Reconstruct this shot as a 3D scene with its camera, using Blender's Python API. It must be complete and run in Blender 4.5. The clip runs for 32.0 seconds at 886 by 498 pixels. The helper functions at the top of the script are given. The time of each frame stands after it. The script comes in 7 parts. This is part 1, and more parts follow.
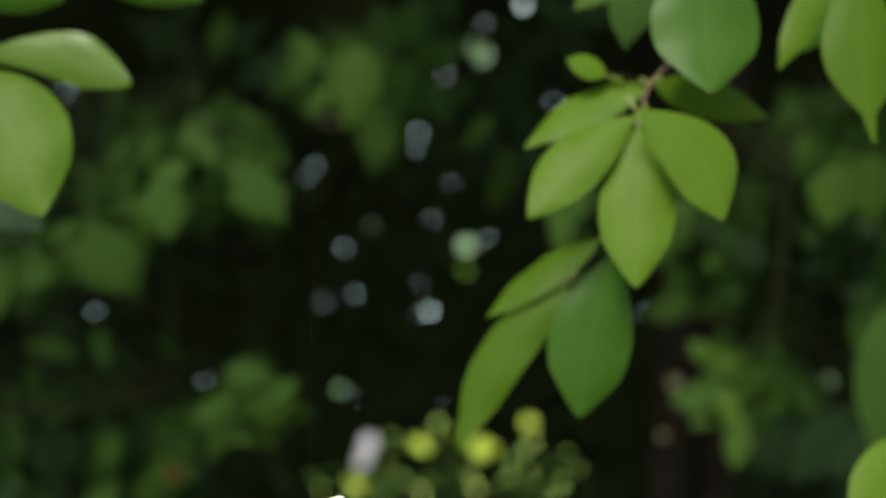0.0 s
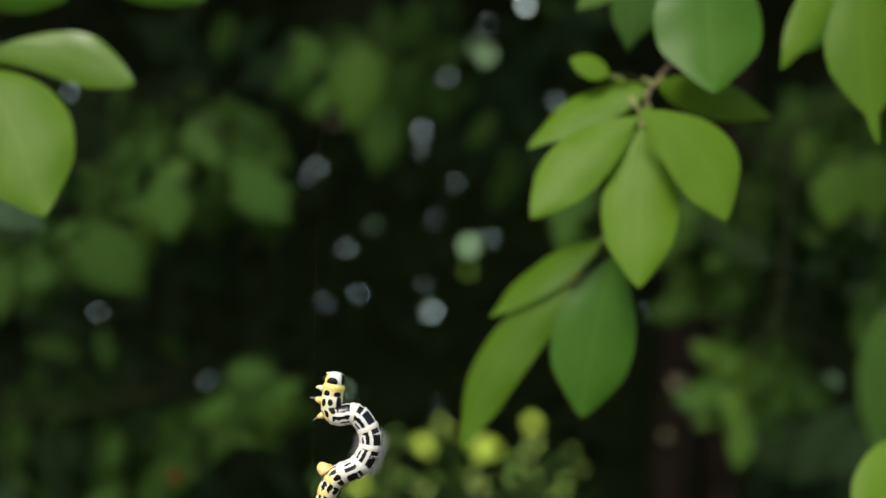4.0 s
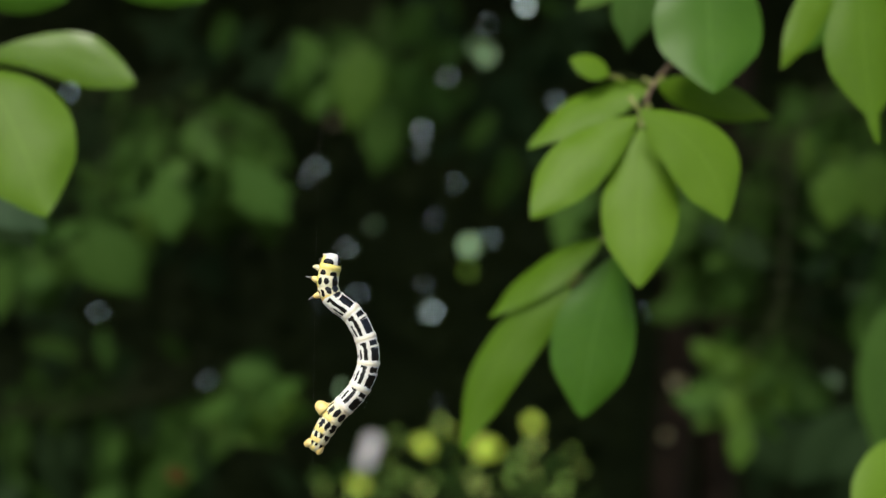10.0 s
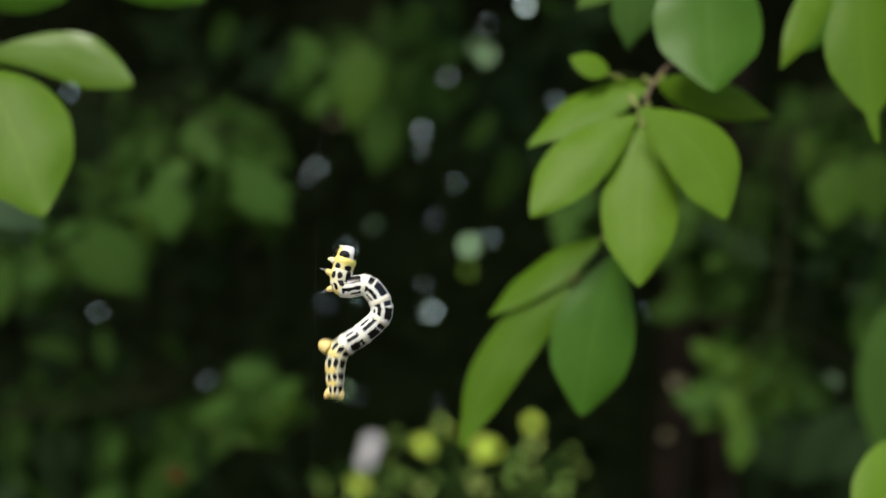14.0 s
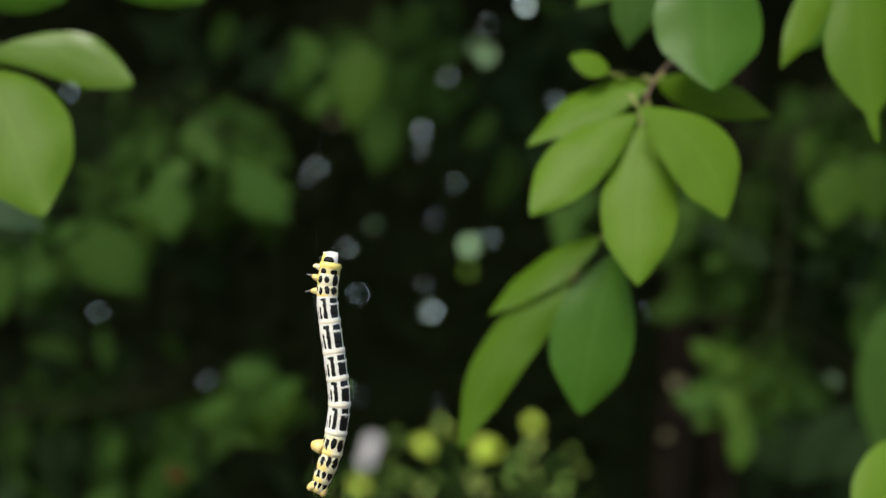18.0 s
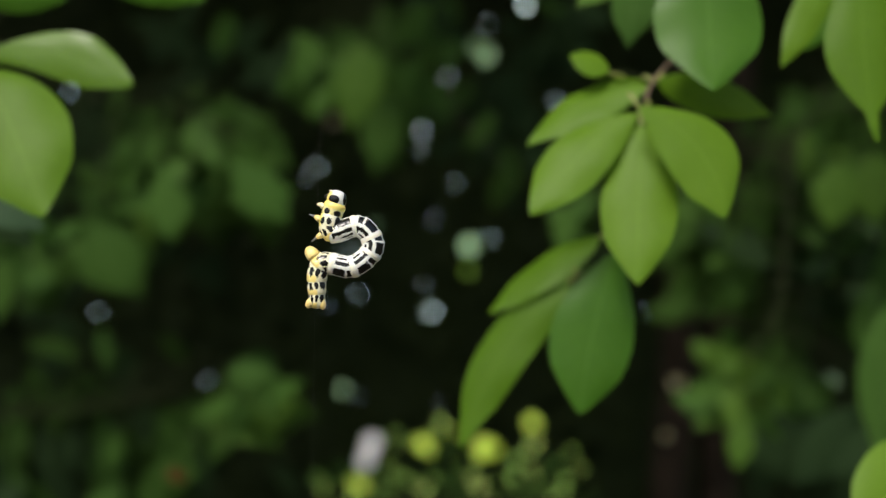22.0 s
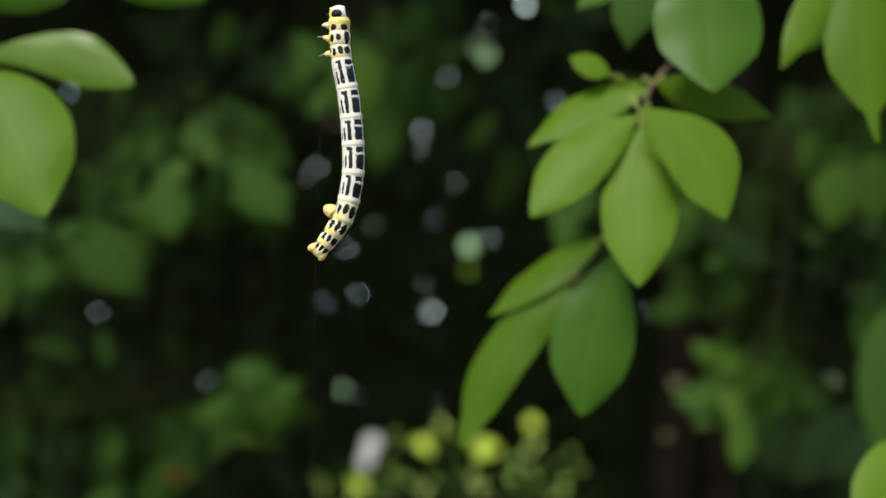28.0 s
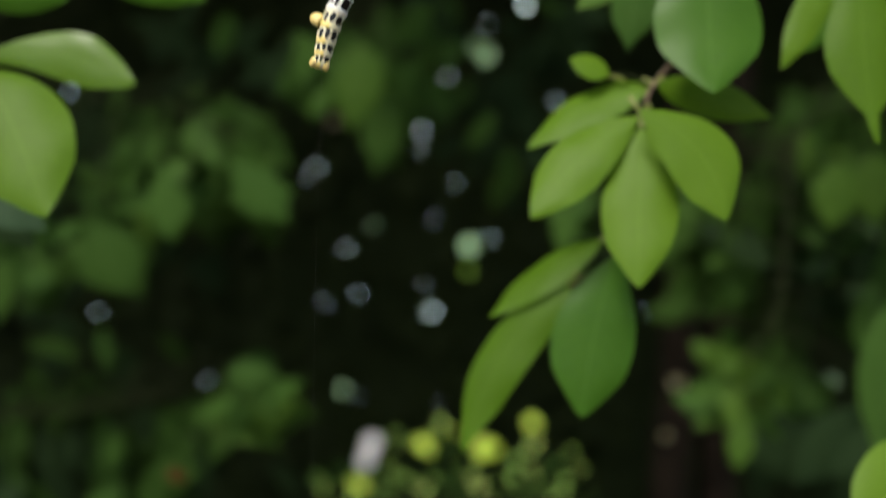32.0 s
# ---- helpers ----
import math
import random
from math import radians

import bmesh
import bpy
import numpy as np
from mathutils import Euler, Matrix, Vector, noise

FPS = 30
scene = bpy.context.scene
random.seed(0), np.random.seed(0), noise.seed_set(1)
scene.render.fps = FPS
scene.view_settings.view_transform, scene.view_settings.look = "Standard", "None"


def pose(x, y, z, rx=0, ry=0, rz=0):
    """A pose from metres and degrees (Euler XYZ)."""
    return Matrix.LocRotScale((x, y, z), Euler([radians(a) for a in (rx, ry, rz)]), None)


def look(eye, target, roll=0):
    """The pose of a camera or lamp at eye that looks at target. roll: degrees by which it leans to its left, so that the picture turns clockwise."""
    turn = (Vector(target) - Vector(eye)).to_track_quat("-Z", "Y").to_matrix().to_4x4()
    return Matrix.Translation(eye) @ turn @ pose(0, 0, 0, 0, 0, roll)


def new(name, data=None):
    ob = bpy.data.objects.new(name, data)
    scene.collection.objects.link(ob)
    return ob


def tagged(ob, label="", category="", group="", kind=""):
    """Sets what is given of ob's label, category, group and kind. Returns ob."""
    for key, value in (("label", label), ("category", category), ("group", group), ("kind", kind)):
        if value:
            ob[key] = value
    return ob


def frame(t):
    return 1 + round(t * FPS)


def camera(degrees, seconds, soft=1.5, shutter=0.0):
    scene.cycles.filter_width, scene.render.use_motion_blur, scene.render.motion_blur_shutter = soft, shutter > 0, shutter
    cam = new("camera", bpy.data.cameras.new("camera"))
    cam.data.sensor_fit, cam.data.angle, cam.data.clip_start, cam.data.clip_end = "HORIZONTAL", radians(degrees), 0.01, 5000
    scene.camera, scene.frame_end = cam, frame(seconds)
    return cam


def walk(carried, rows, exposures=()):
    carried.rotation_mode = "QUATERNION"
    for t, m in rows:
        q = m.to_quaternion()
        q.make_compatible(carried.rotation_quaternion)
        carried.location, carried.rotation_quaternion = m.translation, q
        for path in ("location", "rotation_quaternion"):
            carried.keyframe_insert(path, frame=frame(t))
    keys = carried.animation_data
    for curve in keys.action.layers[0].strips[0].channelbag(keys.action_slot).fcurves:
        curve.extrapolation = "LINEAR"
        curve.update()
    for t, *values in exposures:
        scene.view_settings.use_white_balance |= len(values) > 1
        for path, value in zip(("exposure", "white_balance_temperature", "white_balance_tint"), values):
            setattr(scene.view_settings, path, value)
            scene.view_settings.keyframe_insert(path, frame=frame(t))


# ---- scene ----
# A dark garden thicket. A looper caterpillar climbs its silk thread, 0.206 m before the lens.
LENS_HEIGHT = 1.2
THREAD_Y = 0.206
cam = camera(35.0, 32.0, soft=1.4, shutter=0.5)
cam.data.dof.use_dof = True
cam.data.dof.focus_distance = THREAD_Y
cam.data.dof.aperture_fstop = 13.0


def aim(turn):
    """The lens at its height, looking along +y, turned a little about the upright."""
    return pose(0, 0, LENS_HEIGHT, 90, 0, turn)


walk(cam, [(0, aim(-0.115)), (0.5, aim(-0.11)), (1, aim(-0.07)), (1.5, aim(-0.04)), (2, aim(-0.025)),
           (3, aim(0)), (5, aim(0)), (32, aim(0))],
     exposures=[(0, 0.46), (32, 0.46)])

# ---- light ----
SUN_ELEVATION, SUN_TURN = 50, 208
world = bpy.data.worlds.new("sky")
scene.world = world
world.use_nodes = True
wn = world.node_tree.nodes
sky = wn.new("ShaderNodeTexSky")
sky.sky_type = "NISHITA"
sky.sun_disc = False
sky.sun_elevation, sky.sun_rotation = radians(SUN_ELEVATION), radians(SUN_TURN)
sky.dust_density, sky.ozone_density = 3.0, 1.0
wn["Background"].inputs["Strength"].default_value = 0.11
world.node_tree.links.new(sky.outputs[0], wn["Background"].inputs["Color"])
sun = new("sun", bpy.data.lights.new("sun", "SUN"))
sun.data.energy, sun.data.angle, sun.data.color = 2.15, radians(12), (1.0, 0.95, 0.86)
sun_way = Vector((math.sin(radians(SUN_TURN)) * math.cos(radians(SUN_ELEVATION)),
                  math.cos(radians(SUN_TURN)) * math.cos(radians(SUN_ELEVATION)), math.sin(radians(SUN_ELEVATION))))
sun.matrix_world = look(sun_way * 30, (0, 0, 0))


# ---- materials ----
def material(name):
    m = bpy.data.materials.new(name)
    m.use_nodes = True
    nt = m.node_tree
    return m, nt, nt.nodes["Principled BSDF"], nt.nodes["Material Output"]


def node(nt, kind, **values):
    n = nt.nodes.new("ShaderNode" + kind)
    for key, value in values.items():
        if key == "operation":
            n.operation = value
        elif key == "blend_type":
            n.blend_type = value
        else:
            n.inputs[key.replace("_", " ")].default_value = value
    return n


def calc(nt, operation, a, b=None):
    n = nt.nodes.new("ShaderNodeMath")
    n.operation = operation
    for slot, value in ((0, a), (1, b)):
        if value is None:
            continue
        if isinstance(value, (int, float)):
            n.inputs[slot].default_value = value
        else:
            nt.links.new(value, n.inputs[slot])
    return n.outputs[0]


def ramp(nt, value, stops):
    n = nt.nodes.new("ShaderNodeValToRGB")
    while len(n.color_ramp.elements) < len(stops):
        n.color_ramp.elements.new(0.5)
    for e, (place, colour) in zip(n.color_ramp.elements, stops):
        e.position, e.color = place, (*colour, 1)
    nt.links.new(value, n.inputs[0])
    return n.outputs[0]


def mix(nt, factor, a, b):
    n = nt.nodes.new("ShaderNodeMix")
    n.data_type = "RGBA"
    for slot, value in ((0, factor), (6, a), (7, b)):
        if isinstance(value, (int, float)):
            n.inputs[slot].default_value = value
        elif isinstance(value, tuple):
            n.inputs[slot].default_value = (*value, 1)
        else:
            nt.links.new(value, n.inputs[slot])
    return n.outputs[2]


def bump(nt, height, strength, distance):
    n = nt.nodes.new("ShaderNodeBump")
    n.inputs["Strength"].default_value, n.inputs["Distance"].default_value = strength, distance
    nt.links.new(height, n.inputs["Height"])
    return n.outputs[0]


def leaf_material(name, dark, light, through_light, rough, per_object=True, gloss=0.3):
    """A living leaf: mottled green, paler veins, a waxy top and light that passes through the blade."""
    m, nt, p, out = material(name)
    if per_object:
        vary = nt.nodes.new("ShaderNodeObjectInfo").outputs["Random"]
    else:
        vary = nt.nodes.new("ShaderNodeNewGeometry").outputs["Random Per Island"]
    co = nt.nodes.new("ShaderNodeTexCoord")
    grain = node(nt, "TexNoise", Scale=420.0, Detail=4.0)
    nt.links.new(co.outputs["Object"], grain.inputs["Vector"])
    blotch = node(nt, "TexNoise", Scale=70.0, Detail=3.0)
    nt.links.new(co.outputs["Object"], blotch.inputs["Vector"])
    f = calc(nt, "ADD", calc(nt, "MULTIPLY", vary, 0.55), calc(nt, "MULTIPLY", blotch.outputs[0], 0.5))
    colour = mix(nt, f, dark, light)
    # veins: along the middle, and slanting out from it
    uv = nt.nodes.new("ShaderNodeSeparateXYZ")
    nt.links.new(co.outputs["UV"], uv.inputs[0])
    across = calc(nt, "ABSOLUTE", calc(nt, "SUBTRACT", uv.outputs[1], 0.5))
    side = calc(nt, "FRACT", calc(nt, "MULTIPLY", calc(nt, "SUBTRACT", uv.outputs[0], calc(nt, "MULTIPLY", across, 0.5)), 8.0))
    side = calc(nt, "LESS_THAN", calc(nt, "ABSOLUTE", calc(nt, "SUBTRACT", side, 0.5)), 0.035)
    vein = calc(nt, "MAXIMUM", calc(nt, "MULTIPLY", side, 0.10), calc(nt, "MULTIPLY", calc(nt, "LESS_THAN", across, 0.014), 0.28))
    colour = mix(nt, vein, colour, tuple(min(1, c * 1.5 + 0.03) for c in light))
    colour = mix(nt, calc(nt, "MULTIPLY", grain.outputs[0], 0.25), colour, tuple(c * 0.6 for c in dark))
    nt.links.new(colour, p.inputs["Base Color"])
    p.inputs["Roughness"].default_value = rough
    p.inputs["Specular IOR Level"].default_value = gloss
    nt.links.new(bump(nt, calc(nt, "SUBTRACT", grain.outputs[0], calc(nt, "MULTIPLY", vein, 0.8)), 0.25, 0.0004), p.inputs["Normal"])
    tr = nt.nodes.new("ShaderNodeBsdfTranslucent")
    nt.links.new(mix(nt, 0.5, colour, tuple(min(1, c * 1.25) for c in light)), tr.inputs["Color"])
    mx = nt.nodes.new("ShaderNodeMixShader")
    mx.inputs[0].default_value = through_light
    nt.links.new(p.outputs[0], mx.inputs[1])
    nt.links.new(tr.outputs[0], mx.inputs[2])
    nt.links.new(mx.outputs[0], out.inputs[0])
    return m


def plain(name, colour, other, rough, scale, relief=0.3, depth=0.0005, gloss=0.4):
    m, nt, p, out = material(name)
    co = nt.nodes.new("ShaderNodeTexCoord")
    big = node(nt, "TexNoise", Scale=scale, Detail=5.0)
    small = node(nt, "TexNoise", Scale=scale * 9, Detail=4.0)
    nt.links.new(co.outputs["Object"], big.inputs["Vector"])
    nt.links.new(co.outputs["Object"], small.inputs["Vector"])
    f = calc(nt, "ADD", calc(nt, "MULTIPLY", big.outputs[0], 0.7), calc(nt, "MULTIPLY", small.outputs[0], 0.3))
    nt.links.new(ramp(nt, f, [(0.3, colour), (0.7, other)]), p.inputs["Base Color"])
    p.inputs["Roughness"].default_value, p.inputs["Specular IOR Level"].default_value = rough, gloss
    nt.links.new(bump(nt, f, relief, depth), p.inputs["Normal"])
    return m


def skin(name, base, mark, columns, rows, wobble, round_marks=False, tint=None):
    """Caterpillar skin. u runs from the back (0) to the belly (1), v from the head end (0) to the tail end (1)
    of a segment. Black marks lie where a column (middle, half width) crosses a row (from, to)."""
    m, nt, p, out = material(name)
    co = nt.nodes.new("ShaderNodeTexCoord")
    wave = node(nt, "TexNoise", Scale=3.4, Detail=4.0, Roughness=0.6)
    place = nt.nodes.new("ShaderNodeUVMap")
    place.uv_map = "marking"
    nt.links.new(place.outputs[0], wave.inputs["Vector"])
    col = nt.nodes.new("ShaderNodeSeparateColor")
    nt.links.new(wave.outputs["Color"], col.inputs[0])
    uv = nt.nodes.new("ShaderNodeSeparateXYZ")
    nt.links.new(co.outputs["UV"], uv.inputs[0])
    u = calc(nt, "ADD", uv.outputs[0], calc(nt, "MULTIPLY", calc(nt, "SUBTRACT", col.outputs[0], 0.5), wobble))
    v = calc(nt, "ADD", uv.outputs[1], calc(nt, "MULTIPLY", calc(nt, "SUBTRACT", col.outputs[1], 0.5), wobble * 1.6))

    def band(value, middle, half, soft):
        gap = calc(nt, "SUBTRACT", half, calc(nt, "ABSOLUTE", calc(nt, "SUBTRACT", value, middle)))
        n = calc(nt, "DIVIDE", gap, soft)
        clamp = nt.nodes.new("ShaderNodeClamp")
        nt.links.new(n, clamp.inputs[0])
        return clamp.outputs[0]

    marks = None
    for middle, half, breaks in columns:
        if round_marks:
            a, b = (rows if breaks is None else breaks)[0]
            du = calc(nt, "DIVIDE", calc(nt, "SUBTRACT", u, middle), half)
            dv = calc(nt, "DIVIDE", calc(nt, "SUBTRACT", v, (a + b) / 2), (b - a) / 2)
            c = band(calc(nt, "ADD", calc(nt, "MULTIPLY", du, du), calc(nt, "MULTIPLY", dv, dv)), 0.0, 1.0, 0.25)
            marks = c if marks is None else calc(nt, "MAXIMUM", marks, c)
            continue
        c = band(u, middle, half, 0.02)
        r = None
        for a, b in (rows if breaks is None else breaks):
            one = band(v, (a + b) / 2, (b - a) / 2, 0.03)
            r = one if r is None else calc(nt, "MAXIMUM", r, one)
        c = calc(nt, "MULTIPLY", c, r)
        marks = c if marks is None else calc(nt, "MAXIMUM", marks, c)
    fine = node(nt, "TexNoise", Scale=3000.0, Detail=3.0)
    nt.links.new(co.outputs["Object"], fine.inputs["Vector"])
    white = mix(nt, fine.outputs[0], base, tuple(c * 0.85 for c in base))
    if tint is not None:
        # a second ground colour on part of the segment: (colour, u from, u to, v from, v to)
        colour, u0, u1, v0, v1 = tint
        zone = calc(nt, "MULTIPLY", band(u, (u0 + u1) / 2, (u1 - u0) / 2, 0.08), band(v, (v0 + v1) / 2, (v1 - v0) / 2, 0.08))
        white = mix(nt, zone, white, colour)
    nt.links.new(mix(nt, marks, white, mark), p.inputs["Base Color"])
    p.inputs["Roughness"].default_value = 0.27
    p.inputs["Subsurface Weight"].default_value = 0.12
    p.inputs["Subsurface Radius"].default_value = (1.0, 0.7, 0.4)
    p.inputs["Subsurface Scale"].default_value = 0.0004
    h = calc(nt, "SUBTRACT", calc(nt, "MULTIPLY", fine.outputs[0], 0.35), marks)
    nt.links.new(bump(nt, h, 0.5, 0.00008), p.inputs["Normal"])
    return m


M_YOUNG = leaf_material("young_leaf", (0.102, 0.214, 0.010), (0.148, 0.280, 0.016), 0.35, 0.46, gloss=0.17)
M_WAXY = leaf_material("waxy_young_leaf", (0.104, 0.215, 0.016), (0.150, 0.280, 0.024), 0.35, 0.33, gloss=0.3)
M_FRESH = leaf_material("fresh_leaf", (0.068, 0.154, 0.006), (0.100, 0.208, 0.009), 0.33, 0.46, gloss=0.13)
M_LEAF = leaf_material("grown_leaf", (0.046, 0.138, 0.010), (0.078, 0.190, 0.014), 0.3, 0.42, gloss=0.22)
# M_SHADE and M_DEEP: leaf greens with shade put into the colour, M_DEEP the darker
M_SHADE = leaf_material("shaded_leaf", (0.034, 0.086, 0.015), (0.065, 0.136, 0.023), 0.3, 0.6, gloss=0.05)
M_DEEP = leaf_material("deep_shade_leaf", (0.015, 0.033, 0.011), (0.030, 0.058, 0.019), 0.25, 0.65, gloss=0.04)
# near-black green of hedge and crown: the shade is in the colour
M_THICKET = leaf_material("shaded_hedge_leaf", (0.0105, 0.0180, 0.0050), (0.021, 0.034, 0.0080), 0.1, 0.7, per_object=False, gloss=0.1)
M_MIDDLE = leaf_material("green_leaf", (0.054, 0.124, 0.014), (0.092, 0.178, 0.022), 0.3, 0.5, gloss=0.1)
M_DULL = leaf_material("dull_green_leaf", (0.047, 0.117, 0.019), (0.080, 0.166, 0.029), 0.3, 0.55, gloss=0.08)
M_UNDER = leaf_material("grey_green_leaf", (0.036, 0.078, 0.036), (0.056, 0.108, 0.048), 0.25, 0.5, gloss=0.15)
M_YELLOW_LEAF = leaf_material("yellow_green_leaf", (0.50, 0.53, 0.06), (0.70, 0.70, 0.11), 0.8, 0.4)
M_DIM_LEAF = leaf_material("dim_green_leaf", (0.09, 0.145, 0.02), (0.19, 0.25, 0.04), 0.8, 0.4)
M_LIGHT_SPOT = leaf_material("light_spot_leaf", (0.50, 0.46, 0.22), (0.62, 0.57, 0.30), 0.3, 0.4)
M_PALE_LEAF = leaf_material("pale_leaf", (0.32, 0.41, 0.23), (0.44, 0.52, 0.31), 0.8, 0.4)
M_DRY_LEAF = leaf_material("dry_leaf", (0.05, 0.03, 0.008), (0.10, 0.055, 0.012), 0.2, 0.6, gloss=0.1)
M_DRY_THIN = leaf_material("thin_dry_leaf", (0.30, 0.19, 0.12), (0.42, 0.30, 0.20), 0.75, 0.6)
M_PETAL = leaf_material("petal", (0.98, 0.70, 0.74), (0.98, 0.76, 0.80), 0.75, 0.5)
M_TWIG = plain("twig_bark", (0.10, 0.07, 0.045), (0.20, 0.14, 0.09), 0.7, 300)
M_GREEN_TWIG = plain("green_twig_bark", (0.014, 0.022, 0.007), (0.030, 0.038, 0.013), 0.8, 300, gloss=0.1)
M_STALK = plain("leaf_stalk", (0.16, 0.20, 0.05), (0.24, 0.27, 0.06), 0.5, 300)
M_BARK = plain("bark", (0.018, 0.0140, 0.0095), (0.044, 0.033, 0.022), 0.9, 40, 0.9, 0.004, gloss=0.05)
M_GROUND = plain("ground_soil", (0.035, 0.026, 0.016), (0.095, 0.075, 0.045), 0.95, 6.0, 0.8, 0.02, gloss=0.1)
M_SILK = plain("silk", (0.28, 0.27, 0.25), (0.4, 0.39, 0.36), 0.35, 500)
CREAM, BLACK, YELLOW = (0.92, 0.87, 0.58), (0.006, 0.0068, 0.0066), (0.93, 0.80, 0.22)
WHITE = (0.90, 0.91, 0.82)
M_BANDED = skin("banded_skin", WHITE, BLACK,
                [(0.155, 0.14, ((0.03, 0.25), (0.30, 0.82))), (0.44, 0.065, ((0.04, 0.83),)), (0.52, 0.06, ((0.04, 0.17),)),
                 (0.59, 0.042, ((0.32, 0.80),)), (0.70, 0.025, ((0.5, 0.78),)), (0.83, 0.035, ((0.2, 0.45), (0.55, 0.75)))],
                ((0.06, 0.84),), 0.10, False, ((0.93, 0.90, 0.72), -0.5, 1.5, 0.84, 1.5))
M_SPOTTED = skin("spotted_skin", CREAM, BLACK,
                 [(0.14, 0.12, ((0.12, 0.76),)), (0.36, 0.075, ((0.10, 0.72),)), (0.56, 0.075, ((0.2, 0.8),)), (0.72, 0.05, ((0.1, 0.5),)), (0.88, 0.07, None)],
                 ((0.3, 0.75),), 0.24, True, ((0.92, 0.76, 0.26), 0.3, 1.5, 0.66, 1.6))
M_NECK = skin("yellow_spotted_skin", (0.93, 0.90, 0.64), BLACK,
              [(0.13, 0.11, ((0.0, 1.1),)), (0.40, 0.07, ((0.15, 0.8),)), (0.60, 0.085, ((0.2, 0.85),)), (0.88, 0.07, None)],
              ((0.35, 0.75),), 0.2, True, ((0.92, 0.80, 0.24), 0.6, 1.5, -0.5, 1.6))
M_COLLAR = skin("yellow_collar_skin", (0.93, 0.84, 0.36), BLACK,
                [(0.20, 0.13, ((0.44, 1.02),)), (0.54, 0.115, ((0.46, 1.02),)), (0.82, 0.05, None)], ((0.4, 0.9),), 0.12, True, (YELLOW, -0.5, 1.5, -0.6, 0.42))
M_HEAD = skin("head_skin", WHITE, BLACK,
              [(0.44, 0.20, ((0.34, 1.0),)), (0.0, 0.15, ((0.05, 0.9),)), (0.98, 0.24, ((-0.1, 0.8),))], ((0.3, 0.8),), 0.06, True, (YELLOW, 0.52, 1.5, 0.15, 1.5))
M_LEG = plain("cream_leg_skin", (0.91, 0.81, 0.40), (0.93, 0.88, 0.62), 0.4, 900, 0.4, 0.00006)
M_YELLOW_SKIN = plain("yellow_skin", (0.90, 0.64, 0.13), (0.92, 0.80, 0.42), 0.4, 900, 0.4, 0.00006)
M_GNAT = plain("gnat_body", (0.30, 0.26, 0.2), (0.4, 0.36, 0.3), 0.5, 900)
M_SHANK = plain("grey_shank", (0.10, 0.10, 0.10), (0.30, 0.30, 0.29), 0.35, 900)
M_CLAW = plain("black_claw", (0.012, 0.012, 0.012), (0.03, 0.03, 0.03), 0.35, 900)


# ---- mesh helpers ----
def mesh_from(name, verts, faces, mats, uvs=None, slots=None, smooth=True):
    me = bpy.data.meshes.new(name)
    me.from_pydata([tuple(v) for v in verts], [], faces)
    for m in (mats if isinstance(mats, (list, tuple)) else [mats]):
        me.materials.append(m)
    if uvs is not None:
        layer = me.uv_layers.new(name="UVMap")
        loops = [uvs[i] for f in faces for i in f]
        layer.data.foreach_set("uv", [c for uv in loops for c in uv])
    if slots is not None:
        me.polygons.foreach_set("material_index", slots)
    if smooth:
        me.polygons.foreach_set("use_smooth", [True] * len(faces))
    me.update()
    return me


def part(name, me, parent, label="", m=None):
    ob = new(name, me)
    ob.parent = parent
    if m is not None:
        ob.matrix_basis = m
    if label:
        tagged(ob, label)
    return ob


def thing(name, label, category, m=None, group="", kind="", data=None):
    ob = new(name, data)
    if m is not None:
        ob.matrix_basis = m
    return tagged(ob, label, category, group, kind)


def tube(points, radii, sides=10, bend=0.0, seed=0):
    """A tapered, slightly uneven tube along a line of points, closed at both ends."""
    rng = random.Random(seed)
    verts, faces = [], []
    pts = [Vector(p) for p in points]
    side = None
    for i, p in enumerate(pts):
        d = (pts[min(i + 1, len(pts) - 1)] - pts[max(i - 1, 0)]).normalized()
        if side is None:
            side = d.orthogonal().normalized()
        side = (side - d * side.dot(d)).normalized()
        up = d.cross(side)
        for k in range(sides):
            a = 2 * math.pi * k / sides
            r = radii[i] * (1 + bend * rng.uniform(-1, 1))
            verts.append(p + side * (math.cos(a) * r) + up * (math.sin(a) * r))
    for i in range(len(pts) - 1):
        for k in range(sides):
            a, b = i * sides + k, i * sides + (k + 1) % sides
            faces.append((a, b, b + sides, a + sides))
    faces.append(tuple(reversed(range(sides))))
    faces.append(tuple(range((len(pts) - 1) * sides, len(pts) * sides)))
    return verts, faces


def smooth_line(points, steps):
    """Points on a smooth curve through the given ones."""
    pts = [Vector(p) for p in points]
    ext = [pts[0] * 2 - pts[1]] + pts + [pts[-1] * 2 - pts[-2]]
    line = []
    for i in range(1, len(ext) - 2):
        a, b, c, d = ext[i - 1:i + 3]
        for s in range(steps):
            t = s / steps
            line.append(0.5 * (2 * b + (c - a) * t + (2 * a - 5 * b + 4 * c - d) * t * t + (3 * b - a - 3 * c + d) * t ** 3))
    line.append(pts[-1])
    return line


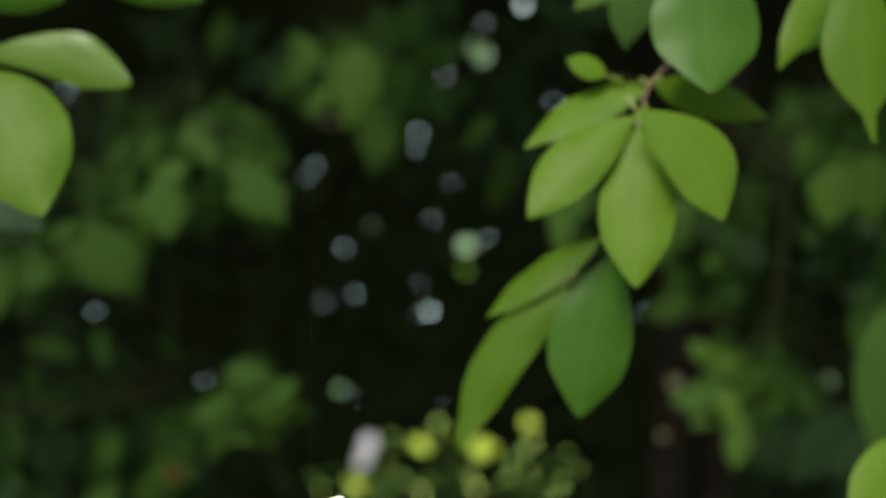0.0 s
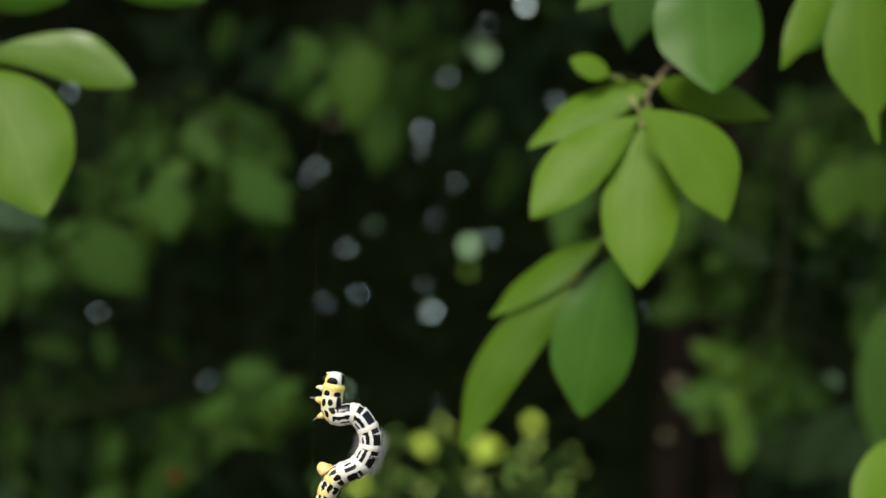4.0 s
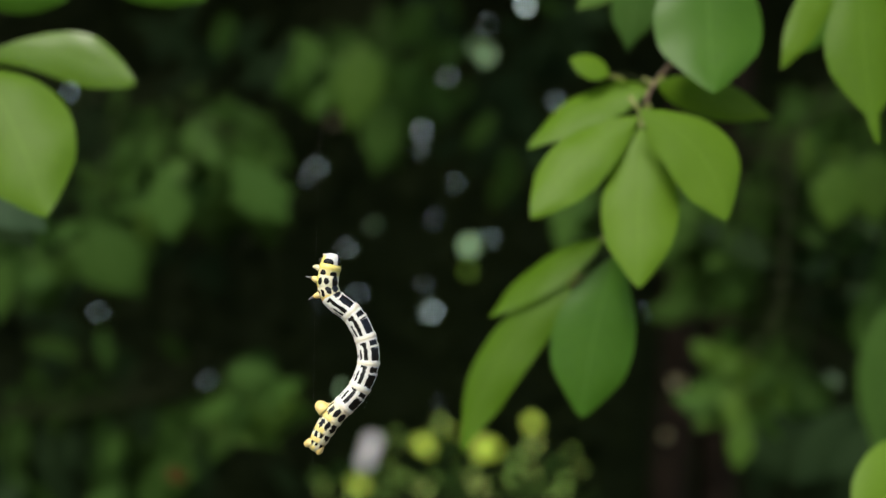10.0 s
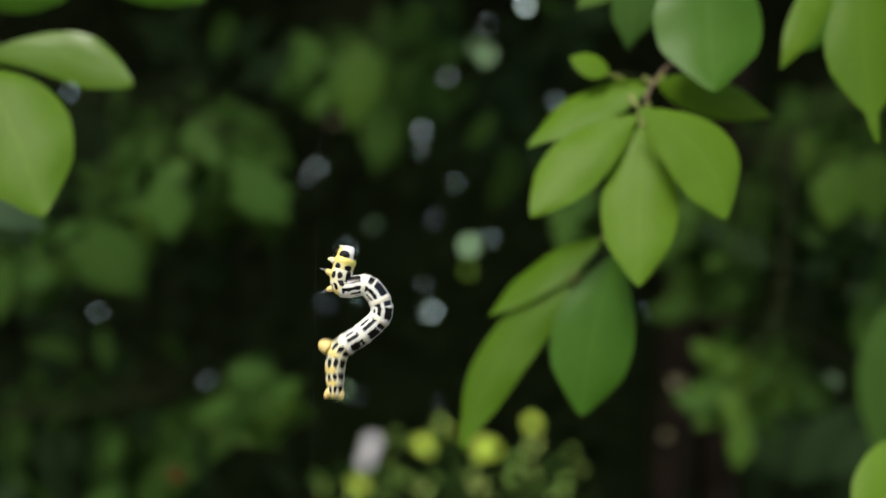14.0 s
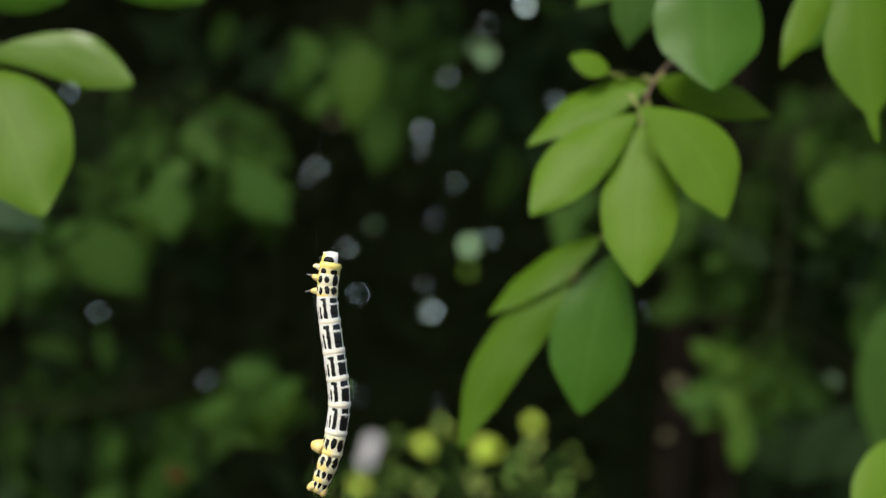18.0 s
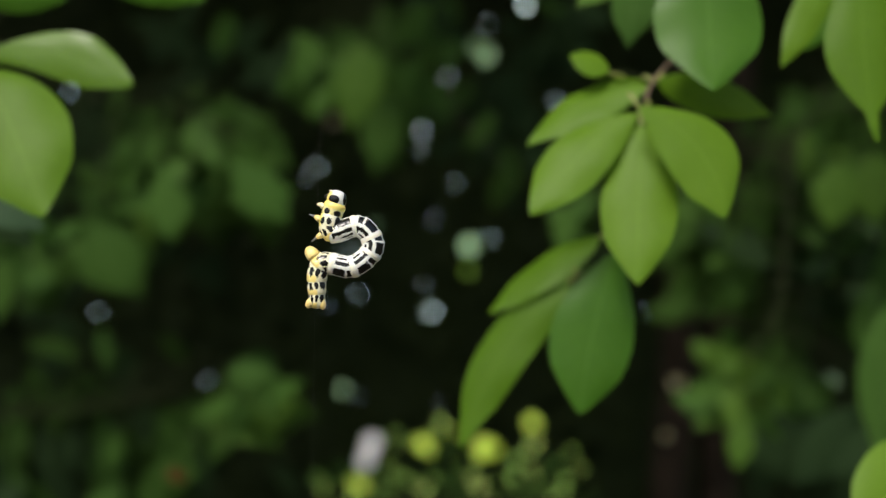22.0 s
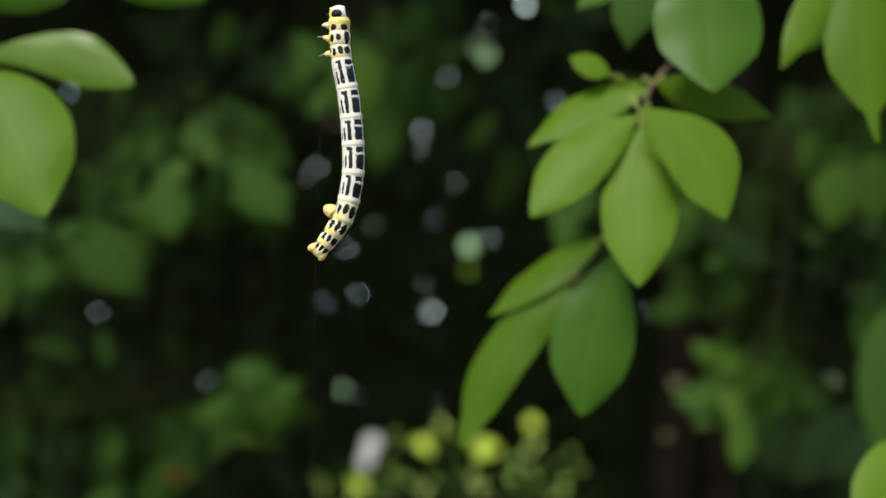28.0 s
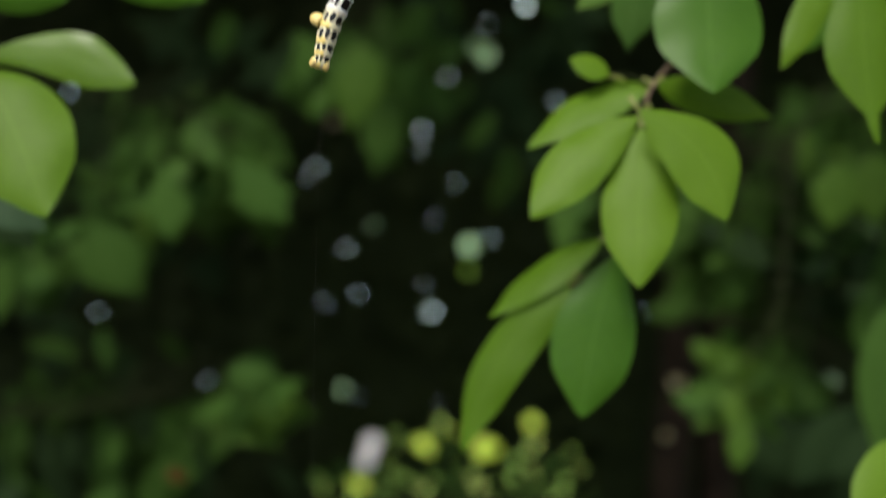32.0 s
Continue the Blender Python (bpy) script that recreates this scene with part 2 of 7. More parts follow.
def blade(length, width, peak=0.5, fold=0.12, droop=0.12, tip=1.0, seed=0, rows=16, cols=8, bow=0.0, full=0.68, drip=0.0):
    """A leaf blade along +x with its top to +z: pointed tip, folded at the midrib, arched and slightly wavy."""
    rng = random.Random(seed)
    ph, amp = rng.uniform(0, 6.28), rng.uniform(0.003, 0.008)
    power = math.log(0.5) / math.log(peak)
    verts, faces, uvs = [], [], []
    for i in range(rows + 1):
        t = i / rows
        body = min(1.0, t / (1 - drip))
        half = 0.5 * width * max(0.012, math.sin(math.pi * body ** power) ** full * (1 - 0.3 * tip * max(0, body - 0.75) / 0.25))
        if drip and t > 0.6:
            half = max(half * (1 - 0.12 * (body - 0.6) / 0.4), 0.08 * width * math.sqrt(max(0.02, 1 - t)) / math.sqrt(drip))
        for j in range(cols + 1):
            s = 2 * j / cols - 1
            wave = amp * length * math.sin(5 * t * math.pi + ph + 1.3 * s) * abs(s)
            quilt = 0.0022 * length * math.sin(6.283 * 8 * (t - 0.25 * abs(s))) * abs(s) * (1 - s * s) if rows > 30 else 0
            z = fold * abs(s) * half - droop * length * t * t + wave + quilt - 0.20 * half * s * s
            verts.append((length * t, s * half + bow * length * 4 * t * (1 - t), z))
            uvs.append((t, j / cols))
    for i in range(rows):
        for j in range(cols):
            a = i * (cols + 1) + j
            faces.append((a, a + cols + 1, a + cols + 2, a + 1))
    return verts, faces, uvs


def along(base, tip, roll=0):
    """The pose of a blade from base to tip, its top turned to the lens side and then rolled about its length."""
    base, tip = Vector(base), Vector(tip)
    x = (tip - base).normalized()
    z = Vector((0, -1, 0.35))
    z = (z - x * z.dot(x)).normalized()
    y = z.cross(x)
    m = Matrix((x, y, z)).transposed().to_4x4()
    return Matrix.Translation(base) @ m @ pose(0, 0, 0, roll, 0, 0)


LEAVES = [0]


def shuts_gap(c, length, share=0.42):
    """Whether a leaf at c would stand before one of the gaps through which the day shows."""
    k = THICKET_Y / c.y
    return any(math.hypot(hx - c.x * k, hz - LENS_HEIGHT - (c.z - LENS_HEIGHT) * k) < share * length * k + 0.004 for hx, hz, r in GAPS if hz > 0.99)


def leaf(twig, base, tip, width, mat, roll=0, peak=0.45, fold=0.07, droop=0.1, label="", stalk=True, bow=0.0, drip=0.0):
    """One leaf of a twig: the blade, with its midrib and stalk as pieces of the leaf."""
    LEAVES[0] += 1
    base, tip = Vector(base), Vector(tip)
    close = mat in (M_YOUNG, M_WAXY, M_FRESH, M_LEAF)
    if not close and shuts_gap((base + tip) / 2, (tip - base).length, 0.22):
        return None
    # a thin side shoot carries a leaf that stands off the stem
    near = min(STEMS[twig.name], key=lambda p: (p - base).length)
    if (near - base).length > 0.009:
        inv = twig.matrix_basis.inverted()
        sag = Vector((0, 0, 0.12 * (near - base).length))
        sv, sf = tube([inv @ p for p in smooth_line([near, (near * 2 + base) / 3 + sag, (near + base * 2) / 3 + sag, base], 2)], [0.0003 - 0.00002 * i for i in range(7)], 5)
        part("side_shoot", mesh_from("side_shoot", sv, sf, M_GREEN_TWIG), twig)
    length = (tip - base).length
    m = twig.matrix_basis.inverted() @ along(base, tip, roll)
    # the droop turns the tip back: lift the blade so that its tip comes out where it should
    m = m @ pose(0, 0, 0, 0, -math.degrees(math.atan(droop)), 0)
    v, f, uv = blade(length, width, peak, fold, droop, seed=LEAVES[0], rows=40 if close else 12, cols=10 if close else 6, bow=bow, full=0.68 if close else 0.95, drip=drip)
    ob = part("leaf", mesh_from("leaf", v, f, mat, uv), twig, label, m)
    if stalk:
        n = 8
        line = [(-0.0035, 0, 0.0004)] + [(length * i / n, bow * length * 4 * (i / n) * (1 - i / n), -droop * length * (i / n) ** 2 - 0.00045) for i in range(n)]
        rv, rf = tube(line, [0.0006] + [0.00045 * (1 - 0.85 * i / n) for i in range(n)], 6)
        part("midrib", mesh_from("midrib", rv, rf, M_STALK if close else M_GREEN_TWIG), ob)
    return ob


def spray(twig, base, tip, width, mat, roll=0, count=6, reach=1.2):
    """A tuft of small leaves on the way from base to tip, further back in the shade, of uneven length and turn."""
    rng = random.Random(round(1e4 * (base[0] + 3 * base[2] + 7 * tip[0])))
    eye = Vector((0, 0, LENS_HEIGHT))
    base, tip = (eye + (Vector(p) - eye) * reach for p in (base, tip))
    width *= reach
    way = tip - base
    across = Vector((-way.z, 0, way.x)).normalized()
    for k in range(count):
        f = 0.2 + 0.6 * (k + rng.random()) / count
        wide = math.sin(math.pi * min(0.95, 0.12 + 0.8 * f)) ** 0.7
        c = base + way * f + across * (width * 0.36 * wide * rng.uniform(-1, 1)) + Vector((0, rng.uniform(-0.05, 0.05), 0))
        turn = rng.gauss(0, 0.5)
        d = (way.normalized() * math.cos(turn) + across * math.sin(turn)) * way.length * rng.uniform(0.55, 0.8)
        d.y += rng.uniform(-0.3, 0.3) * d.length
        if shuts_gap(c, d.length):
            continue
        leaf(twig, c - d * 0.5, c + d * 0.5, d.length * rng.uniform(0.48, 0.65), mat, roll + rng.randint(-28, 28), stalk=False)


def shade_fill(twig, low, high, mat, count, seed, length=0.027):
    """Leaves of a twig that hang close together in the shade, between two corners of the space that they fill."""
    rng = random.Random(seed)
    for k in range(count):
        c = Vector([rng.uniform(a, b) for a, b in zip(low, high)])
        turn = rng.gauss(0, 0.8)
        d = Vector((math.sin(turn), rng.uniform(-0.3, 0.3), -math.cos(turn))) * length * rng.uniform(0.75, 1.25)
        if shuts_gap(c, d.length):
            continue
        leaf(twig, c - d * 0.5, c + d * 0.5, d.length * rng.uniform(0.42, 0.6), mat, rng.randint(-30, 30), stalk=False)


# ---- the setting ----
gv, gf = [], []
gx = [-400, -60, -12, -5, -3, -2, -1.2, -0.6, 0, 0.6, 1.2, 2, 3, 5, 12, 60, 400]
for iy, y in enumerate(gx):
    for ix, x in enumerate(gx):
        bumpy = 0.03 * noise.noise((x * 1.7, y * 1.7, 0)) if abs(x) < 10 and abs(y) < 10 else 0
        gv.append((x, y + 1.0, bumpy))
for iy in range(len(gx) - 1):
    for ix in range(len(gx) - 1):
        a = iy * len(gx) + ix
        gf.append((a, a + 1, a + 1 + len(gx), a + len(gx)))
thing("ground", "bare dark brown garden soil", "ground", kind="structure", data=mesh_from("ground", gv, gf, M_GROUND))

# panel that glows beyond the thicket: pale sky, yellow-green below for sunlit leaves
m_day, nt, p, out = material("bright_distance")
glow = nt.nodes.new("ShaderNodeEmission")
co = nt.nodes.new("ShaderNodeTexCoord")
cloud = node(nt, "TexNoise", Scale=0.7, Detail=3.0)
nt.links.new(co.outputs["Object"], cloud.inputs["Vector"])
glow_mottle = node(nt, "TexNoise", Scale=11.0, Detail=3.0)
nt.links.new(co.outputs["Object"], glow_mottle.inputs["Vector"])
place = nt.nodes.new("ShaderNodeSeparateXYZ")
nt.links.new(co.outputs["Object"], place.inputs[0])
# lower zone: added emission in mottled green, sunlight put into the colour
glow_zone = calc(nt, "LESS_THAN", calc(nt, "ADD", place.outputs[2], calc(nt, "MULTIPLY", glow_mottle.outputs[0], 0.08)), 0.68)
nt.links.new(mix(nt, glow_zone, ramp(nt, cloud.outputs[0], [(0.3, (0.60, 0.86, 0.84)), (0.7, (0.82, 1.0, 0.93))]),
                 ramp(nt, glow_mottle.outputs[0], [(0.38, (0.03, 0.07, 0.015)), (0.52, (0.20, 0.34, 0.07)), (0.68, (0.52, 0.60, 0.17))])), glow.inputs["Color"])
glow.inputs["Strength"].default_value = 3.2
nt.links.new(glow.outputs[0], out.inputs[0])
thing("backdrop", "glowing panel beyond the hedge, pale sky above an added yellow-green glow", "distance", kind="structure",
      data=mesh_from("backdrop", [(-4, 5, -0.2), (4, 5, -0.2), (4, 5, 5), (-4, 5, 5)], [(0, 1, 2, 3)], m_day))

# a tree with dark stems, whose limb reaches over the thread
tree = thing("tree", "slim garden tree with two dark brown stems", "tree", pose(0.186, 1.05, 0))
for stem in (((0.02, 0, -0.05), (-0.006, 0, 0.5), (-0.021, 0, 0.9), (-0.010, 0, 1.12), (-0.004, 0, 1.3), (0.02, 0.02, 1.7), (0.05, 0.05, 2.5)),
             ((0.03, 0.02, -0.05), (0.026, 0.03, 0.5), (0.022, 0.03, 0.95), (0.028, 0.02, 1.15), (0.045, 0.03, 1.4), (0.12, 0.1, 1.9), (0.3, 0.2, 2.45))):
    line = smooth_line(stem, 6)
    v, f = tube(line, [0.018 - 0.008 * i / len(line) for i in range(len(line))], 14, 0.10, 3)
    part("trunk", mesh_from("trunk", v, f, M_BARK), tree)
for limb in (((0.01, 0.02, 1.65), (0.0, -0.25, 1.72), (-0.1, -0.6, 1.66), (-0.2, -0.83, 1.55), (-0.32, -0.9, 1.5)),
             ((0.02, 0.03, 1.75), (-0.3, 0.1, 1.92), (-0.9, 0.1, 2.05), (-1.5, 0.0, 2.1)),
             ((0.04, 0.05, 1.85), (0.4, -0.1, 2.0), (0.9, -0.2, 2.1), (1.3, -0.2, 2.15)),
             ((0.03, 0.05, 1.9), (-0.1, 0.5, 2.05), (-0.3, 1.0, 2.15)),
             ((0.05, 0.06, 2.0), (-0.1, -0.4, 2.1), (-0.5, -0.7, 2.05), (-1.0, -0.8, 2.0))):
    line = smooth_line(limb, 6)
    v, f = tube(line, [0.015 - 0.011 * i / len(line) for i in range(len(line))], 10, 0.06, 4)
    part("limb", mesh_from("limb", v, f, M_BARK), tree)

# pale leaves added before the stems as blurred spots of light
for x, y, z, size, turn in ((-0.0237, -0.05, 1.1015, 0.013, 40), (-0.0276, -0.05, 1.0637, 0.008, 80)):
    v, f, uv = blade(size, size * 0.8, 0.5, 0.1, 0.1, rows=6, cols=4)
    part("leaf", mesh_from("leaf", v, f, M_LIGHT_SPOT, uv), tree, "small pale leaf added for a blurred light spot", pose(x, y, z, 60, 0, 0) @ pose(0, 0, 0, 0, 0, turn))
# leaf mass out of view overhead, added to shade the hedge and back twigs
rng = random.Random(21)
verts, faces = [], []
count = 0
while count < 13000:
    px, py = rng.uniform(-1, 1), rng.uniform(-1, 1)
    reach = px * px + py * py
    if reach > 0.86 + 0.3 * noise.noise((px * 4, py * 4, 1)):
        continue
    count += 1
    size = rng.uniform(0.05, 0.09)
    low = 1.78 + 0.10 * noise.noise((px * 5, py * 5, 5))
    high = low + 0.16 + 0.85 * math.sqrt(max(0, 1 - reach)) * (1 + 0.4 * noise.noise((px * 3, py * 3, 9)))
    m = Matrix.Translation((px * 2.1 - 0.2, py * 1.35 + 0.33, rng.uniform(low, high))) @ Euler((rng.gauss(0, 0.5), rng.gauss(0, 0.5), rng.uniform(0, 6.28))).to_matrix().to_4x4()
    n = len(verts)
    verts += [m @ Vector((lx * size, ly * size, lz * size)) for lx, ly, lz in ((-0.5, 0, 0), (-0.2, 0.3, 0.06), (0.2, 0.28, 0.05), (0.55, 0, -0.06), (0.2, -0.28, 0.05), (-0.2, -0.3, 0.06))]
    faces += [(n, n + 1, n + 2, n + 3), (n, n + 3, n + 4, n + 5)]
part("crown", mesh_from("crown", verts, faces, M_THICKET, smooth=False), tree, "unseen leafy canopy added overhead to shade the hedge")

# ---- the thicket behind: many small dark leaves, with gaps through which the day shows ----
THICKET_Y = 1.75
GAPS = []


def gap(x, z, r):
    """An opening between the thicket's leaves."""
    GAPS.append((x, z, r))


gap(0.103, 1.505, 0.0028)
gap(0.006, 1.416, 0.0014)
gap(0.055, 1.481, 0.0008)
gap(-0.027, 1.347, 0.0014)
gap(-0.031, 1.326, 0.0007)
gap(0.015, 1.282, 0.0006)
gap(-0.156, 1.304, 0.0009)
gap(-0.168, 1.289, 0.0005)
gap(-0.011, 1.237, 0.0006)
gap(-0.121, 1.201, 0.0010)
gap(0.059, 1.213, 0.0011)
gap(-0.106, 1.144, 0.0010)
gap(-0.147, 1.134, 0.0006)
gap(-0.025, 1.155, 0.0008)
gap(-0.013, 1.122, 0.0026)
gap(-0.027, 1.116, 0.0004)
gap(-0.430, 1.122, 0.0011)
gap(0.248, 1.122, 0.0005)
gap(0.281, 1.033, 0.0005)
gap(-0.467, 1.396, 0.0007)
gap(-0.107, 1.016, 0.0004)
gap(-0.003, 1.011, 0.0004)
gap(0.279, 0.965, 0.0009)
gap(0.476, 1.085, 0.0003)
gap(0.141, 1.384, 0.0009)
gap(-0.295, 1.037, 0.0010)
gap(-0.541, 1.102, 0.0003)
gap(0.374, 1.317, 0.0005)
gap(-0.045, 1.447, 0.0004)
gap(0.053, 1.442, 0.0074)
gap(0.042, 1.453, 0.0046)
gap(0.051, 0.951, 0.0110)
gap(0.111, 0.983, 0.0067)
gap(-0.003, 0.983, 0.0028)
gap(-0.027, 0.958, 0.0071)
gap(0.090, 0.935, 0.0029)
gap(0.141, 0.932, 0.0026)
gap(-0.045, 0.912, 0.0028)
gap(0.038, 0.914, 0.0028)
gap(-0.114, 0.911, 0.0030)
gap(-0.101, 0.904, 0.0055)
gap(-0.066, 0.923, 0.0024)
gap(0.071, 0.905, 0.0026)
gap(0.117, 0.909, 0.0026)
gap(0.160, 0.947, 0.0014)
gap(0.004, 0.954, 0.0024)
gap(-0.013, 0.912, 0.0026)
gap(-0.129, 0.923, 0.0024)
gap(0.152, 0.911, 0.0025)
gap(-0.158, 0.916, 0.0023)
gap(0.106, 0.951, 0.0027)
gap(-0.017, 0.947, 0.0025)
gap(0.025, 0.933, 0.0024)
gap(0.018, 0.972, 0.0023)
gap(0.032, 1.204, 0.0075)
gap(0.031, 1.173, 0.0046)
gap(-0.087, 1.229, 0.0017)
gap(-0.125, 1.025, 0.0033)
gap(0.483, 1.035, 0.0050)
gap(-0.137, 1.360, 0.0021)
gap(-0.059, 0.968, 0.0022)
gap(0.066, 0.951, 0.0046)
gap(-0.059, 0.954, 0.0022)
gap(0.173, 0.926, 0.0014)
gap(0.006, 0.903, 0.0022)
gap(0.006, 0.919, 0.0022)
gap(-0.023, 0.899, 0.0021)
gap(-0.021, 0.885, 0.0020)
gap(-0.075, 0.907, 0.0022)
gap(0.110, 0.926, 0.0020)
gap(0.149, 0.896, 0.0020)
gap(-0.070, 0.892, 0.0022)
gap(-0.148, 0.904, 0.0019)
gap(0.031, 0.884, 0.0020)
gap(0.045, 0.901, 0.0020)
gap(0.137, 0.886, 0.0021)
gap(0.088, 0.918, 0.0021)
gap(0.098, 0.895, 0.0022)
gap(0.182, 0.892, 0.0013)
gap(-0.151, 0.888, 0.0019)
gap(-0.116, 0.886, 0.0022)
gap(-0.007, 0.965, 0.0020)
gap(0.118, 0.959, 0.0021)
gap(-0.134, 0.885, 0.0020)
gap(-0.089, 0.958, 0.0092)
gap(-0.097, 0.937, 0.0082)


def thicket():
    rng = random.Random(11)
    verts, faces = [], []

    def small_leaf(c, length, width, turn, tilt, nod):
        m = Matrix.Translation(c) @ Euler((radians(90) + tilt, turn, nod)).to_matrix().to_4x4()
        n = len(verts)
        for lx, ly, lz in ((-0.5, 0, 0), (-0.2, 0.42, 0.06), (0.2, 0.40, 0.06), (0.55, 0, -0.05), (0.2, -0.40, 0.06), (-0.2, -0.42, 0.06)):
            verts.append(m @ Vector((lx * length, ly * width, lz * width)))
        faces.append((n, n + 1, n + 2, n + 3))
        faces.append((n, n + 3, n + 4, n + 5))

    def clear(c, length, width, turn):
        k = THICKET_Y / c[1]
        px, pz = c[0] * k, LENS_HEIGHT + (c[2] - LENS_HEIGHT) * k
        co, si = math.cos(turn), math.sin(turn)
        for hx, hz, r in GAPS:
            dx, dz = hx - px, hz - pz
            if dx * dx + dz * dz > 0.0025:
                continue
            a, b = dx * co - dz * si, dx * si + dz * co
            if (a / (0.55 * length * k + r)) ** 2 + (b / (0.45 * width * k + r)) ** 2 < 1:
                return False
        return True

    for layer in range(4):
        y0 = THICKET_Y + (-0.03, 0.0, 0.03, 0.06)[layer]
        step = 0.017
        nx, nz = int(1.36 / step), int(0.86 / step)
        for ix in range(nx):
            for iz in range(nz):
                for attempt in range(8):
                    length = rng.uniform(0.03, 0.045) * (1, 1, 0.8, 0.65, 0.5, 0.4, 0.3, 0.25)[attempt]
                    width = length * rng.uniform(0.5, 0.65)
                    c = ((ix - nx / 2 + rng.random()) * step, y0 + rng.uniform(-0.012, 0.012), LENS_HEIGHT + (iz - nz / 2 + rng.random()) * step)
                    turn = rng.uniform(0, 6.28)
                    if clear(c, length, width, turn):
                        small_leaf(c, length, width, turn, rng.uniform(-0.5, 0.2), rng.uniform(-0.4, 0.4))
                        break
    for hx, hz, r in GAPS:
        for layer, (out, size) in enumerate(((0.004, 0.013), (0.007, 0.016), (0.012, 0.022), (0.02, 0.028), (0.03, 0.03))):
            y, count = THICKET_Y + 0.012 + 0.006 * layer, 11
            for k in range(count):
                a = 6.283 * (k + rng.uniform(-0.2, 0.2)) / count
                away = r * rng.uniform(0.9, 1.25) + out
                c = (hx + math.cos(a) * away, y, hz + math.sin(a) * away)
                turn = -a + 1.571
                if clear(c, size, size * 0.6, turn):
                    small_leaf(c, size * 1.1, size * 0.7, turn, rng.uniform(-0.2, 0.1), rng.uniform(-0.15, 0.15))
    for _ in range(2600):
        c = (rng.uniform(-0.75, 0.75), THICKET_Y + rng.uniform(0.09, 0.2), LENS_HEIGHT + rng.uniform(-0.5, 0.5))
        length, turn = rng.uniform(0.07, 0.1), rng.uniform(0, 6.28)
        for attempt in range(4):
            if clear(c, length, length * 0.6, turn):
                small_leaf(c, length, length * 0.6, turn, rng.uniform(-0.3, 0.2), rng.uniform(-0.2, 0.2))
                break
            length *= 0.7
    # the rest of the hedge, wide and deep, its top uneven
    for _ in range(42000):
        x, depth = rng.uniform(-2.6, 2.6), rng.random()
        z = rng.uniform(0.0, 2.15 + 0.35 * noise.noise((x * 2.2, depth * 2, 3)) - 0.5 * (depth - 0.4) ** 2)
        y = THICKET_Y - 0.04 + 0.68 * depth + 0.10 * noise.noise((x * 2.5, z * 2.5, 7))
        length = rng.uniform(0.045, 0.08)
        turn = rng.uniform(0, 6.28)
        if abs(x) > 2.4 + 0.35 * noise.noise((depth * 3, z * 2.5, 4)) - 0.3 * (depth - 0.5) ** 2:
            continue
        inside = abs(x) < 0.66 and abs(z - LENS_HEIGHT) < 0.42
        if inside and (not THICKET_Y + 0.1 < y < 1.96 or not clear((x, y, z), length + 0.02, length * 0.6 + 0.02, turn)):
            continue
        small_leaf((x, y, z), length, length * 0.6, turn, rng.uniform(-0.8, 0.3), rng.uniform(-0.7, 0.7))
    leaf_count = len(faces)
    for k in range(44):
        x = -2.5 + 5.0 * k / 43 + rng.uniform(-0.04, 0.04)
        y, lean = THICKET_Y + rng.uniform(0.22, 0.45), rng.uniform(-0.12, 0.12)
        v, f = tube(smooth_line([(x, y, -0.05), (x + lean * 0.4, y, 0.35), (x + lean, y + 0.03, 0.72)] + ([] if abs(x) < 0.7 else [(x + lean * 1.4, y, 1.3), (x + lean * 2, y, 1.8)]), 3),
                    [0.013 - 0.0009 * i for i in range(13)], 6, 0.1, k)
        base = len(verts)
        verts.extend(v)
        faces.extend(tuple(base + i for i in q) for q in f)
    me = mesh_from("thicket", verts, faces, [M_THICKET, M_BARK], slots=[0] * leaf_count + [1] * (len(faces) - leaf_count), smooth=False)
    thing("thicket", "dense hedge foliage, coloured dark for shade, with small gaps of daylight", "hedge", kind="stuff", data=me)


thicket()

# ---- the silk thread ----
v, f = tube(smooth_line([(-0.0173, 0.2060, 1.3401), (-0.0177, 0.2060, 1.2365), (-0.0186, 0.2060, 1.2000), (-0.0192, 0.2060, 1.1620), (-0.0193, 0.2060, 1.1123)], 6), [0.0000025] * 25, 6)
thing("silk_thread", "fine pale silk thread hanging straight down", "thread", data=mesh_from("silk_thread", v, f, M_SILK))

# ---- leafy twigs ----
STEMS = {}


def twig_stem(twig, path, thick, thin, bark=M_TWIG):
    line = smooth_line(path, 6)
    STEMS[twig.name] = line
    inv = twig.matrix_basis.inverted()
    v, f = tube([inv @ p for p in line], [thin + (thick - thin) * (1 - i / len(line)) ** 3 for i in range(len(line))], 8, 0.08, len(line))
    part("stem", mesh_from("stem", v, f, bark), twig)


twig_0 = thing("leafy_twig", "leafy twig of fresh bright green pointed leaves", "twig", Matrix.Translation((0.0533, 0.2974, 1.2444)), "leafy twigs")
twig_stem(twig_0, [(0.0860, 0.4500, 1.6550), (0.0820, 0.3600, 1.5000), (0.0709, 0.2773, 1.3272), (0.0724, 0.2832, 1.2844), (0.0648, 0.2950, 1.2594), (0.0533, 0.2974, 1.2444), (0.0444, 0.2950, 1.2348), (0.0417, 0.2915, 1.2277), (0.0418, 0.3092, 1.2138), (0.0387, 0.3127, 1.1989), (0.0285, 0.3139, 1.1919)], 0.0015, 0.0004)
leaf(twig_0, (0.0402, 0.2891, 1.2274), (0.0178, 0.2832, 1.2063), 0.0129, M_YOUNG, 12, peak=0.55, bow=-0.05)
leaf(twig_0, (0.0434, 0.2950, 1.2345), (0.0179, 0.2950, 1.2212), 0.0100, M_YOUNG, 20, bow=-0.05)
leaf(twig_0, (0.0408, 0.2891, 1.2251), (0.0386, 0.2773, 1.1925), 0.0155, M_YOUNG, 10, peak=0.53)
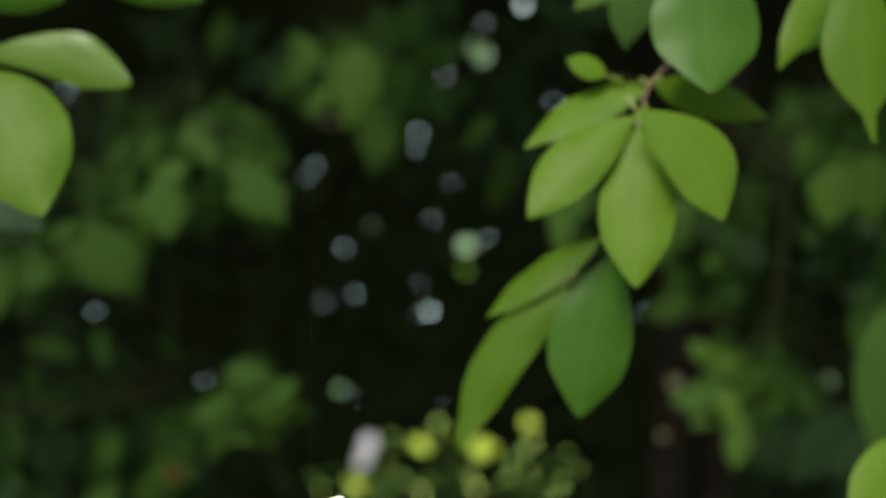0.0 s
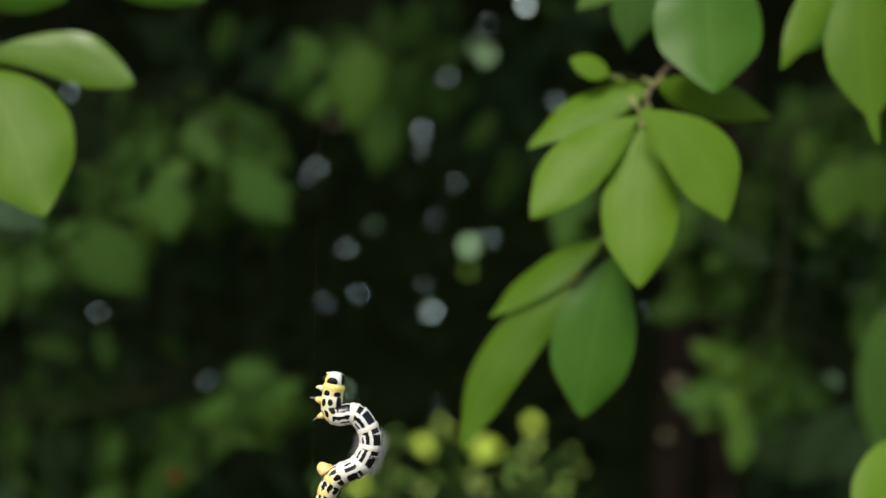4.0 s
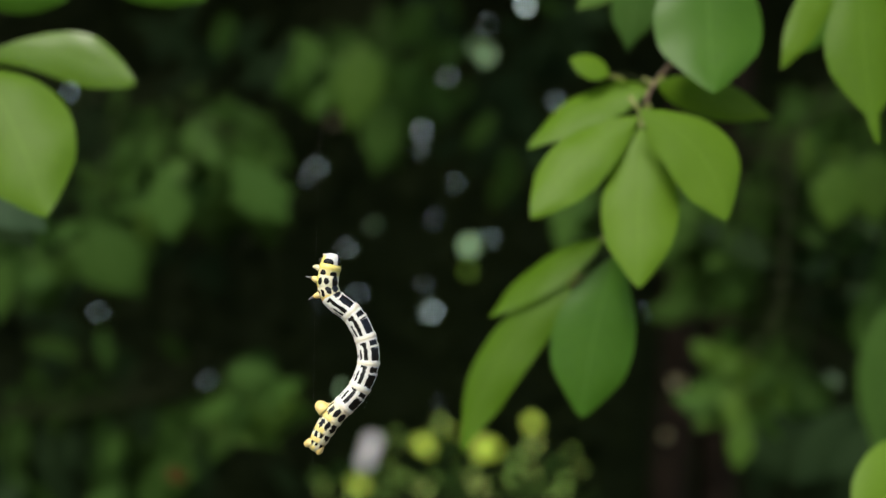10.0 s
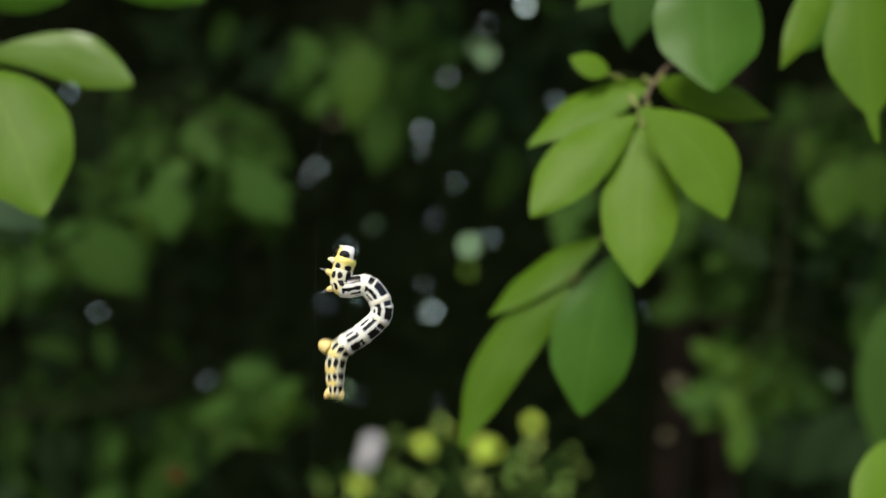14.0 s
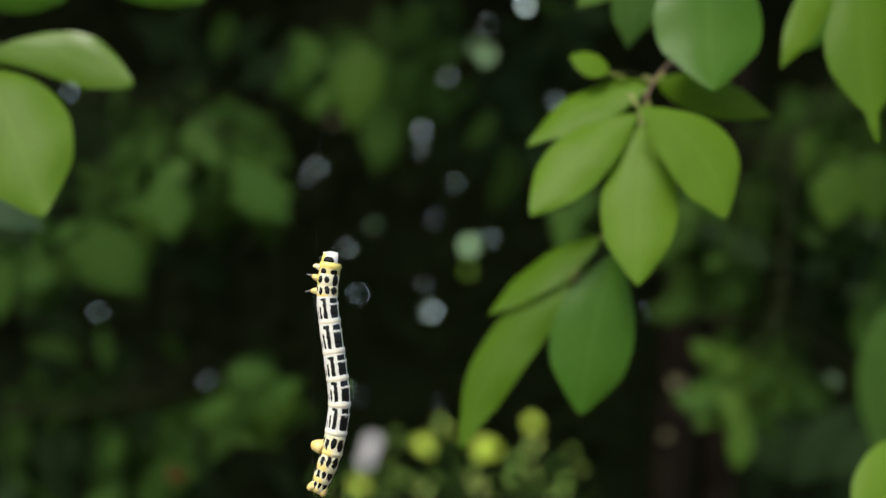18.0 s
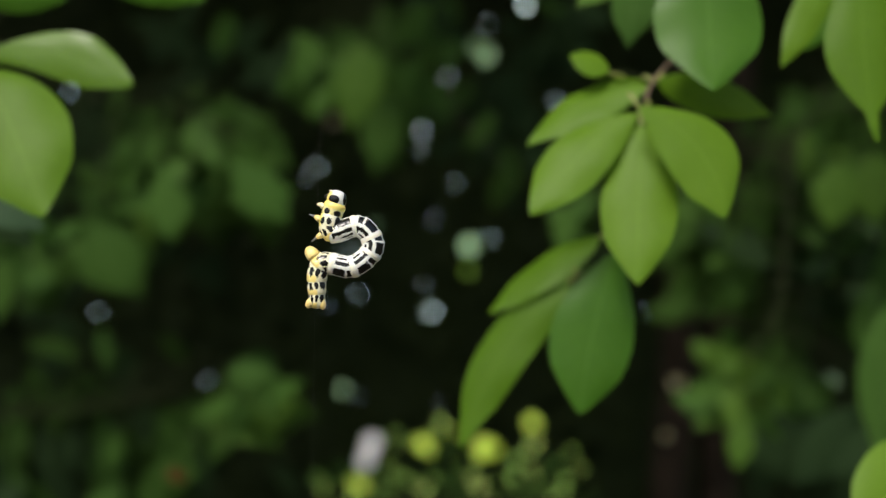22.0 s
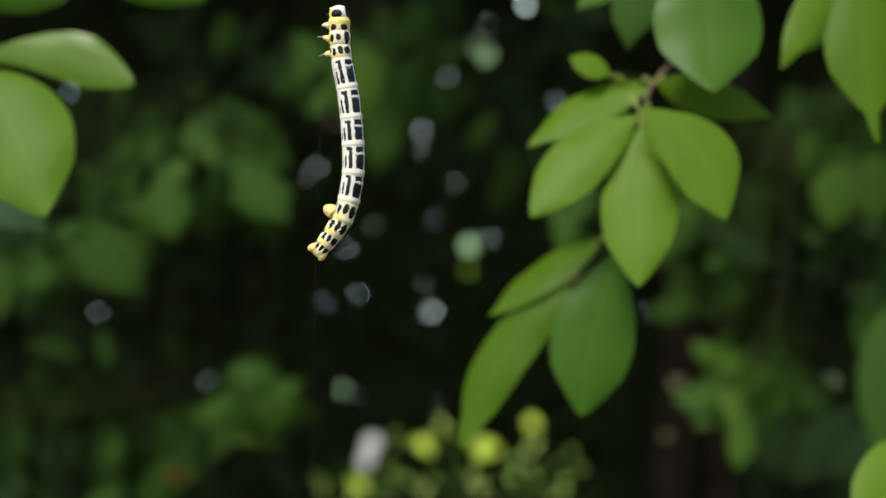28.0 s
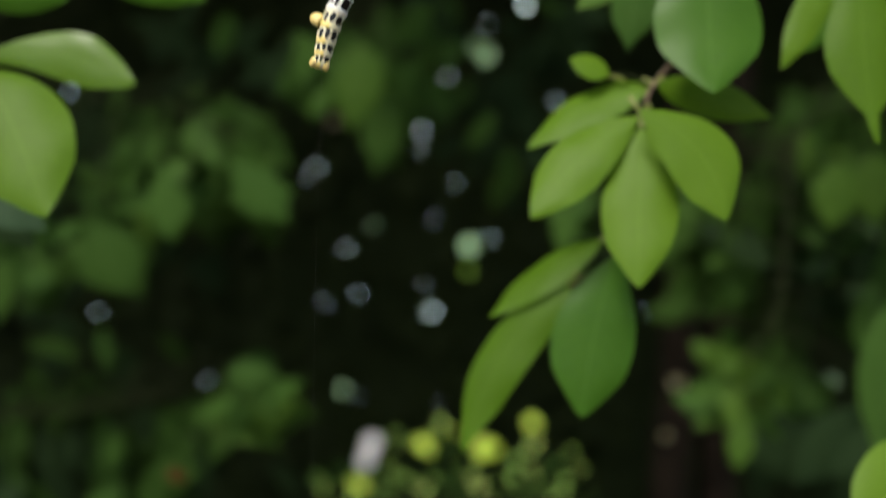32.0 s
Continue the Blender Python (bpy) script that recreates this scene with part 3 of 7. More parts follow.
leaf(twig_0, (0.0390, 0.2785, 1.2276), (0.0550, 0.2726, 1.2056), 0.0142, M_YOUNG, 2, peak=0.55, bow=0.14)
leaf(twig_0, (0.0346, 0.3092, 1.2020), (0.0102, 0.3092, 1.1850), 0.0090, M_FRESH, 25)
leaf(twig_0, (0.0276, 0.3068, 1.1921), (0.0042, 0.3044, 1.1560), 0.0118, M_FRESH, 15, bow=-0.08)
leaf(twig_0, (0.0365, 0.2950, 1.1989), (0.0288, 0.2915, 1.1652), 0.0175, M_LEAF, 0, peak=0.55, bow=-0.03)
leaf(twig_0, (0.0546, 0.2900, 1.2643), (0.0541, 0.2808, 1.2320), 0.0224, M_LEAF, 0, peak=0.55, droop=-0.22)
leaf(twig_0, (0.0461, 0.3009, 1.2352), (0.0701, 0.3009, 1.2282), 0.0087, M_YOUNG, 16, bow=0.02, droop=-0.08)
leaf(twig_0, (0.0349, 0.2950, 1.2367), (0.0266, 0.2950, 1.2400), 0.0062, M_YOUNG, 10)
leaf(twig_0, (0.0450, 0.3186, 1.2642), (0.0418, 0.3186, 1.2450), 0.0109, M_DULL, 10)
leaf(twig_0, (0.0390, 0.3068, 1.2606), (0.0291, 0.3068, 1.2522), 0.0074, M_MIDDLE, 10)
leaf(twig_0, (0.0836, 0.3009, 1.2606), (0.0711, 0.2950, 1.2378), 0.0074, M_YOUNG, 0)
leaf(twig_0, (0.0943, 0.3186, 1.2655), (0.0821, 0.3186, 1.2447), 0.0122, M_LEAF, 0)
leaf(twig_0, (0.0867, 0.2890, 1.2652), (0.0857, 0.2770, 1.2211), 0.0153, M_FRESH, 5, peak=0.66, bow=-0.04, drip=0.10)
twig_1 = thing("leafy_twig", "leafy twig with broad glossy light green leaves", "twig", Matrix.Translation((-0.1302, 0.3100, 1.2924)), "leafy twigs")
twig_stem(twig_1, [(-0.1300, 0.1520, 1.5000), (-0.1280, 0.2200, 1.4400), (-0.1278, 0.2852, 1.3538), (-0.1302, 0.3100, 1.2924), (-0.1152, 0.3100, 1.2475), (-0.1065, 0.3100, 1.2419), (-0.0995, 0.3038, 1.2409)], 0.0017, 0.0006)
leaf(twig_1, (-0.1077, 0.3100, 1.2398), (-0.0667, 0.3038, 1.2356), 0.0118, M_WAXY, 10, peak=0.70, bow=0.125)
leaf(twig_1, (-0.0974, 0.2976, 1.2378), (-0.0807, 0.2852, 1.2067), 0.0230, M_YOUNG, 0, peak=0.47, bow=0.03)
leaf(twig_1, (-0.1263, 0.3720, 1.2211), (-0.1083, 0.3720, 1.2001), 0.0165, M_DEEP, 0)
leaf(twig_1, (-0.1171, 0.3450, 1.2182), (-0.0980, 0.3450, 1.2043), 0.0153, M_UNDER, -10, bow=0.05)
leaf(twig_1, (-0.1052, 0.3100, 1.2581), (-0.0828, 0.3100, 1.2550), 0.0094, M_LEAF, 30)
leaf(twig_1, (-0.0827, 0.3348, 1.2648), (-0.0564, 0.3348, 1.2594), 0.0081, M_LEAF, 30)
twig_2 = thing("leafy_twig", "bright green leaf on a low twig", "twig", Matrix.Translation((0.1251, 0.3063, 1.1558)), "leafy twigs")
twig_stem(twig_2, [(0.4200, 0.5200, 0.0000), (0.3700, 0.4600, 0.5500), (0.2700, 0.3600, 0.9500), (0.1654, 0.3125, 1.1172), (0.1251, 0.3063, 1.1558), (0.1033, 0.3000, 1.1615)], 0.003, 0.0006)
leaf(twig_2, (0.1079, 0.3000, 1.1579), (0.0855, 0.2937, 1.1417), 0.0191, M_YOUNG, 0)
twig_3 = thing("leafy_twig", "twig of dull green leaves in the shade", "twig", Matrix.Translation((0.2100, 0.5700, 1.2667)), "leafy twigs")
twig_stem(twig_3, [(0.5200, 0.9800, 1.9750), (0.4900, 0.8000, 1.6500), (0.3658, 0.6000, 1.3547), (0.2100, 0.5700, 1.2667), (0.1527, 0.5700, 1.2552), (0.1412, 0.5700, 1.2254), (0.1330, 0.5550, 1.1779), (0.1142, 0.5400, 1.1546)], 0.0022, 0.0006, M_GREEN_TWIG)
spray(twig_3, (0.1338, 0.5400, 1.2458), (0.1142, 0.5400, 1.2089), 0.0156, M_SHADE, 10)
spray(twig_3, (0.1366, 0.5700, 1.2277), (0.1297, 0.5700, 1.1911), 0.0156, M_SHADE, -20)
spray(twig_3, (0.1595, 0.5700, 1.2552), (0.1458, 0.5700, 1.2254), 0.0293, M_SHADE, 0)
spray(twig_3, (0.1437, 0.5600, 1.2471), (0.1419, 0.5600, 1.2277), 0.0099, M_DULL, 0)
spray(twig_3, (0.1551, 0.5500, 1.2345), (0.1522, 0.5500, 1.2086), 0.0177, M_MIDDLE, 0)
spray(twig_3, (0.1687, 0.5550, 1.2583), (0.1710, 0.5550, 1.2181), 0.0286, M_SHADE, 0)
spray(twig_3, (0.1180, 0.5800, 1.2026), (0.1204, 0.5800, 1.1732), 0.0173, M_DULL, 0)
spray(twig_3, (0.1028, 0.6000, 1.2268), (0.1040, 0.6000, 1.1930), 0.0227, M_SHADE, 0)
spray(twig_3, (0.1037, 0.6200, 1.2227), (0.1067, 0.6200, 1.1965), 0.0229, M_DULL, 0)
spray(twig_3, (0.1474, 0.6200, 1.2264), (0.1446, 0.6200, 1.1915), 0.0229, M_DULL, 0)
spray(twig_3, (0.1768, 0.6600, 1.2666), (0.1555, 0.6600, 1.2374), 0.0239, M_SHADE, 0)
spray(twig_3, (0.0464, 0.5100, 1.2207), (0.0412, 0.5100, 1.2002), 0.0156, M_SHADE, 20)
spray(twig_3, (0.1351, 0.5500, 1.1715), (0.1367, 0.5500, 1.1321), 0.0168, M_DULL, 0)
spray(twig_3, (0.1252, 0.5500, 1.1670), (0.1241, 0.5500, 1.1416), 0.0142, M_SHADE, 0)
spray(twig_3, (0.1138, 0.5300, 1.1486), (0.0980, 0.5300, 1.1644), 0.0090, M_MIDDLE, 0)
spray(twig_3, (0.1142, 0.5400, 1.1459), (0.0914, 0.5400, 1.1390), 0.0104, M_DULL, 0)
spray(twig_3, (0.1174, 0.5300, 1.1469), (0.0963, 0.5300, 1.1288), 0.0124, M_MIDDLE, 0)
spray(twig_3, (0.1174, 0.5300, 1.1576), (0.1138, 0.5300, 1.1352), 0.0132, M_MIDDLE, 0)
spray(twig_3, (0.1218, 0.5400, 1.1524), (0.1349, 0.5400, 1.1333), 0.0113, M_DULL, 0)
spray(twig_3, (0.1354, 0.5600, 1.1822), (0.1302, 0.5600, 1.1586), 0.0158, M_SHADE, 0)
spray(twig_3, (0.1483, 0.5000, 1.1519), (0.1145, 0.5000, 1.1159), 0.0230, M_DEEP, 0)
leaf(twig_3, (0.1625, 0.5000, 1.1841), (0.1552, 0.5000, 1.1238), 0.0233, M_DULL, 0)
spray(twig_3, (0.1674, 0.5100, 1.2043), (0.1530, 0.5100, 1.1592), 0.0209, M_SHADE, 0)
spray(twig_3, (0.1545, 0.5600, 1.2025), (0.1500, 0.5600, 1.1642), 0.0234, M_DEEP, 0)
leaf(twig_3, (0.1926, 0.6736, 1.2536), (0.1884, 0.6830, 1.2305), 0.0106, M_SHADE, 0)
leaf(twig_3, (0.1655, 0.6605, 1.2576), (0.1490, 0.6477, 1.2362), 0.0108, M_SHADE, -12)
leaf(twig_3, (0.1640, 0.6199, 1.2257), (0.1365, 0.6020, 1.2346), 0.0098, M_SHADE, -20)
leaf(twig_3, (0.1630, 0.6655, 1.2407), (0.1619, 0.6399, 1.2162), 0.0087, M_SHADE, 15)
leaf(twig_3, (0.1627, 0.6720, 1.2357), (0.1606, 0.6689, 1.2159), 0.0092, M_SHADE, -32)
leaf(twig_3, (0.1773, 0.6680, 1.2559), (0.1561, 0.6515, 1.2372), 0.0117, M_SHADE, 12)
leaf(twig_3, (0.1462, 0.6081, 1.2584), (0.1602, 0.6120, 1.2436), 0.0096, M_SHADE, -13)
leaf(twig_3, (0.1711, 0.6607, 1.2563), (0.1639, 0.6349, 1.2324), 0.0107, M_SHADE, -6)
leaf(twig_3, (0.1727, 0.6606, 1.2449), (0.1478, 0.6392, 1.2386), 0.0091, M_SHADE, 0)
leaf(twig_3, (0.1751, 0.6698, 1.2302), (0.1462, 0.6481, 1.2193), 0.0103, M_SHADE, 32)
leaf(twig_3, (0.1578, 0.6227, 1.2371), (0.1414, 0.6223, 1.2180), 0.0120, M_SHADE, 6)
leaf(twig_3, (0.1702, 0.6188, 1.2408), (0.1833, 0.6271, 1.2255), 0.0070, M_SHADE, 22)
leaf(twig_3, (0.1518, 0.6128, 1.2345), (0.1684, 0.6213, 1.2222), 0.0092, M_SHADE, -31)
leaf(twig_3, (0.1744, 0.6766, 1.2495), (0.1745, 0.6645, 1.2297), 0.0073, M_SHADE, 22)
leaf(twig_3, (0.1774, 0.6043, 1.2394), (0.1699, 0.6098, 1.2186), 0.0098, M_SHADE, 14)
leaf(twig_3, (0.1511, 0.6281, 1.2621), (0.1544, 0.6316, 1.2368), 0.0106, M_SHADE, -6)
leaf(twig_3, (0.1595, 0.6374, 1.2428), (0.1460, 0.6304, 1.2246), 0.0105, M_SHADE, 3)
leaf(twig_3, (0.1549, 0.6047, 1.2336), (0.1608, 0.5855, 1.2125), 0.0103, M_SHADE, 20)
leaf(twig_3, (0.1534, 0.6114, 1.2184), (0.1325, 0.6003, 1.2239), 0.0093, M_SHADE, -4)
leaf(twig_3, (0.1572, 0.6978, 1.1994), (0.1740, 0.7057, 1.1762), 0.0135, M_DEEP, 5)
leaf(twig_3, (0.1673, 0.6753, 1.2122), (0.1653, 0.6726, 1.1919), 0.0092, M_SHADE, 3)
leaf(twig_3, (0.1187, 0.6557, 1.2127), (0.1397, 0.6458, 1.2000), 0.0107, M_DEEP, 4)
leaf(twig_3, (0.1548, 0.6814, 1.2162), (0.1520, 0.6678, 1.1895), 0.0125, M_DEEP, 35)
leaf(twig_3, (0.1643, 0.6934, 1.1930), (0.1513, 0.6929, 1.1755), 0.0086, M_DEEP, 7)
leaf(twig_3, (0.1731, 0.6502, 1.2084), (0.1677, 0.6310, 1.1840), 0.0111, M_SHADE, -32)
leaf(twig_3, (0.1503, 0.6676, 1.2150), (0.1563, 0.6544, 1.1913), 0.0098, M_SHADE, -6)
leaf(twig_3, (0.1343, 0.6535, 1.2110), (0.1295, 0.6374, 1.1928), 0.0083, M_SHADE, -14)
leaf(twig_3, (0.1667, 0.6922, 1.1994), (0.1746, 0.6650, 1.1789), 0.0101, M_DEEP, 11)
leaf(twig_3, (0.1494, 0.6505, 1.2131), (0.1300, 0.6287, 1.2005), 0.0085, M_DEEP, -9)
leaf(twig_3, (0.1545, 0.7010, 1.2141), (0.1491, 0.6917, 1.1914), 0.0092, M_SHADE, -1)
leaf(twig_3, (0.1491, 0.6540, 1.1850), (0.1265, 0.6328, 1.1758), 0.0083, M_SHADE, -3)
leaf(twig_3, (0.1535, 0.6457, 1.2158), (0.1338, 0.6337, 1.2023), 0.0103, M_DEEP, -30)
leaf(twig_3, (0.1639, 0.6748, 1.2024), (0.1422, 0.6560, 1.1921), 0.0099, M_DEEP, -20)
leaf(twig_3, (0.1387, 0.6778, 1.2131), (0.1222, 0.6710, 1.2005), 0.0084, M_DEEP, -9)
leaf(twig_3, (0.1418, 0.6410, 1.2021), (0.1246, 0.6388, 1.2044), 0.0069, M_SHADE, 19)
leaf(twig_3, (0.1269, 0.6347, 1.2054), (0.1443, 0.6242, 1.1910), 0.0116, M_DEEP, -23)
leaf(twig_3, (0.1413, 0.6694, 1.2046), (0.1209, 0.6462, 1.1899), 0.0101, M_SHADE, 14)
leaf(twig_3, (0.1490, 0.6873, 1.1925), (0.1484, 0.6977, 1.1666), 0.0125, M_SHADE, 31)
leaf(twig_3, (0.1341, 0.6316, 1.2081), (0.1444, 0.6168, 1.1898), 0.0098, M_DEEP, 32)
leaf(twig_3, (0.1484, 0.6636, 1.2149), (0.1637, 0.6631, 1.1968), 0.0088, M_SHADE, -7)
leaf(twig_3, (0.1615, 0.6948, 1.2145), (0.1556, 0.6982, 1.1876), 0.0132, M_DEEP, 10)
leaf(twig_3, (0.1734, 0.6504, 1.2073), (0.1650, 0.6576, 1.1931), 0.0071, M_DEEP, 15)
leaf(twig_3, (0.1897, 0.6578, 1.1775), (0.2137, 0.6701, 1.1674), 0.0083, M_SHADE, 0)
leaf(twig_3, (0.1826, 0.6421, 1.1923), (0.1704, 0.6412, 1.1752), 0.0085, M_DEEP, 16)
leaf(twig_3, (0.2048, 0.6399, 1.1907), (0.1931, 0.6498, 1.1830), 0.0078, M_SHADE, -26)
leaf(twig_3, (0.1723, 0.6050, 1.1820), (0.1877, 0.5993, 1.1769), 0.0085, M_DEEP, 7)
leaf(twig_3, (0.1661, 0.6231, 1.2213), (0.1772, 0.6012, 1.2082), 0.0098, M_DEEP, -27)
leaf(twig_3, (0.1872, 0.6708, 1.1987), (0.1746, 0.6702, 1.1852), 0.0081, M_DEEP, 1)
leaf(twig_3, (0.1486, 0.6008, 1.2164), (0.1590, 0.5865, 1.2002), 0.0100, M_SHADE, 6)
leaf(twig_3, (0.1716, 0.6447, 1.1870), (0.1649, 0.6339, 1.1630), 0.0111, M_DEEP, -5)
leaf(twig_3, (0.1684, 0.6007, 1.1940), (0.1463, 0.5781, 1.1895), 0.0076, M_DEEP, -14)
leaf(twig_3, (0.1725, 0.6629, 1.2075), (0.1653, 0.6513, 1.1853), 0.0095, M_SHADE, -9)
leaf(twig_3, (0.1831, 0.6457, 1.2005), (0.1727, 0.6243, 1.1827), 0.0066, M_SHADE, 24)
leaf(twig_3, (0.1806, 0.6142, 1.2232), (0.1835, 0.5918, 1.2024), 0.0102, M_DEEP, 12)
leaf(twig_3, (0.1933, 0.6393, 1.1828), (0.1950, 0.6396, 1.1642), 0.0075, M_SHADE, 24)
leaf(twig_3, (0.1827, 0.6771, 1.2030), (0.1701, 0.6548, 1.1808), 0.0091, M_DEEP, 10)
leaf(twig_3, (0.1476, 0.6159, 1.1975), (0.1616, 0.6050, 1.1849), 0.0088, M_DEEP, -30)
leaf(twig_3, (0.1843, 0.6061, 1.2022), (0.1799, 0.6129, 1.1793), 0.0110, M_DEEP, -27)
leaf(twig_3, (0.1856, 0.6169, 1.1866), (0.1842, 0.5981, 1.1687), 0.0090, M_SHADE, 9)
leaf(twig_3, (0.1912, 0.6058, 1.2097), (0.1855, 0.6158, 1.1960), 0.0074, M_DEEP, 31)
leaf(twig_3, (0.1765, 0.6750, 1.2109), (0.1593, 0.6613, 1.1880), 0.0113, M_SHADE, 2)
leaf(twig_3, (0.1263, 0.5722, 1.1353), (0.1401, 0.5806, 1.1201), 0.0070, M_SHADE, 14)
spray(twig_3, (0.1405, 0.6055, 1.1489), (0.1390, 0.5949, 1.1280), 0.0089, M_MIDDLE, 10)
leaf(twig_3, (0.1396, 0.6156, 1.1314), (0.1436, 0.6031, 1.1163), 0.0064, M_SHADE, -13)
spray(twig_3, (0.1400, 0.6294, 1.1405), (0.1316, 0.6415, 1.1174), 0.0120, M_MIDDLE, 30)
leaf(twig_3, (0.1394, 0.5874, 1.1527), (0.1264, 0.5862, 1.1373), 0.0078, M_SHADE, -20)
leaf(twig_3, (0.1281, 0.6243, 1.1385), (0.1062, 0.6197, 1.1355), 0.0098, M_SHADE, 25)
spray(twig_3, (0.1373, 0.6230, 1.1451), (0.1314, 0.6308, 1.1272), 0.0083, M_MIDDLE, 14)
leaf(twig_3, (0.1474, 0.5987, 1.1504), (0.1554, 0.5856, 1.1312), 0.0088, M_SHADE, 20)
leaf(twig_3, (0.1611, 0.6430, 1.1612), (0.1476, 0.6555, 1.1320), 0.0123, M_SHADE, 28)
leaf(twig_3, (0.1581, 0.6764, 1.1597), (0.1415, 0.6503, 1.1404), 0.0101, M_SHADE, 30)
leaf(twig_3, (0.1586, 0.6300, 1.1577), (0.1411, 0.6343, 1.1497), 0.0084, M_SHADE, -2)
leaf(twig_3, (0.1626, 0.6329, 1.1501), (0.1414, 0.6348, 1.1369), 0.0110, M_SHADE, 15)
spray(twig_3, (0.1363, 0.5999, 1.1802), (0.1563, 0.5808, 1.1664), 0.0140, M_SHADE, 35)
leaf(twig_3, (0.1298, 0.6909, 1.2200), (0.1364, 0.6949, 1.1941), 0.0103, M_SHADE, -11)
leaf(twig_3, (0.1209, 0.6880, 1.2163), (0.1156, 0.6962, 1.1882), 0.0134, M_SHADE, -25)
leaf(twig_3, (0.1167, 0.6658, 1.2241), (0.1379, 0.6697, 1.2132), 0.0113, M_SHADE, -20)
leaf(twig_3, (0.1199, 0.6775, 1.2213), (0.1307, 0.6567, 1.2058), 0.0089, M_SHADE, 17)
leaf(twig_3, (0.1129, 0.6952, 1.2260), (0.1331, 0.6701, 1.2038), 0.0135, M_SHADE, 6)
leaf(twig_3, (0.1330, 0.7053, 1.1952), (0.1115, 0.6880, 1.1812), 0.0104, M_SHADE, -30)
spray(twig_3, (0.1441, 0.5379, 1.1332), (0.1688, 0.5334, 1.1335), 0.0123, M_DEEP, -19)
spray(twig_3, (0.1620, 0.5405, 1.1420), (0.1428, 0.5405, 1.1265), 0.0109, M_DEEP, 7)
spray(twig_3, (0.1492, 0.5339, 1.1272), (0.1762, 0.5291, 1.1202), 0.0124, M_DEEP, 22)
spray(twig_3, (0.1748, 0.5802, 1.1487), (0.1523, 0.5816, 1.1198), 0.0168, M_DEEP, -28)
spray(twig_3, (0.1423, 0.5690, 1.1229), (0.1581, 0.5766, 1.0963), 0.0138, M_DEEP, 16)
spray(twig_3, (0.1618, 0.5763, 1.1437), (0.1628, 0.5677, 1.1155), 0.0124, M_DEEP, 12)
spray(twig_3, (0.1452, 0.5270, 1.1235), (0.1432, 0.5313, 1.1013), 0.0102, M_DEEP, -22)
spray(twig_3, (0.1489, 0.5447, 1.1238), (0.1593, 0.5231, 1.1093), 0.0101, M_DEEP, -6)
leaf(twig_3, (0.1874, 0.6600, 1.2414), (0.1831, 0.6600, 1.2098), 0.0234, M_MIDDLE, 0)
leaf(twig_3, (0.1701, 0.6600, 1.2547), (0.1672, 0.6600, 1.2321), 0.0133, M_MIDDLE, 0)
leaf(twig_3, (0.1720, 0.7000, 1.2397), (0.1627, 0.7000, 1.1947), 0.0282, M_DULL, 10)
leaf(twig_3, (0.2204, 0.7200, 1.2466), (0.2160, 0.7200, 1.2032), 0.0290, M_SHADE, -10)
leaf(twig_3, (0.1430, 0.7000, 1.2017), (0.1458, 0.7000, 1.1688), 0.0220, M_DULL, 5)
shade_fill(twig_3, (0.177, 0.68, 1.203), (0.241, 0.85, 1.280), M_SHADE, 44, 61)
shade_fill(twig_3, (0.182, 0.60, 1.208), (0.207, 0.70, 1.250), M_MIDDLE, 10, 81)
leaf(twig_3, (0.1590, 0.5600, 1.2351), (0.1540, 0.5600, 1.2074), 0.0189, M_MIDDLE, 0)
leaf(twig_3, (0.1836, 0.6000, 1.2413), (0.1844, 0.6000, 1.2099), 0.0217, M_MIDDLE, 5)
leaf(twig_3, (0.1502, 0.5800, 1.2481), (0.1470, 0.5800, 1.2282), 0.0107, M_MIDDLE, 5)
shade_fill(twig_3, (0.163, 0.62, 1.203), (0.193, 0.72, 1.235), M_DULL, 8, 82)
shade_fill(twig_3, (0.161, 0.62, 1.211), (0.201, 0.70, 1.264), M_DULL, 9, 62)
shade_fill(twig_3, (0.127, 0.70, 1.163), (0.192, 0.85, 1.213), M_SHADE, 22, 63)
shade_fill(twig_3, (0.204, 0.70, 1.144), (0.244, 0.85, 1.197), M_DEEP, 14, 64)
twig_4 = thing("leafy_twig", "drooping twig of dull green leaves in the shade", "twig", Matrix.Translation((-0.2346, 0.6600, 1.3011)), "leafy twigs")
twig_stem(twig_4, [(-0.5000, 1.1500, 1.9900), (-0.4600, 0.9000, 1.6800), (-0.3408, 0.6600, 1.3701), (-0.2346, 0.6600, 1.3011), (-0.1645, 0.6450, 1.2729), (-0.1178, 0.6450, 1.2625), (-0.0897, 0.6300, 1.2484)], 0.0022, 0.0006, M_GREEN_TWIG)
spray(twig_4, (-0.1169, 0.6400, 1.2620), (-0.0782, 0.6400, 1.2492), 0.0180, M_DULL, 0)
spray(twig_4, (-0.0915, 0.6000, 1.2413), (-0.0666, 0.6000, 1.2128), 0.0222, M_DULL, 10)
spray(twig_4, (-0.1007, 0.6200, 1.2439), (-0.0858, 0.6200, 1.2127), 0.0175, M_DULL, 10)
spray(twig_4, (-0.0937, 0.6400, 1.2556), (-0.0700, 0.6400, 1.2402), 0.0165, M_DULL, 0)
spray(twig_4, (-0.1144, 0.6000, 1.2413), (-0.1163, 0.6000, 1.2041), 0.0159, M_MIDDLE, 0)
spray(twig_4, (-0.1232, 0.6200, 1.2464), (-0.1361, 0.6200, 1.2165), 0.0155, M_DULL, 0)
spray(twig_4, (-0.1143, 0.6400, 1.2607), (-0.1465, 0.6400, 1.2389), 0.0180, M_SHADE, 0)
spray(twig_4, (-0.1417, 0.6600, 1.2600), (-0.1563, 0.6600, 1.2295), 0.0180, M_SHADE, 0)
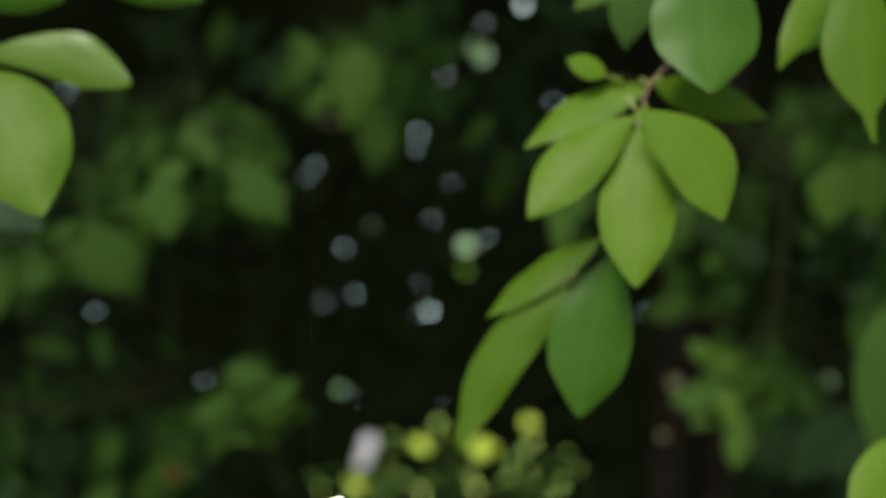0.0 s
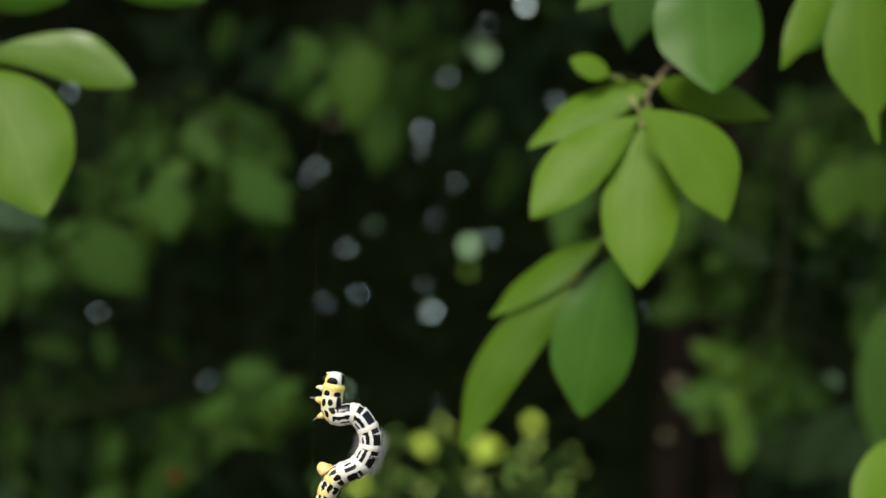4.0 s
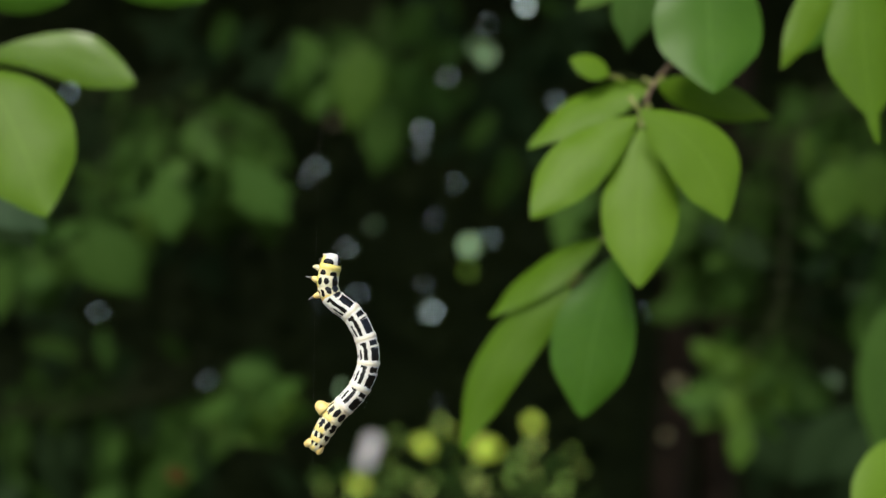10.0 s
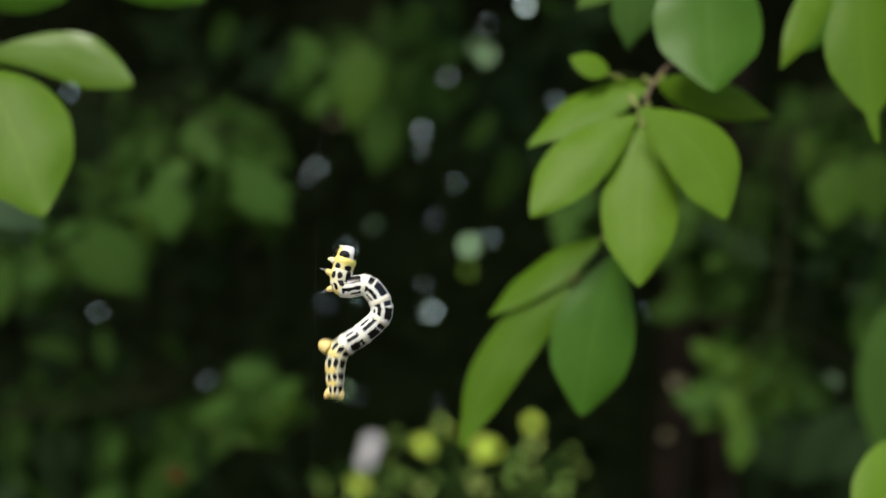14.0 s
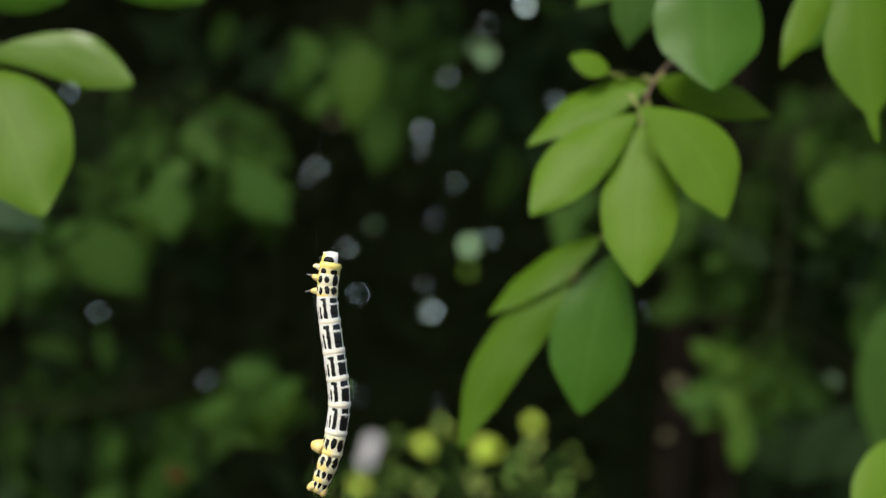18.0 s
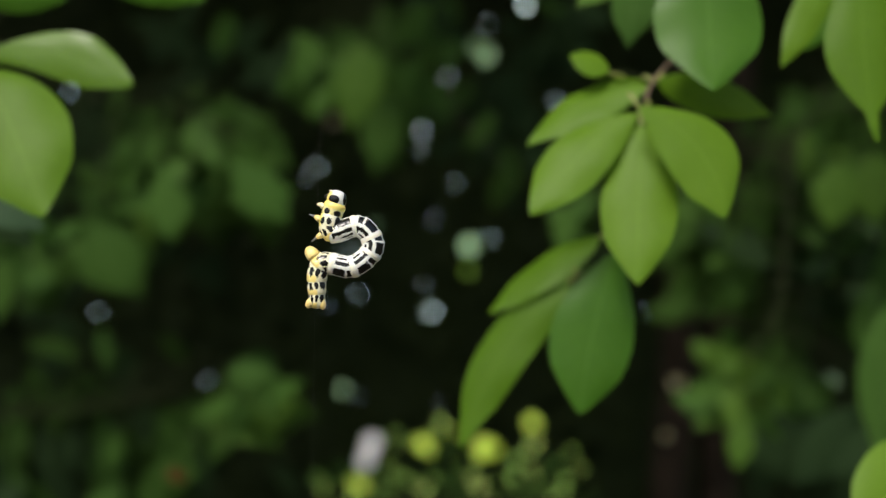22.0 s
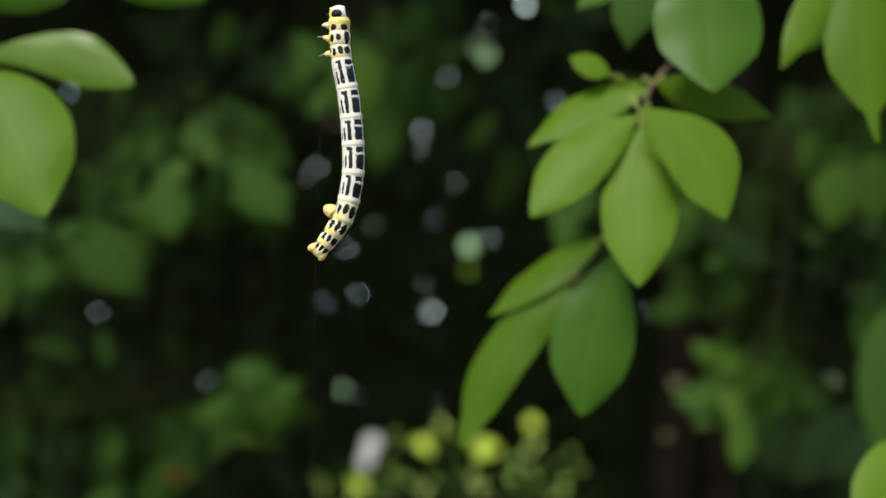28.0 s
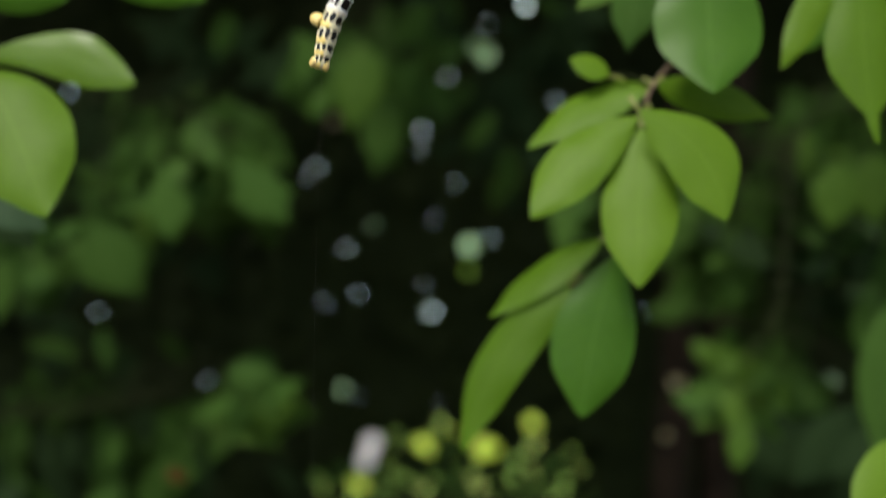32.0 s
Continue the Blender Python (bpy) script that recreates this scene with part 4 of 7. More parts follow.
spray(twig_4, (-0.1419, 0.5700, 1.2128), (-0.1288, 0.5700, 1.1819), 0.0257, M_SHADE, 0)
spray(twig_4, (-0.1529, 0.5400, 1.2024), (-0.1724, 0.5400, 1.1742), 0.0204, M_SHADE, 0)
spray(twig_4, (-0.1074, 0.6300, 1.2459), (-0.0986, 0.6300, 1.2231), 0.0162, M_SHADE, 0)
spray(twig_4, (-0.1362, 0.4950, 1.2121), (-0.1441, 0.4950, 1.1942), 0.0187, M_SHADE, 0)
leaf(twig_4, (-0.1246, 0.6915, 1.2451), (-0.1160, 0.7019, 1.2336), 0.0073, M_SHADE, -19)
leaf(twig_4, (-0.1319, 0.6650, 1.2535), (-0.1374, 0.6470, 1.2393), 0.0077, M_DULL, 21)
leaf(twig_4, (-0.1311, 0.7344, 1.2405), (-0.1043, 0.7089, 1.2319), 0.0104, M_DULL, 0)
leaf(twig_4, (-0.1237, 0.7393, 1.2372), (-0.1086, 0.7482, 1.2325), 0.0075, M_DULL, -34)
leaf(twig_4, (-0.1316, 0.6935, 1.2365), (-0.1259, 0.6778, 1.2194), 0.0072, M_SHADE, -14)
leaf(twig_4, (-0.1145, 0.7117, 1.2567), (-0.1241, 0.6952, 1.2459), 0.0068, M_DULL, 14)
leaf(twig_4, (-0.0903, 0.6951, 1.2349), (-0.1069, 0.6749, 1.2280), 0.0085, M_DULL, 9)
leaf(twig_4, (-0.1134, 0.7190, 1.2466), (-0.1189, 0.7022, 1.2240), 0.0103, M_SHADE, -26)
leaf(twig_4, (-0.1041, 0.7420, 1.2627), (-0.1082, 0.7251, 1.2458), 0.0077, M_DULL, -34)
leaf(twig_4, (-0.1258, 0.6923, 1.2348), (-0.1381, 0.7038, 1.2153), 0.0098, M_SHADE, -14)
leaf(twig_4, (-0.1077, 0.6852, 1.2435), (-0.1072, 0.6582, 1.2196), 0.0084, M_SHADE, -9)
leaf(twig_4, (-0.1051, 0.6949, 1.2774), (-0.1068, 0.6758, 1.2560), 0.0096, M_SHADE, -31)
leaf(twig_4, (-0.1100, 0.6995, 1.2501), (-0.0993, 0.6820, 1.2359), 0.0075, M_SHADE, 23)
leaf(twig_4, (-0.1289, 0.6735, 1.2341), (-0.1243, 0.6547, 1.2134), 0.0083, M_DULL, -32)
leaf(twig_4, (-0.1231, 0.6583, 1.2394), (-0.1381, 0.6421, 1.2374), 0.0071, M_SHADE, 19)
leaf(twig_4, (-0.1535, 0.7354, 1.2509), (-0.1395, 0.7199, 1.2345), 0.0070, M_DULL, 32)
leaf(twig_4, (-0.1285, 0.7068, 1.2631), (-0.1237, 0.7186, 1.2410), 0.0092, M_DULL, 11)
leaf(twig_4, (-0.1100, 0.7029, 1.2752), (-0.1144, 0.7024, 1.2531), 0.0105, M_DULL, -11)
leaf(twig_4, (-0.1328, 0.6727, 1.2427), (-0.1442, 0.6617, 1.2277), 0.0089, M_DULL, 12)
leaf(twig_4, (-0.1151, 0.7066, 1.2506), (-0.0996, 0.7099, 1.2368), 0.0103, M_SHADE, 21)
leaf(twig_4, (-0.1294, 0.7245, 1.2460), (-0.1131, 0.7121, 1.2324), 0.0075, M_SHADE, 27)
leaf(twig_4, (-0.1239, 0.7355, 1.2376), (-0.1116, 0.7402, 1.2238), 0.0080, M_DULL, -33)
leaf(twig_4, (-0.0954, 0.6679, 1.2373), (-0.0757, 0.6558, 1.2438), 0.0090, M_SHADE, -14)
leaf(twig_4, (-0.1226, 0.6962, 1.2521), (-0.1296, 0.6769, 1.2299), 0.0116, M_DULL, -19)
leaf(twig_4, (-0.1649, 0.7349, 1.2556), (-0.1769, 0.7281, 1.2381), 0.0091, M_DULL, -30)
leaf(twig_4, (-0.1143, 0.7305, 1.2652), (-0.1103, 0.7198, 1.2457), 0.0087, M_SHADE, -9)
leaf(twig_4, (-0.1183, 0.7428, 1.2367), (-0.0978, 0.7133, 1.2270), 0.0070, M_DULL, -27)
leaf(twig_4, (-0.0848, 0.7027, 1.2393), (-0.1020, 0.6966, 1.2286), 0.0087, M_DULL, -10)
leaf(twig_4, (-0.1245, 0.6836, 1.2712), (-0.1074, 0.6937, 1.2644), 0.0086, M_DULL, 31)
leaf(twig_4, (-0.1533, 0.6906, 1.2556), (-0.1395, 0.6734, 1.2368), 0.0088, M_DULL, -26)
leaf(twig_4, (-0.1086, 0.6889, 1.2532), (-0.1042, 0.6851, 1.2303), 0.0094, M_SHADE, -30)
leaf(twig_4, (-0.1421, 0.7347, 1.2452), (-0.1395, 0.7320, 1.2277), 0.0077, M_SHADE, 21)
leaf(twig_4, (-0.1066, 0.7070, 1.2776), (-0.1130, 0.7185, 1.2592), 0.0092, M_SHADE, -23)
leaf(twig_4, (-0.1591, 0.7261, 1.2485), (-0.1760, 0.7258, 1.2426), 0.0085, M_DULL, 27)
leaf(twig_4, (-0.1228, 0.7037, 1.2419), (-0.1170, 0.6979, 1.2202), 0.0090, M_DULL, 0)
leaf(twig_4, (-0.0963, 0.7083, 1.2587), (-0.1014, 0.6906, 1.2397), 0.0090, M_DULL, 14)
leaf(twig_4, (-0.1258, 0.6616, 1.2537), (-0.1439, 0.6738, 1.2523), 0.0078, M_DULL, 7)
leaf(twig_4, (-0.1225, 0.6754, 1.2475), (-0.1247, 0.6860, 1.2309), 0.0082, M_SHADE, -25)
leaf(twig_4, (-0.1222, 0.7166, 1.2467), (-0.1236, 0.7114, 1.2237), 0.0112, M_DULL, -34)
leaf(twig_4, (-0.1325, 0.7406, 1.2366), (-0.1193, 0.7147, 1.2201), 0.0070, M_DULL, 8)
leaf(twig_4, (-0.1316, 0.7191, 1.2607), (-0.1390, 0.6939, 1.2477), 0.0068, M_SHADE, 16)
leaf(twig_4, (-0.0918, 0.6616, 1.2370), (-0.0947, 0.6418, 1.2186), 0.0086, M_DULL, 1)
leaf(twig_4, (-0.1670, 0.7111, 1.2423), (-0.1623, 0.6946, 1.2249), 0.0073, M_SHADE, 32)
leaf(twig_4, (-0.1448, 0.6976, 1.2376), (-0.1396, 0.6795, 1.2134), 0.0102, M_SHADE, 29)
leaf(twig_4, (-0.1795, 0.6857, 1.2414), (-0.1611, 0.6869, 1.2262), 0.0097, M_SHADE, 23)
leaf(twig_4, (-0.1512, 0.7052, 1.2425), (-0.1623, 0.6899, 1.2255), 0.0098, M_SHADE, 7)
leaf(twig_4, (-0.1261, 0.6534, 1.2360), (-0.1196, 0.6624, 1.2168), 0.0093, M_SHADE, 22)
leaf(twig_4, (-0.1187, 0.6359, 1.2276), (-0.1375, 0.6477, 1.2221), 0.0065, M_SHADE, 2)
leaf(twig_4, (-0.1233, 0.6738, 1.2382), (-0.1366, 0.6710, 1.2235), 0.0078, M_SHADE, 12)
leaf(twig_4, (-0.1432, 0.6535, 1.2234), (-0.1549, 0.6472, 1.2141), 0.0078, M_SHADE, -30)
leaf(twig_4, (-0.1222, 0.6279, 1.2237), (-0.1442, 0.6291, 1.2167), 0.0088, M_SHADE, 27)
leaf(twig_4, (-0.1431, 0.6603, 1.2528), (-0.1405, 0.6579, 1.2349), 0.0066, M_SHADE, 0)
leaf(twig_4, (-0.1315, 0.6448, 1.2262), (-0.1149, 0.6462, 1.2229), 0.0067, M_SHADE, -34)
leaf(twig_4, (-0.1338, 0.6918, 1.2498), (-0.1246, 0.6811, 1.2323), 0.0083, M_SHADE, -13)
leaf(twig_4, (-0.1473, 0.6516, 1.2430), (-0.1521, 0.6613, 1.2263), 0.0066, M_SHADE, -29)
leaf(twig_4, (-0.1318, 0.6452, 1.2366), (-0.1284, 0.6555, 1.2224), 0.0071, M_SHADE, 19)
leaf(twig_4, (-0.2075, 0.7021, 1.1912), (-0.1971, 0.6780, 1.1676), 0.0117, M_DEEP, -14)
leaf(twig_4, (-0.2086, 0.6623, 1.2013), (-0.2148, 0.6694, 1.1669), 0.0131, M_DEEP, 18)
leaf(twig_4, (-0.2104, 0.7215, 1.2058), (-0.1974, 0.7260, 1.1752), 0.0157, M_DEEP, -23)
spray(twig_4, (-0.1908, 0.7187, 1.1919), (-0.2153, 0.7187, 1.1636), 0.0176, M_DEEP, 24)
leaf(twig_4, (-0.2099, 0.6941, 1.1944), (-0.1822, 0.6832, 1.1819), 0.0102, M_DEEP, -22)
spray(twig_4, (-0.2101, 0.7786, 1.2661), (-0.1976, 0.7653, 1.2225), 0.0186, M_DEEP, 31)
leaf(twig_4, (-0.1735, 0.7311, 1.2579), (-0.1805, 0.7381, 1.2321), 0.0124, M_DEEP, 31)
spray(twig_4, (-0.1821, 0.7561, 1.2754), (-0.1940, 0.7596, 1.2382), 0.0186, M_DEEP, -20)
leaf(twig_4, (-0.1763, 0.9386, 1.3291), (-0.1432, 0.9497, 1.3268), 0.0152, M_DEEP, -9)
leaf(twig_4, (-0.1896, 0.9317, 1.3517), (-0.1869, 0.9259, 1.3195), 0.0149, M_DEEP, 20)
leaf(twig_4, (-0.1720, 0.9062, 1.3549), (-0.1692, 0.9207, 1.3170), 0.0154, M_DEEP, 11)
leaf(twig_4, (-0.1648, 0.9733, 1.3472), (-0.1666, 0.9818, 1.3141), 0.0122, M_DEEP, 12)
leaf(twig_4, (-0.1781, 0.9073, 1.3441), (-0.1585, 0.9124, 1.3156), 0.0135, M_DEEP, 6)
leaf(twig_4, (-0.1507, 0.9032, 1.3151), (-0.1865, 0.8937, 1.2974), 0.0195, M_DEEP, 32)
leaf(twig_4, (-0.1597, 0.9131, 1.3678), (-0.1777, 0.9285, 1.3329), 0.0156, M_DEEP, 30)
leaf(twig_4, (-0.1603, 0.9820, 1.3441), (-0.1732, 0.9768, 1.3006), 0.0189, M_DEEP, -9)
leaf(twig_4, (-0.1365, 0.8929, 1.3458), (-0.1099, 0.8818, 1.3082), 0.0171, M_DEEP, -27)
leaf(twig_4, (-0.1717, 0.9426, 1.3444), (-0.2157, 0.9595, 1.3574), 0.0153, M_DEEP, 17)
leaf(twig_4, (-0.1217, 0.6100, 1.2383), (-0.1182, 0.6100, 1.2032), 0.0190, M_DULL, 8, peak=0.58)
leaf(twig_4, (-0.1506, 0.6000, 1.2128), (-0.1356, 0.6000, 1.1809), 0.0285, M_SHADE, 0, peak=0.55)
leaf(twig_4, (-0.0957, 0.6200, 1.2414), (-0.0688, 0.6200, 1.2122), 0.0210, M_DULL, 8, peak=0.6)
leaf(twig_4, (-0.1373, 0.7200, 1.2640), (-0.1604, 0.7200, 1.2321), 0.0261, M_SHADE, -10)
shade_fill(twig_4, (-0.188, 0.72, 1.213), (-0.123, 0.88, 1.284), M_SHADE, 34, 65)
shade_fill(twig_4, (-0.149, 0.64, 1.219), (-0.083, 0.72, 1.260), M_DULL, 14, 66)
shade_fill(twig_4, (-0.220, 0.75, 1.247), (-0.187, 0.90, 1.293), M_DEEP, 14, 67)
twig_5 = thing("leafy_twig", "drooping twig of dull green leaves in the shade", "twig", Matrix.Translation((-0.0301, 0.7200, 1.3856)), "leafy twigs")
twig_stem(twig_5, [(-0.0253, 0.7500, 1.5442), (-0.0301, 0.7200, 1.3856), (-0.0309, 0.6750, 1.3251), (-0.0250, 0.6600, 1.2879)], 0.0014, 0.0006, M_GREEN_TWIG)
spray(twig_5, (-0.0165, 0.9300, 1.3575), (0.0041, 0.9300, 1.3171), 0.0254, M_SHADE, 0)
leaf(twig_5, (-0.0250, 0.9000, 1.3560), (-0.0195, 0.9000, 1.3198), 0.0185, M_DEEP, 0)
leaf(twig_5, (0.0058, 0.9000, 1.3488), (0.0130, 0.9000, 1.3198), 0.0152, M_DEEP, 0)
spray(twig_5, (-0.0371, 0.6400, 1.2955), (-0.0427, 0.6400, 1.2556), 0.0201, M_DULL, 0)
spray(twig_5, (-0.0568, 0.6600, 1.2985), (-0.0780, 0.6600, 1.2680), 0.0159, M_DEEP, 0)
spray(twig_5, (-0.0488, 0.6600, 1.2932), (-0.0648, 0.6600, 1.2640), 0.0170, M_DULL, 0)
spray(twig_5, (-0.0257, 0.6800, 1.2796), (-0.0328, 0.6800, 1.2386), 0.0208, M_DULL, 0)
spray(twig_5, (0.0350, 0.7500, 1.2908), (0.0395, 0.7500, 1.2455), 0.0256, M_DEEP, 0)
spray(twig_5, (-0.0568, 0.6300, 1.2839), (-0.0669, 0.6300, 1.2535), 0.0152, M_SHADE, 0)
spray(twig_5, (-0.0180, 0.7000, 1.3129), (-0.0377, 0.7000, 1.2876), 0.0253, M_SHADE, 0)
spray(twig_5, (0.0531, 0.7500, 1.3149), (0.0682, 0.7500, 1.2817), 0.0284, M_DEEP, 0)
leaf(twig_5, (-0.0550, 0.7317, 1.2874), (-0.0632, 0.7051, 1.2709), 0.0081, M_SHADE, 7)
leaf(twig_5, (-0.0651, 0.7098, 1.3085), (-0.0725, 0.7155, 1.2952), 0.0057, M_SHADE, -26)
leaf(twig_5, (-0.0584, 0.7367, 1.3105), (-0.0647, 0.7482, 1.2933), 0.0093, M_SHADE, -17)
leaf(twig_5, (-0.0642, 0.7033, 1.2863), (-0.0524, 0.7115, 1.2710), 0.0077, M_SHADE, 23)
leaf(twig_5, (-0.0255, 0.6826, 1.2909), (-0.0219, 0.6896, 1.2724), 0.0086, M_SHADE, 26)
leaf(twig_5, (-0.0195, 0.7252, 1.2957), (-0.0214, 0.7198, 1.2721), 0.0090, M_SHADE, -14)
leaf(twig_5, (-0.0458, 0.7388, 1.3067), (-0.0252, 0.7120, 1.2954), 0.0076, M_SHADE, -32)
leaf(twig_5, (-0.0678, 0.7028, 1.2871), (-0.0508, 0.6831, 1.2670), 0.0103, M_SHADE, 20)
leaf(twig_5, (-0.0390, 0.7353, 1.3005), (-0.0297, 0.7388, 1.2862), 0.0065, M_SHADE, -34)
leaf(twig_5, (-0.0373, 0.7086, 1.2980), (-0.0217, 0.6842, 1.2814), 0.0087, M_SHADE, 9)
leaf(twig_5, (-0.0650, 0.6822, 1.2979), (-0.0671, 0.6591, 1.2771), 0.0084, M_SHADE, 1)
leaf(twig_5, (-0.0529, 0.7229, 1.3102), (-0.0542, 0.7210, 1.2890), 0.0093, M_SHADE, -24)
leaf(twig_5, (-0.0541, 0.7393, 1.3163), (-0.0377, 0.7330, 1.3044), 0.0083, M_SHADE, 34)
leaf(twig_5, (-0.0704, 0.7229, 1.2974), (-0.0822, 0.6951, 1.2744), 0.0106, M_SHADE, -17)
leaf(twig_5, (-0.0719, 0.6846, 1.3052), (-0.0558, 0.6638, 1.2841), 0.0111, M_SHADE, 14)
leaf(twig_5, (-0.0783, 0.7486, 1.3090), (-0.0692, 0.7261, 1.2885), 0.0068, M_SHADE, 21)
leaf(twig_5, (-0.0514, 0.6728, 1.2817), (-0.0605, 0.6461, 1.2590), 0.0109, M_SHADE, 26)
leaf(twig_5, (-0.0444, 0.7039, 1.3079), (-0.0591, 0.7030, 1.2891), 0.0096, M_SHADE, 31)
leaf(twig_5, (-0.0651, 0.7070, 1.2938), (-0.0677, 0.6954, 1.2758), 0.0065, M_SHADE, 4)
leaf(twig_5, (-0.0574, 0.7031, 1.2840), (-0.0657, 0.7070, 1.2714), 0.0068, M_SHADE, -10)
leaf(twig_5, (-0.0618, 0.7179, 1.3065), (-0.0754, 0.7215, 1.2926), 0.0075, M_DEEP, -26)
leaf(twig_5, (-0.0703, 0.7507, 1.3017), (-0.0819, 0.7350, 1.2804), 0.0105, M_SHADE, 28)
leaf(twig_5, (-0.0576, 0.6958, 1.3033), (-0.0760, 0.6820, 1.2889), 0.0086, M_SHADE, 8)
leaf(twig_5, (-0.0532, 0.7185, 1.2968), (-0.0367, 0.7185, 1.3078), 0.0084, M_SHADE, 24)
leaf(twig_5, (-0.0647, 0.7384, 1.3022), (-0.0664, 0.7176, 1.2759), 0.0097, M_SHADE, -16)
leaf(twig_5, (-0.0627, 0.7423, 1.3194), (-0.0465, 0.7558, 1.3049), 0.0114, M_SHADE, -11)
leaf(twig_5, (-0.0905, 0.7522, 1.2989), (-0.0669, 0.7556, 1.2975), 0.0109, M_SHADE, 6)
leaf(twig_5, (-0.0552, 0.7466, 1.3138), (-0.0394, 0.7425, 1.2947), 0.0093, M_SHADE, 12)
leaf(twig_5, (-0.0411, 0.7188, 1.3006), (-0.0330, 0.7136, 1.2815), 0.0075, M_SHADE, -35)
leaf(twig_5, (-0.0418, 0.6710, 1.2756), (-0.0280, 0.6636, 1.2654), 0.0067, M_SHADE, 5)
leaf(twig_5, (-0.0192, 0.8107, 1.3581), (-0.0126, 0.7829, 1.3294), 0.0119, M_DEEP, 28)
leaf(twig_5, (0.0055, 0.8601, 1.3484), (-0.0093, 0.8283, 1.3226), 0.0115, M_DEEP, -30)
leaf(twig_5, (0.0049, 0.8721, 1.3670), (-0.0190, 0.8741, 1.3399), 0.0147, M_DEEP, 29)
leaf(twig_5, (0.0394, 0.8998, 1.2782), (0.0682, 0.9117, 1.2737), 0.0127, M_DEEP, -22)
leaf(twig_5, (0.0338, 0.9334, 1.2867), (0.0349, 0.9129, 1.2481), 0.0145, M_DEEP, -21)
leaf(twig_5, (0.0422, 0.9461, 1.3221), (0.0181, 0.9396, 1.2896), 0.0182, M_DEEP, 2)
leaf(twig_5, (0.0426, 0.9375, 1.2818), (0.0215, 0.9226, 1.2516), 0.0165, M_DEEP, -11)
leaf(twig_5, (0.0336, 0.8701, 1.2829), (0.0225, 0.8599, 1.2505), 0.0167, M_DEEP, 15)
leaf(twig_5, (0.0440, 0.9279, 1.2705), (0.0126, 0.9194, 1.2658), 0.0145, M_DEEP, 0)
leaf(twig_5, (0.0596, 0.9383, 1.3151), (0.0177, 0.9360, 1.2971), 0.0173, M_DEEP, -5)
leaf(twig_5, (-0.0272, 0.7200, 1.2785), (-0.0353, 0.7200, 1.2408), 0.0243, M_DULL, 5)
shade_fill(twig_5, (-0.044, 0.75, 1.270), (-0.008, 0.90, 1.326), M_SHADE, 14, 68)
leaf(twig_5, (-0.0369, 0.6600, 1.2971), (-0.0435, 0.6600, 1.2555), 0.0239, M_MIDDLE, 5)
leaf(twig_5, (-0.0503, 0.6800, 1.2933), (-0.0613, 0.6800, 1.2659), 0.0175, M_DULL, 0)
shade_fill(twig_5, (-0.046, 0.72, 1.280), (0.002, 0.86, 1.327), M_SHADE, 14, 83)
shade_fill(twig_5, (-0.024, 0.80, 1.302), (0.027, 0.95, 1.348), M_DULL, 16, 84)
shade_fill(twig_5, (-0.002, 0.95, 1.258), (0.073, 1.10, 1.357), M_DEEP, 26, 69)
twig_6 = thing("leafy_twig", "low twig of dull green leaves in the shade", "twig", Matrix.Translation((-0.2400, 0.6750, 1.1134)), "leafy twigs")
twig_stem(twig_6, [(-0.6200, 0.8000, 0.0000), (-0.5400, 0.7400, 0.6000), (-0.3757, 0.6750, 1.0754), (-0.2400, 0.6750, 1.1134), (-0.1603, 0.6600, 1.1259), (-0.1022, 0.6450, 1.1380)], 0.0026, 0.0006, M_GREEN_TWIG)
spray(twig_6, (-0.0998, 0.6300, 1.1369), (-0.0618, 0.6300, 1.1217), 0.0134, M_MIDDLE, 0)
spray(twig_6, (-0.0973, 0.6300, 1.1369), (-0.0720, 0.6300, 1.1128), 0.0129, M_MIDDLE, 0)
spray(twig_6, (-0.0988, 0.6400, 1.1436), (-0.0705, 0.6400, 1.1359), 0.0160, M_DULL, 0)
spray(twig_6, (-0.0986, 0.6300, 1.1369), (-0.0872, 0.6300, 1.1116), 0.0152, M_DULL, 0)
leaf(twig_6, (-0.0973, 0.6300, 1.1445), (-0.0745, 0.6300, 1.1432), 0.0129, M_SHADE, 0)
spray(twig_6, (-0.1024, 0.6300, 1.1369), (-0.0922, 0.6300, 1.1116), 0.0172, M_SHADE, 0)
spray(twig_6, (-0.1150, 0.6300, 1.1242), (-0.1024, 0.6300, 1.0938), 0.0172, M_DEEP, 0)
spray(twig_6, (-0.1246, 0.6400, 1.1282), (-0.1374, 0.6400, 1.0844), 0.0283, M_SHADE, 0)
spray(twig_6, (-0.1278, 0.7000, 1.1102), (-0.1391, 0.7000, 1.0820), 0.0169, M_DEEP, 10)
spray(twig_6, (-0.1577, 0.6600, 1.1180), (-0.1643, 0.6600, 1.0914), 0.0186, M_SHADE, 0)
spray(twig_6, (-0.1530, 0.6300, 1.1242), (-0.1657, 0.6300, 1.0888), 0.0238, M_DEEP, 0)
spray(twig_6, (-0.1816, 0.6600, 1.1366), (-0.2028, 0.6600, 1.1100), 0.0250, M_DEEP, 0)
spray(twig_6, (-0.1834, 0.6300, 1.1040), (-0.2037, 0.6300, 1.0761), 0.0238, M_DEEP, 0)
leaf(twig_6, (-0.0920, 0.7061, 1.1199), (-0.1133, 0.7189, 1.1127), 0.0095, M_DULL, 4)
leaf(twig_6, (-0.0921, 0.6814, 1.1244), (-0.0655, 0.6648, 1.1377), 0.0125, M_DULL, -23)
leaf(twig_6, (-0.0874, 0.6794, 1.1328), (-0.0794, 0.6696, 1.1168), 0.0073, M_SHADE, -18)
leaf(twig_6, (-0.0988, 0.6765, 1.1274), (-0.1233, 0.6876, 1.1157), 0.0112, M_DULL, 1)
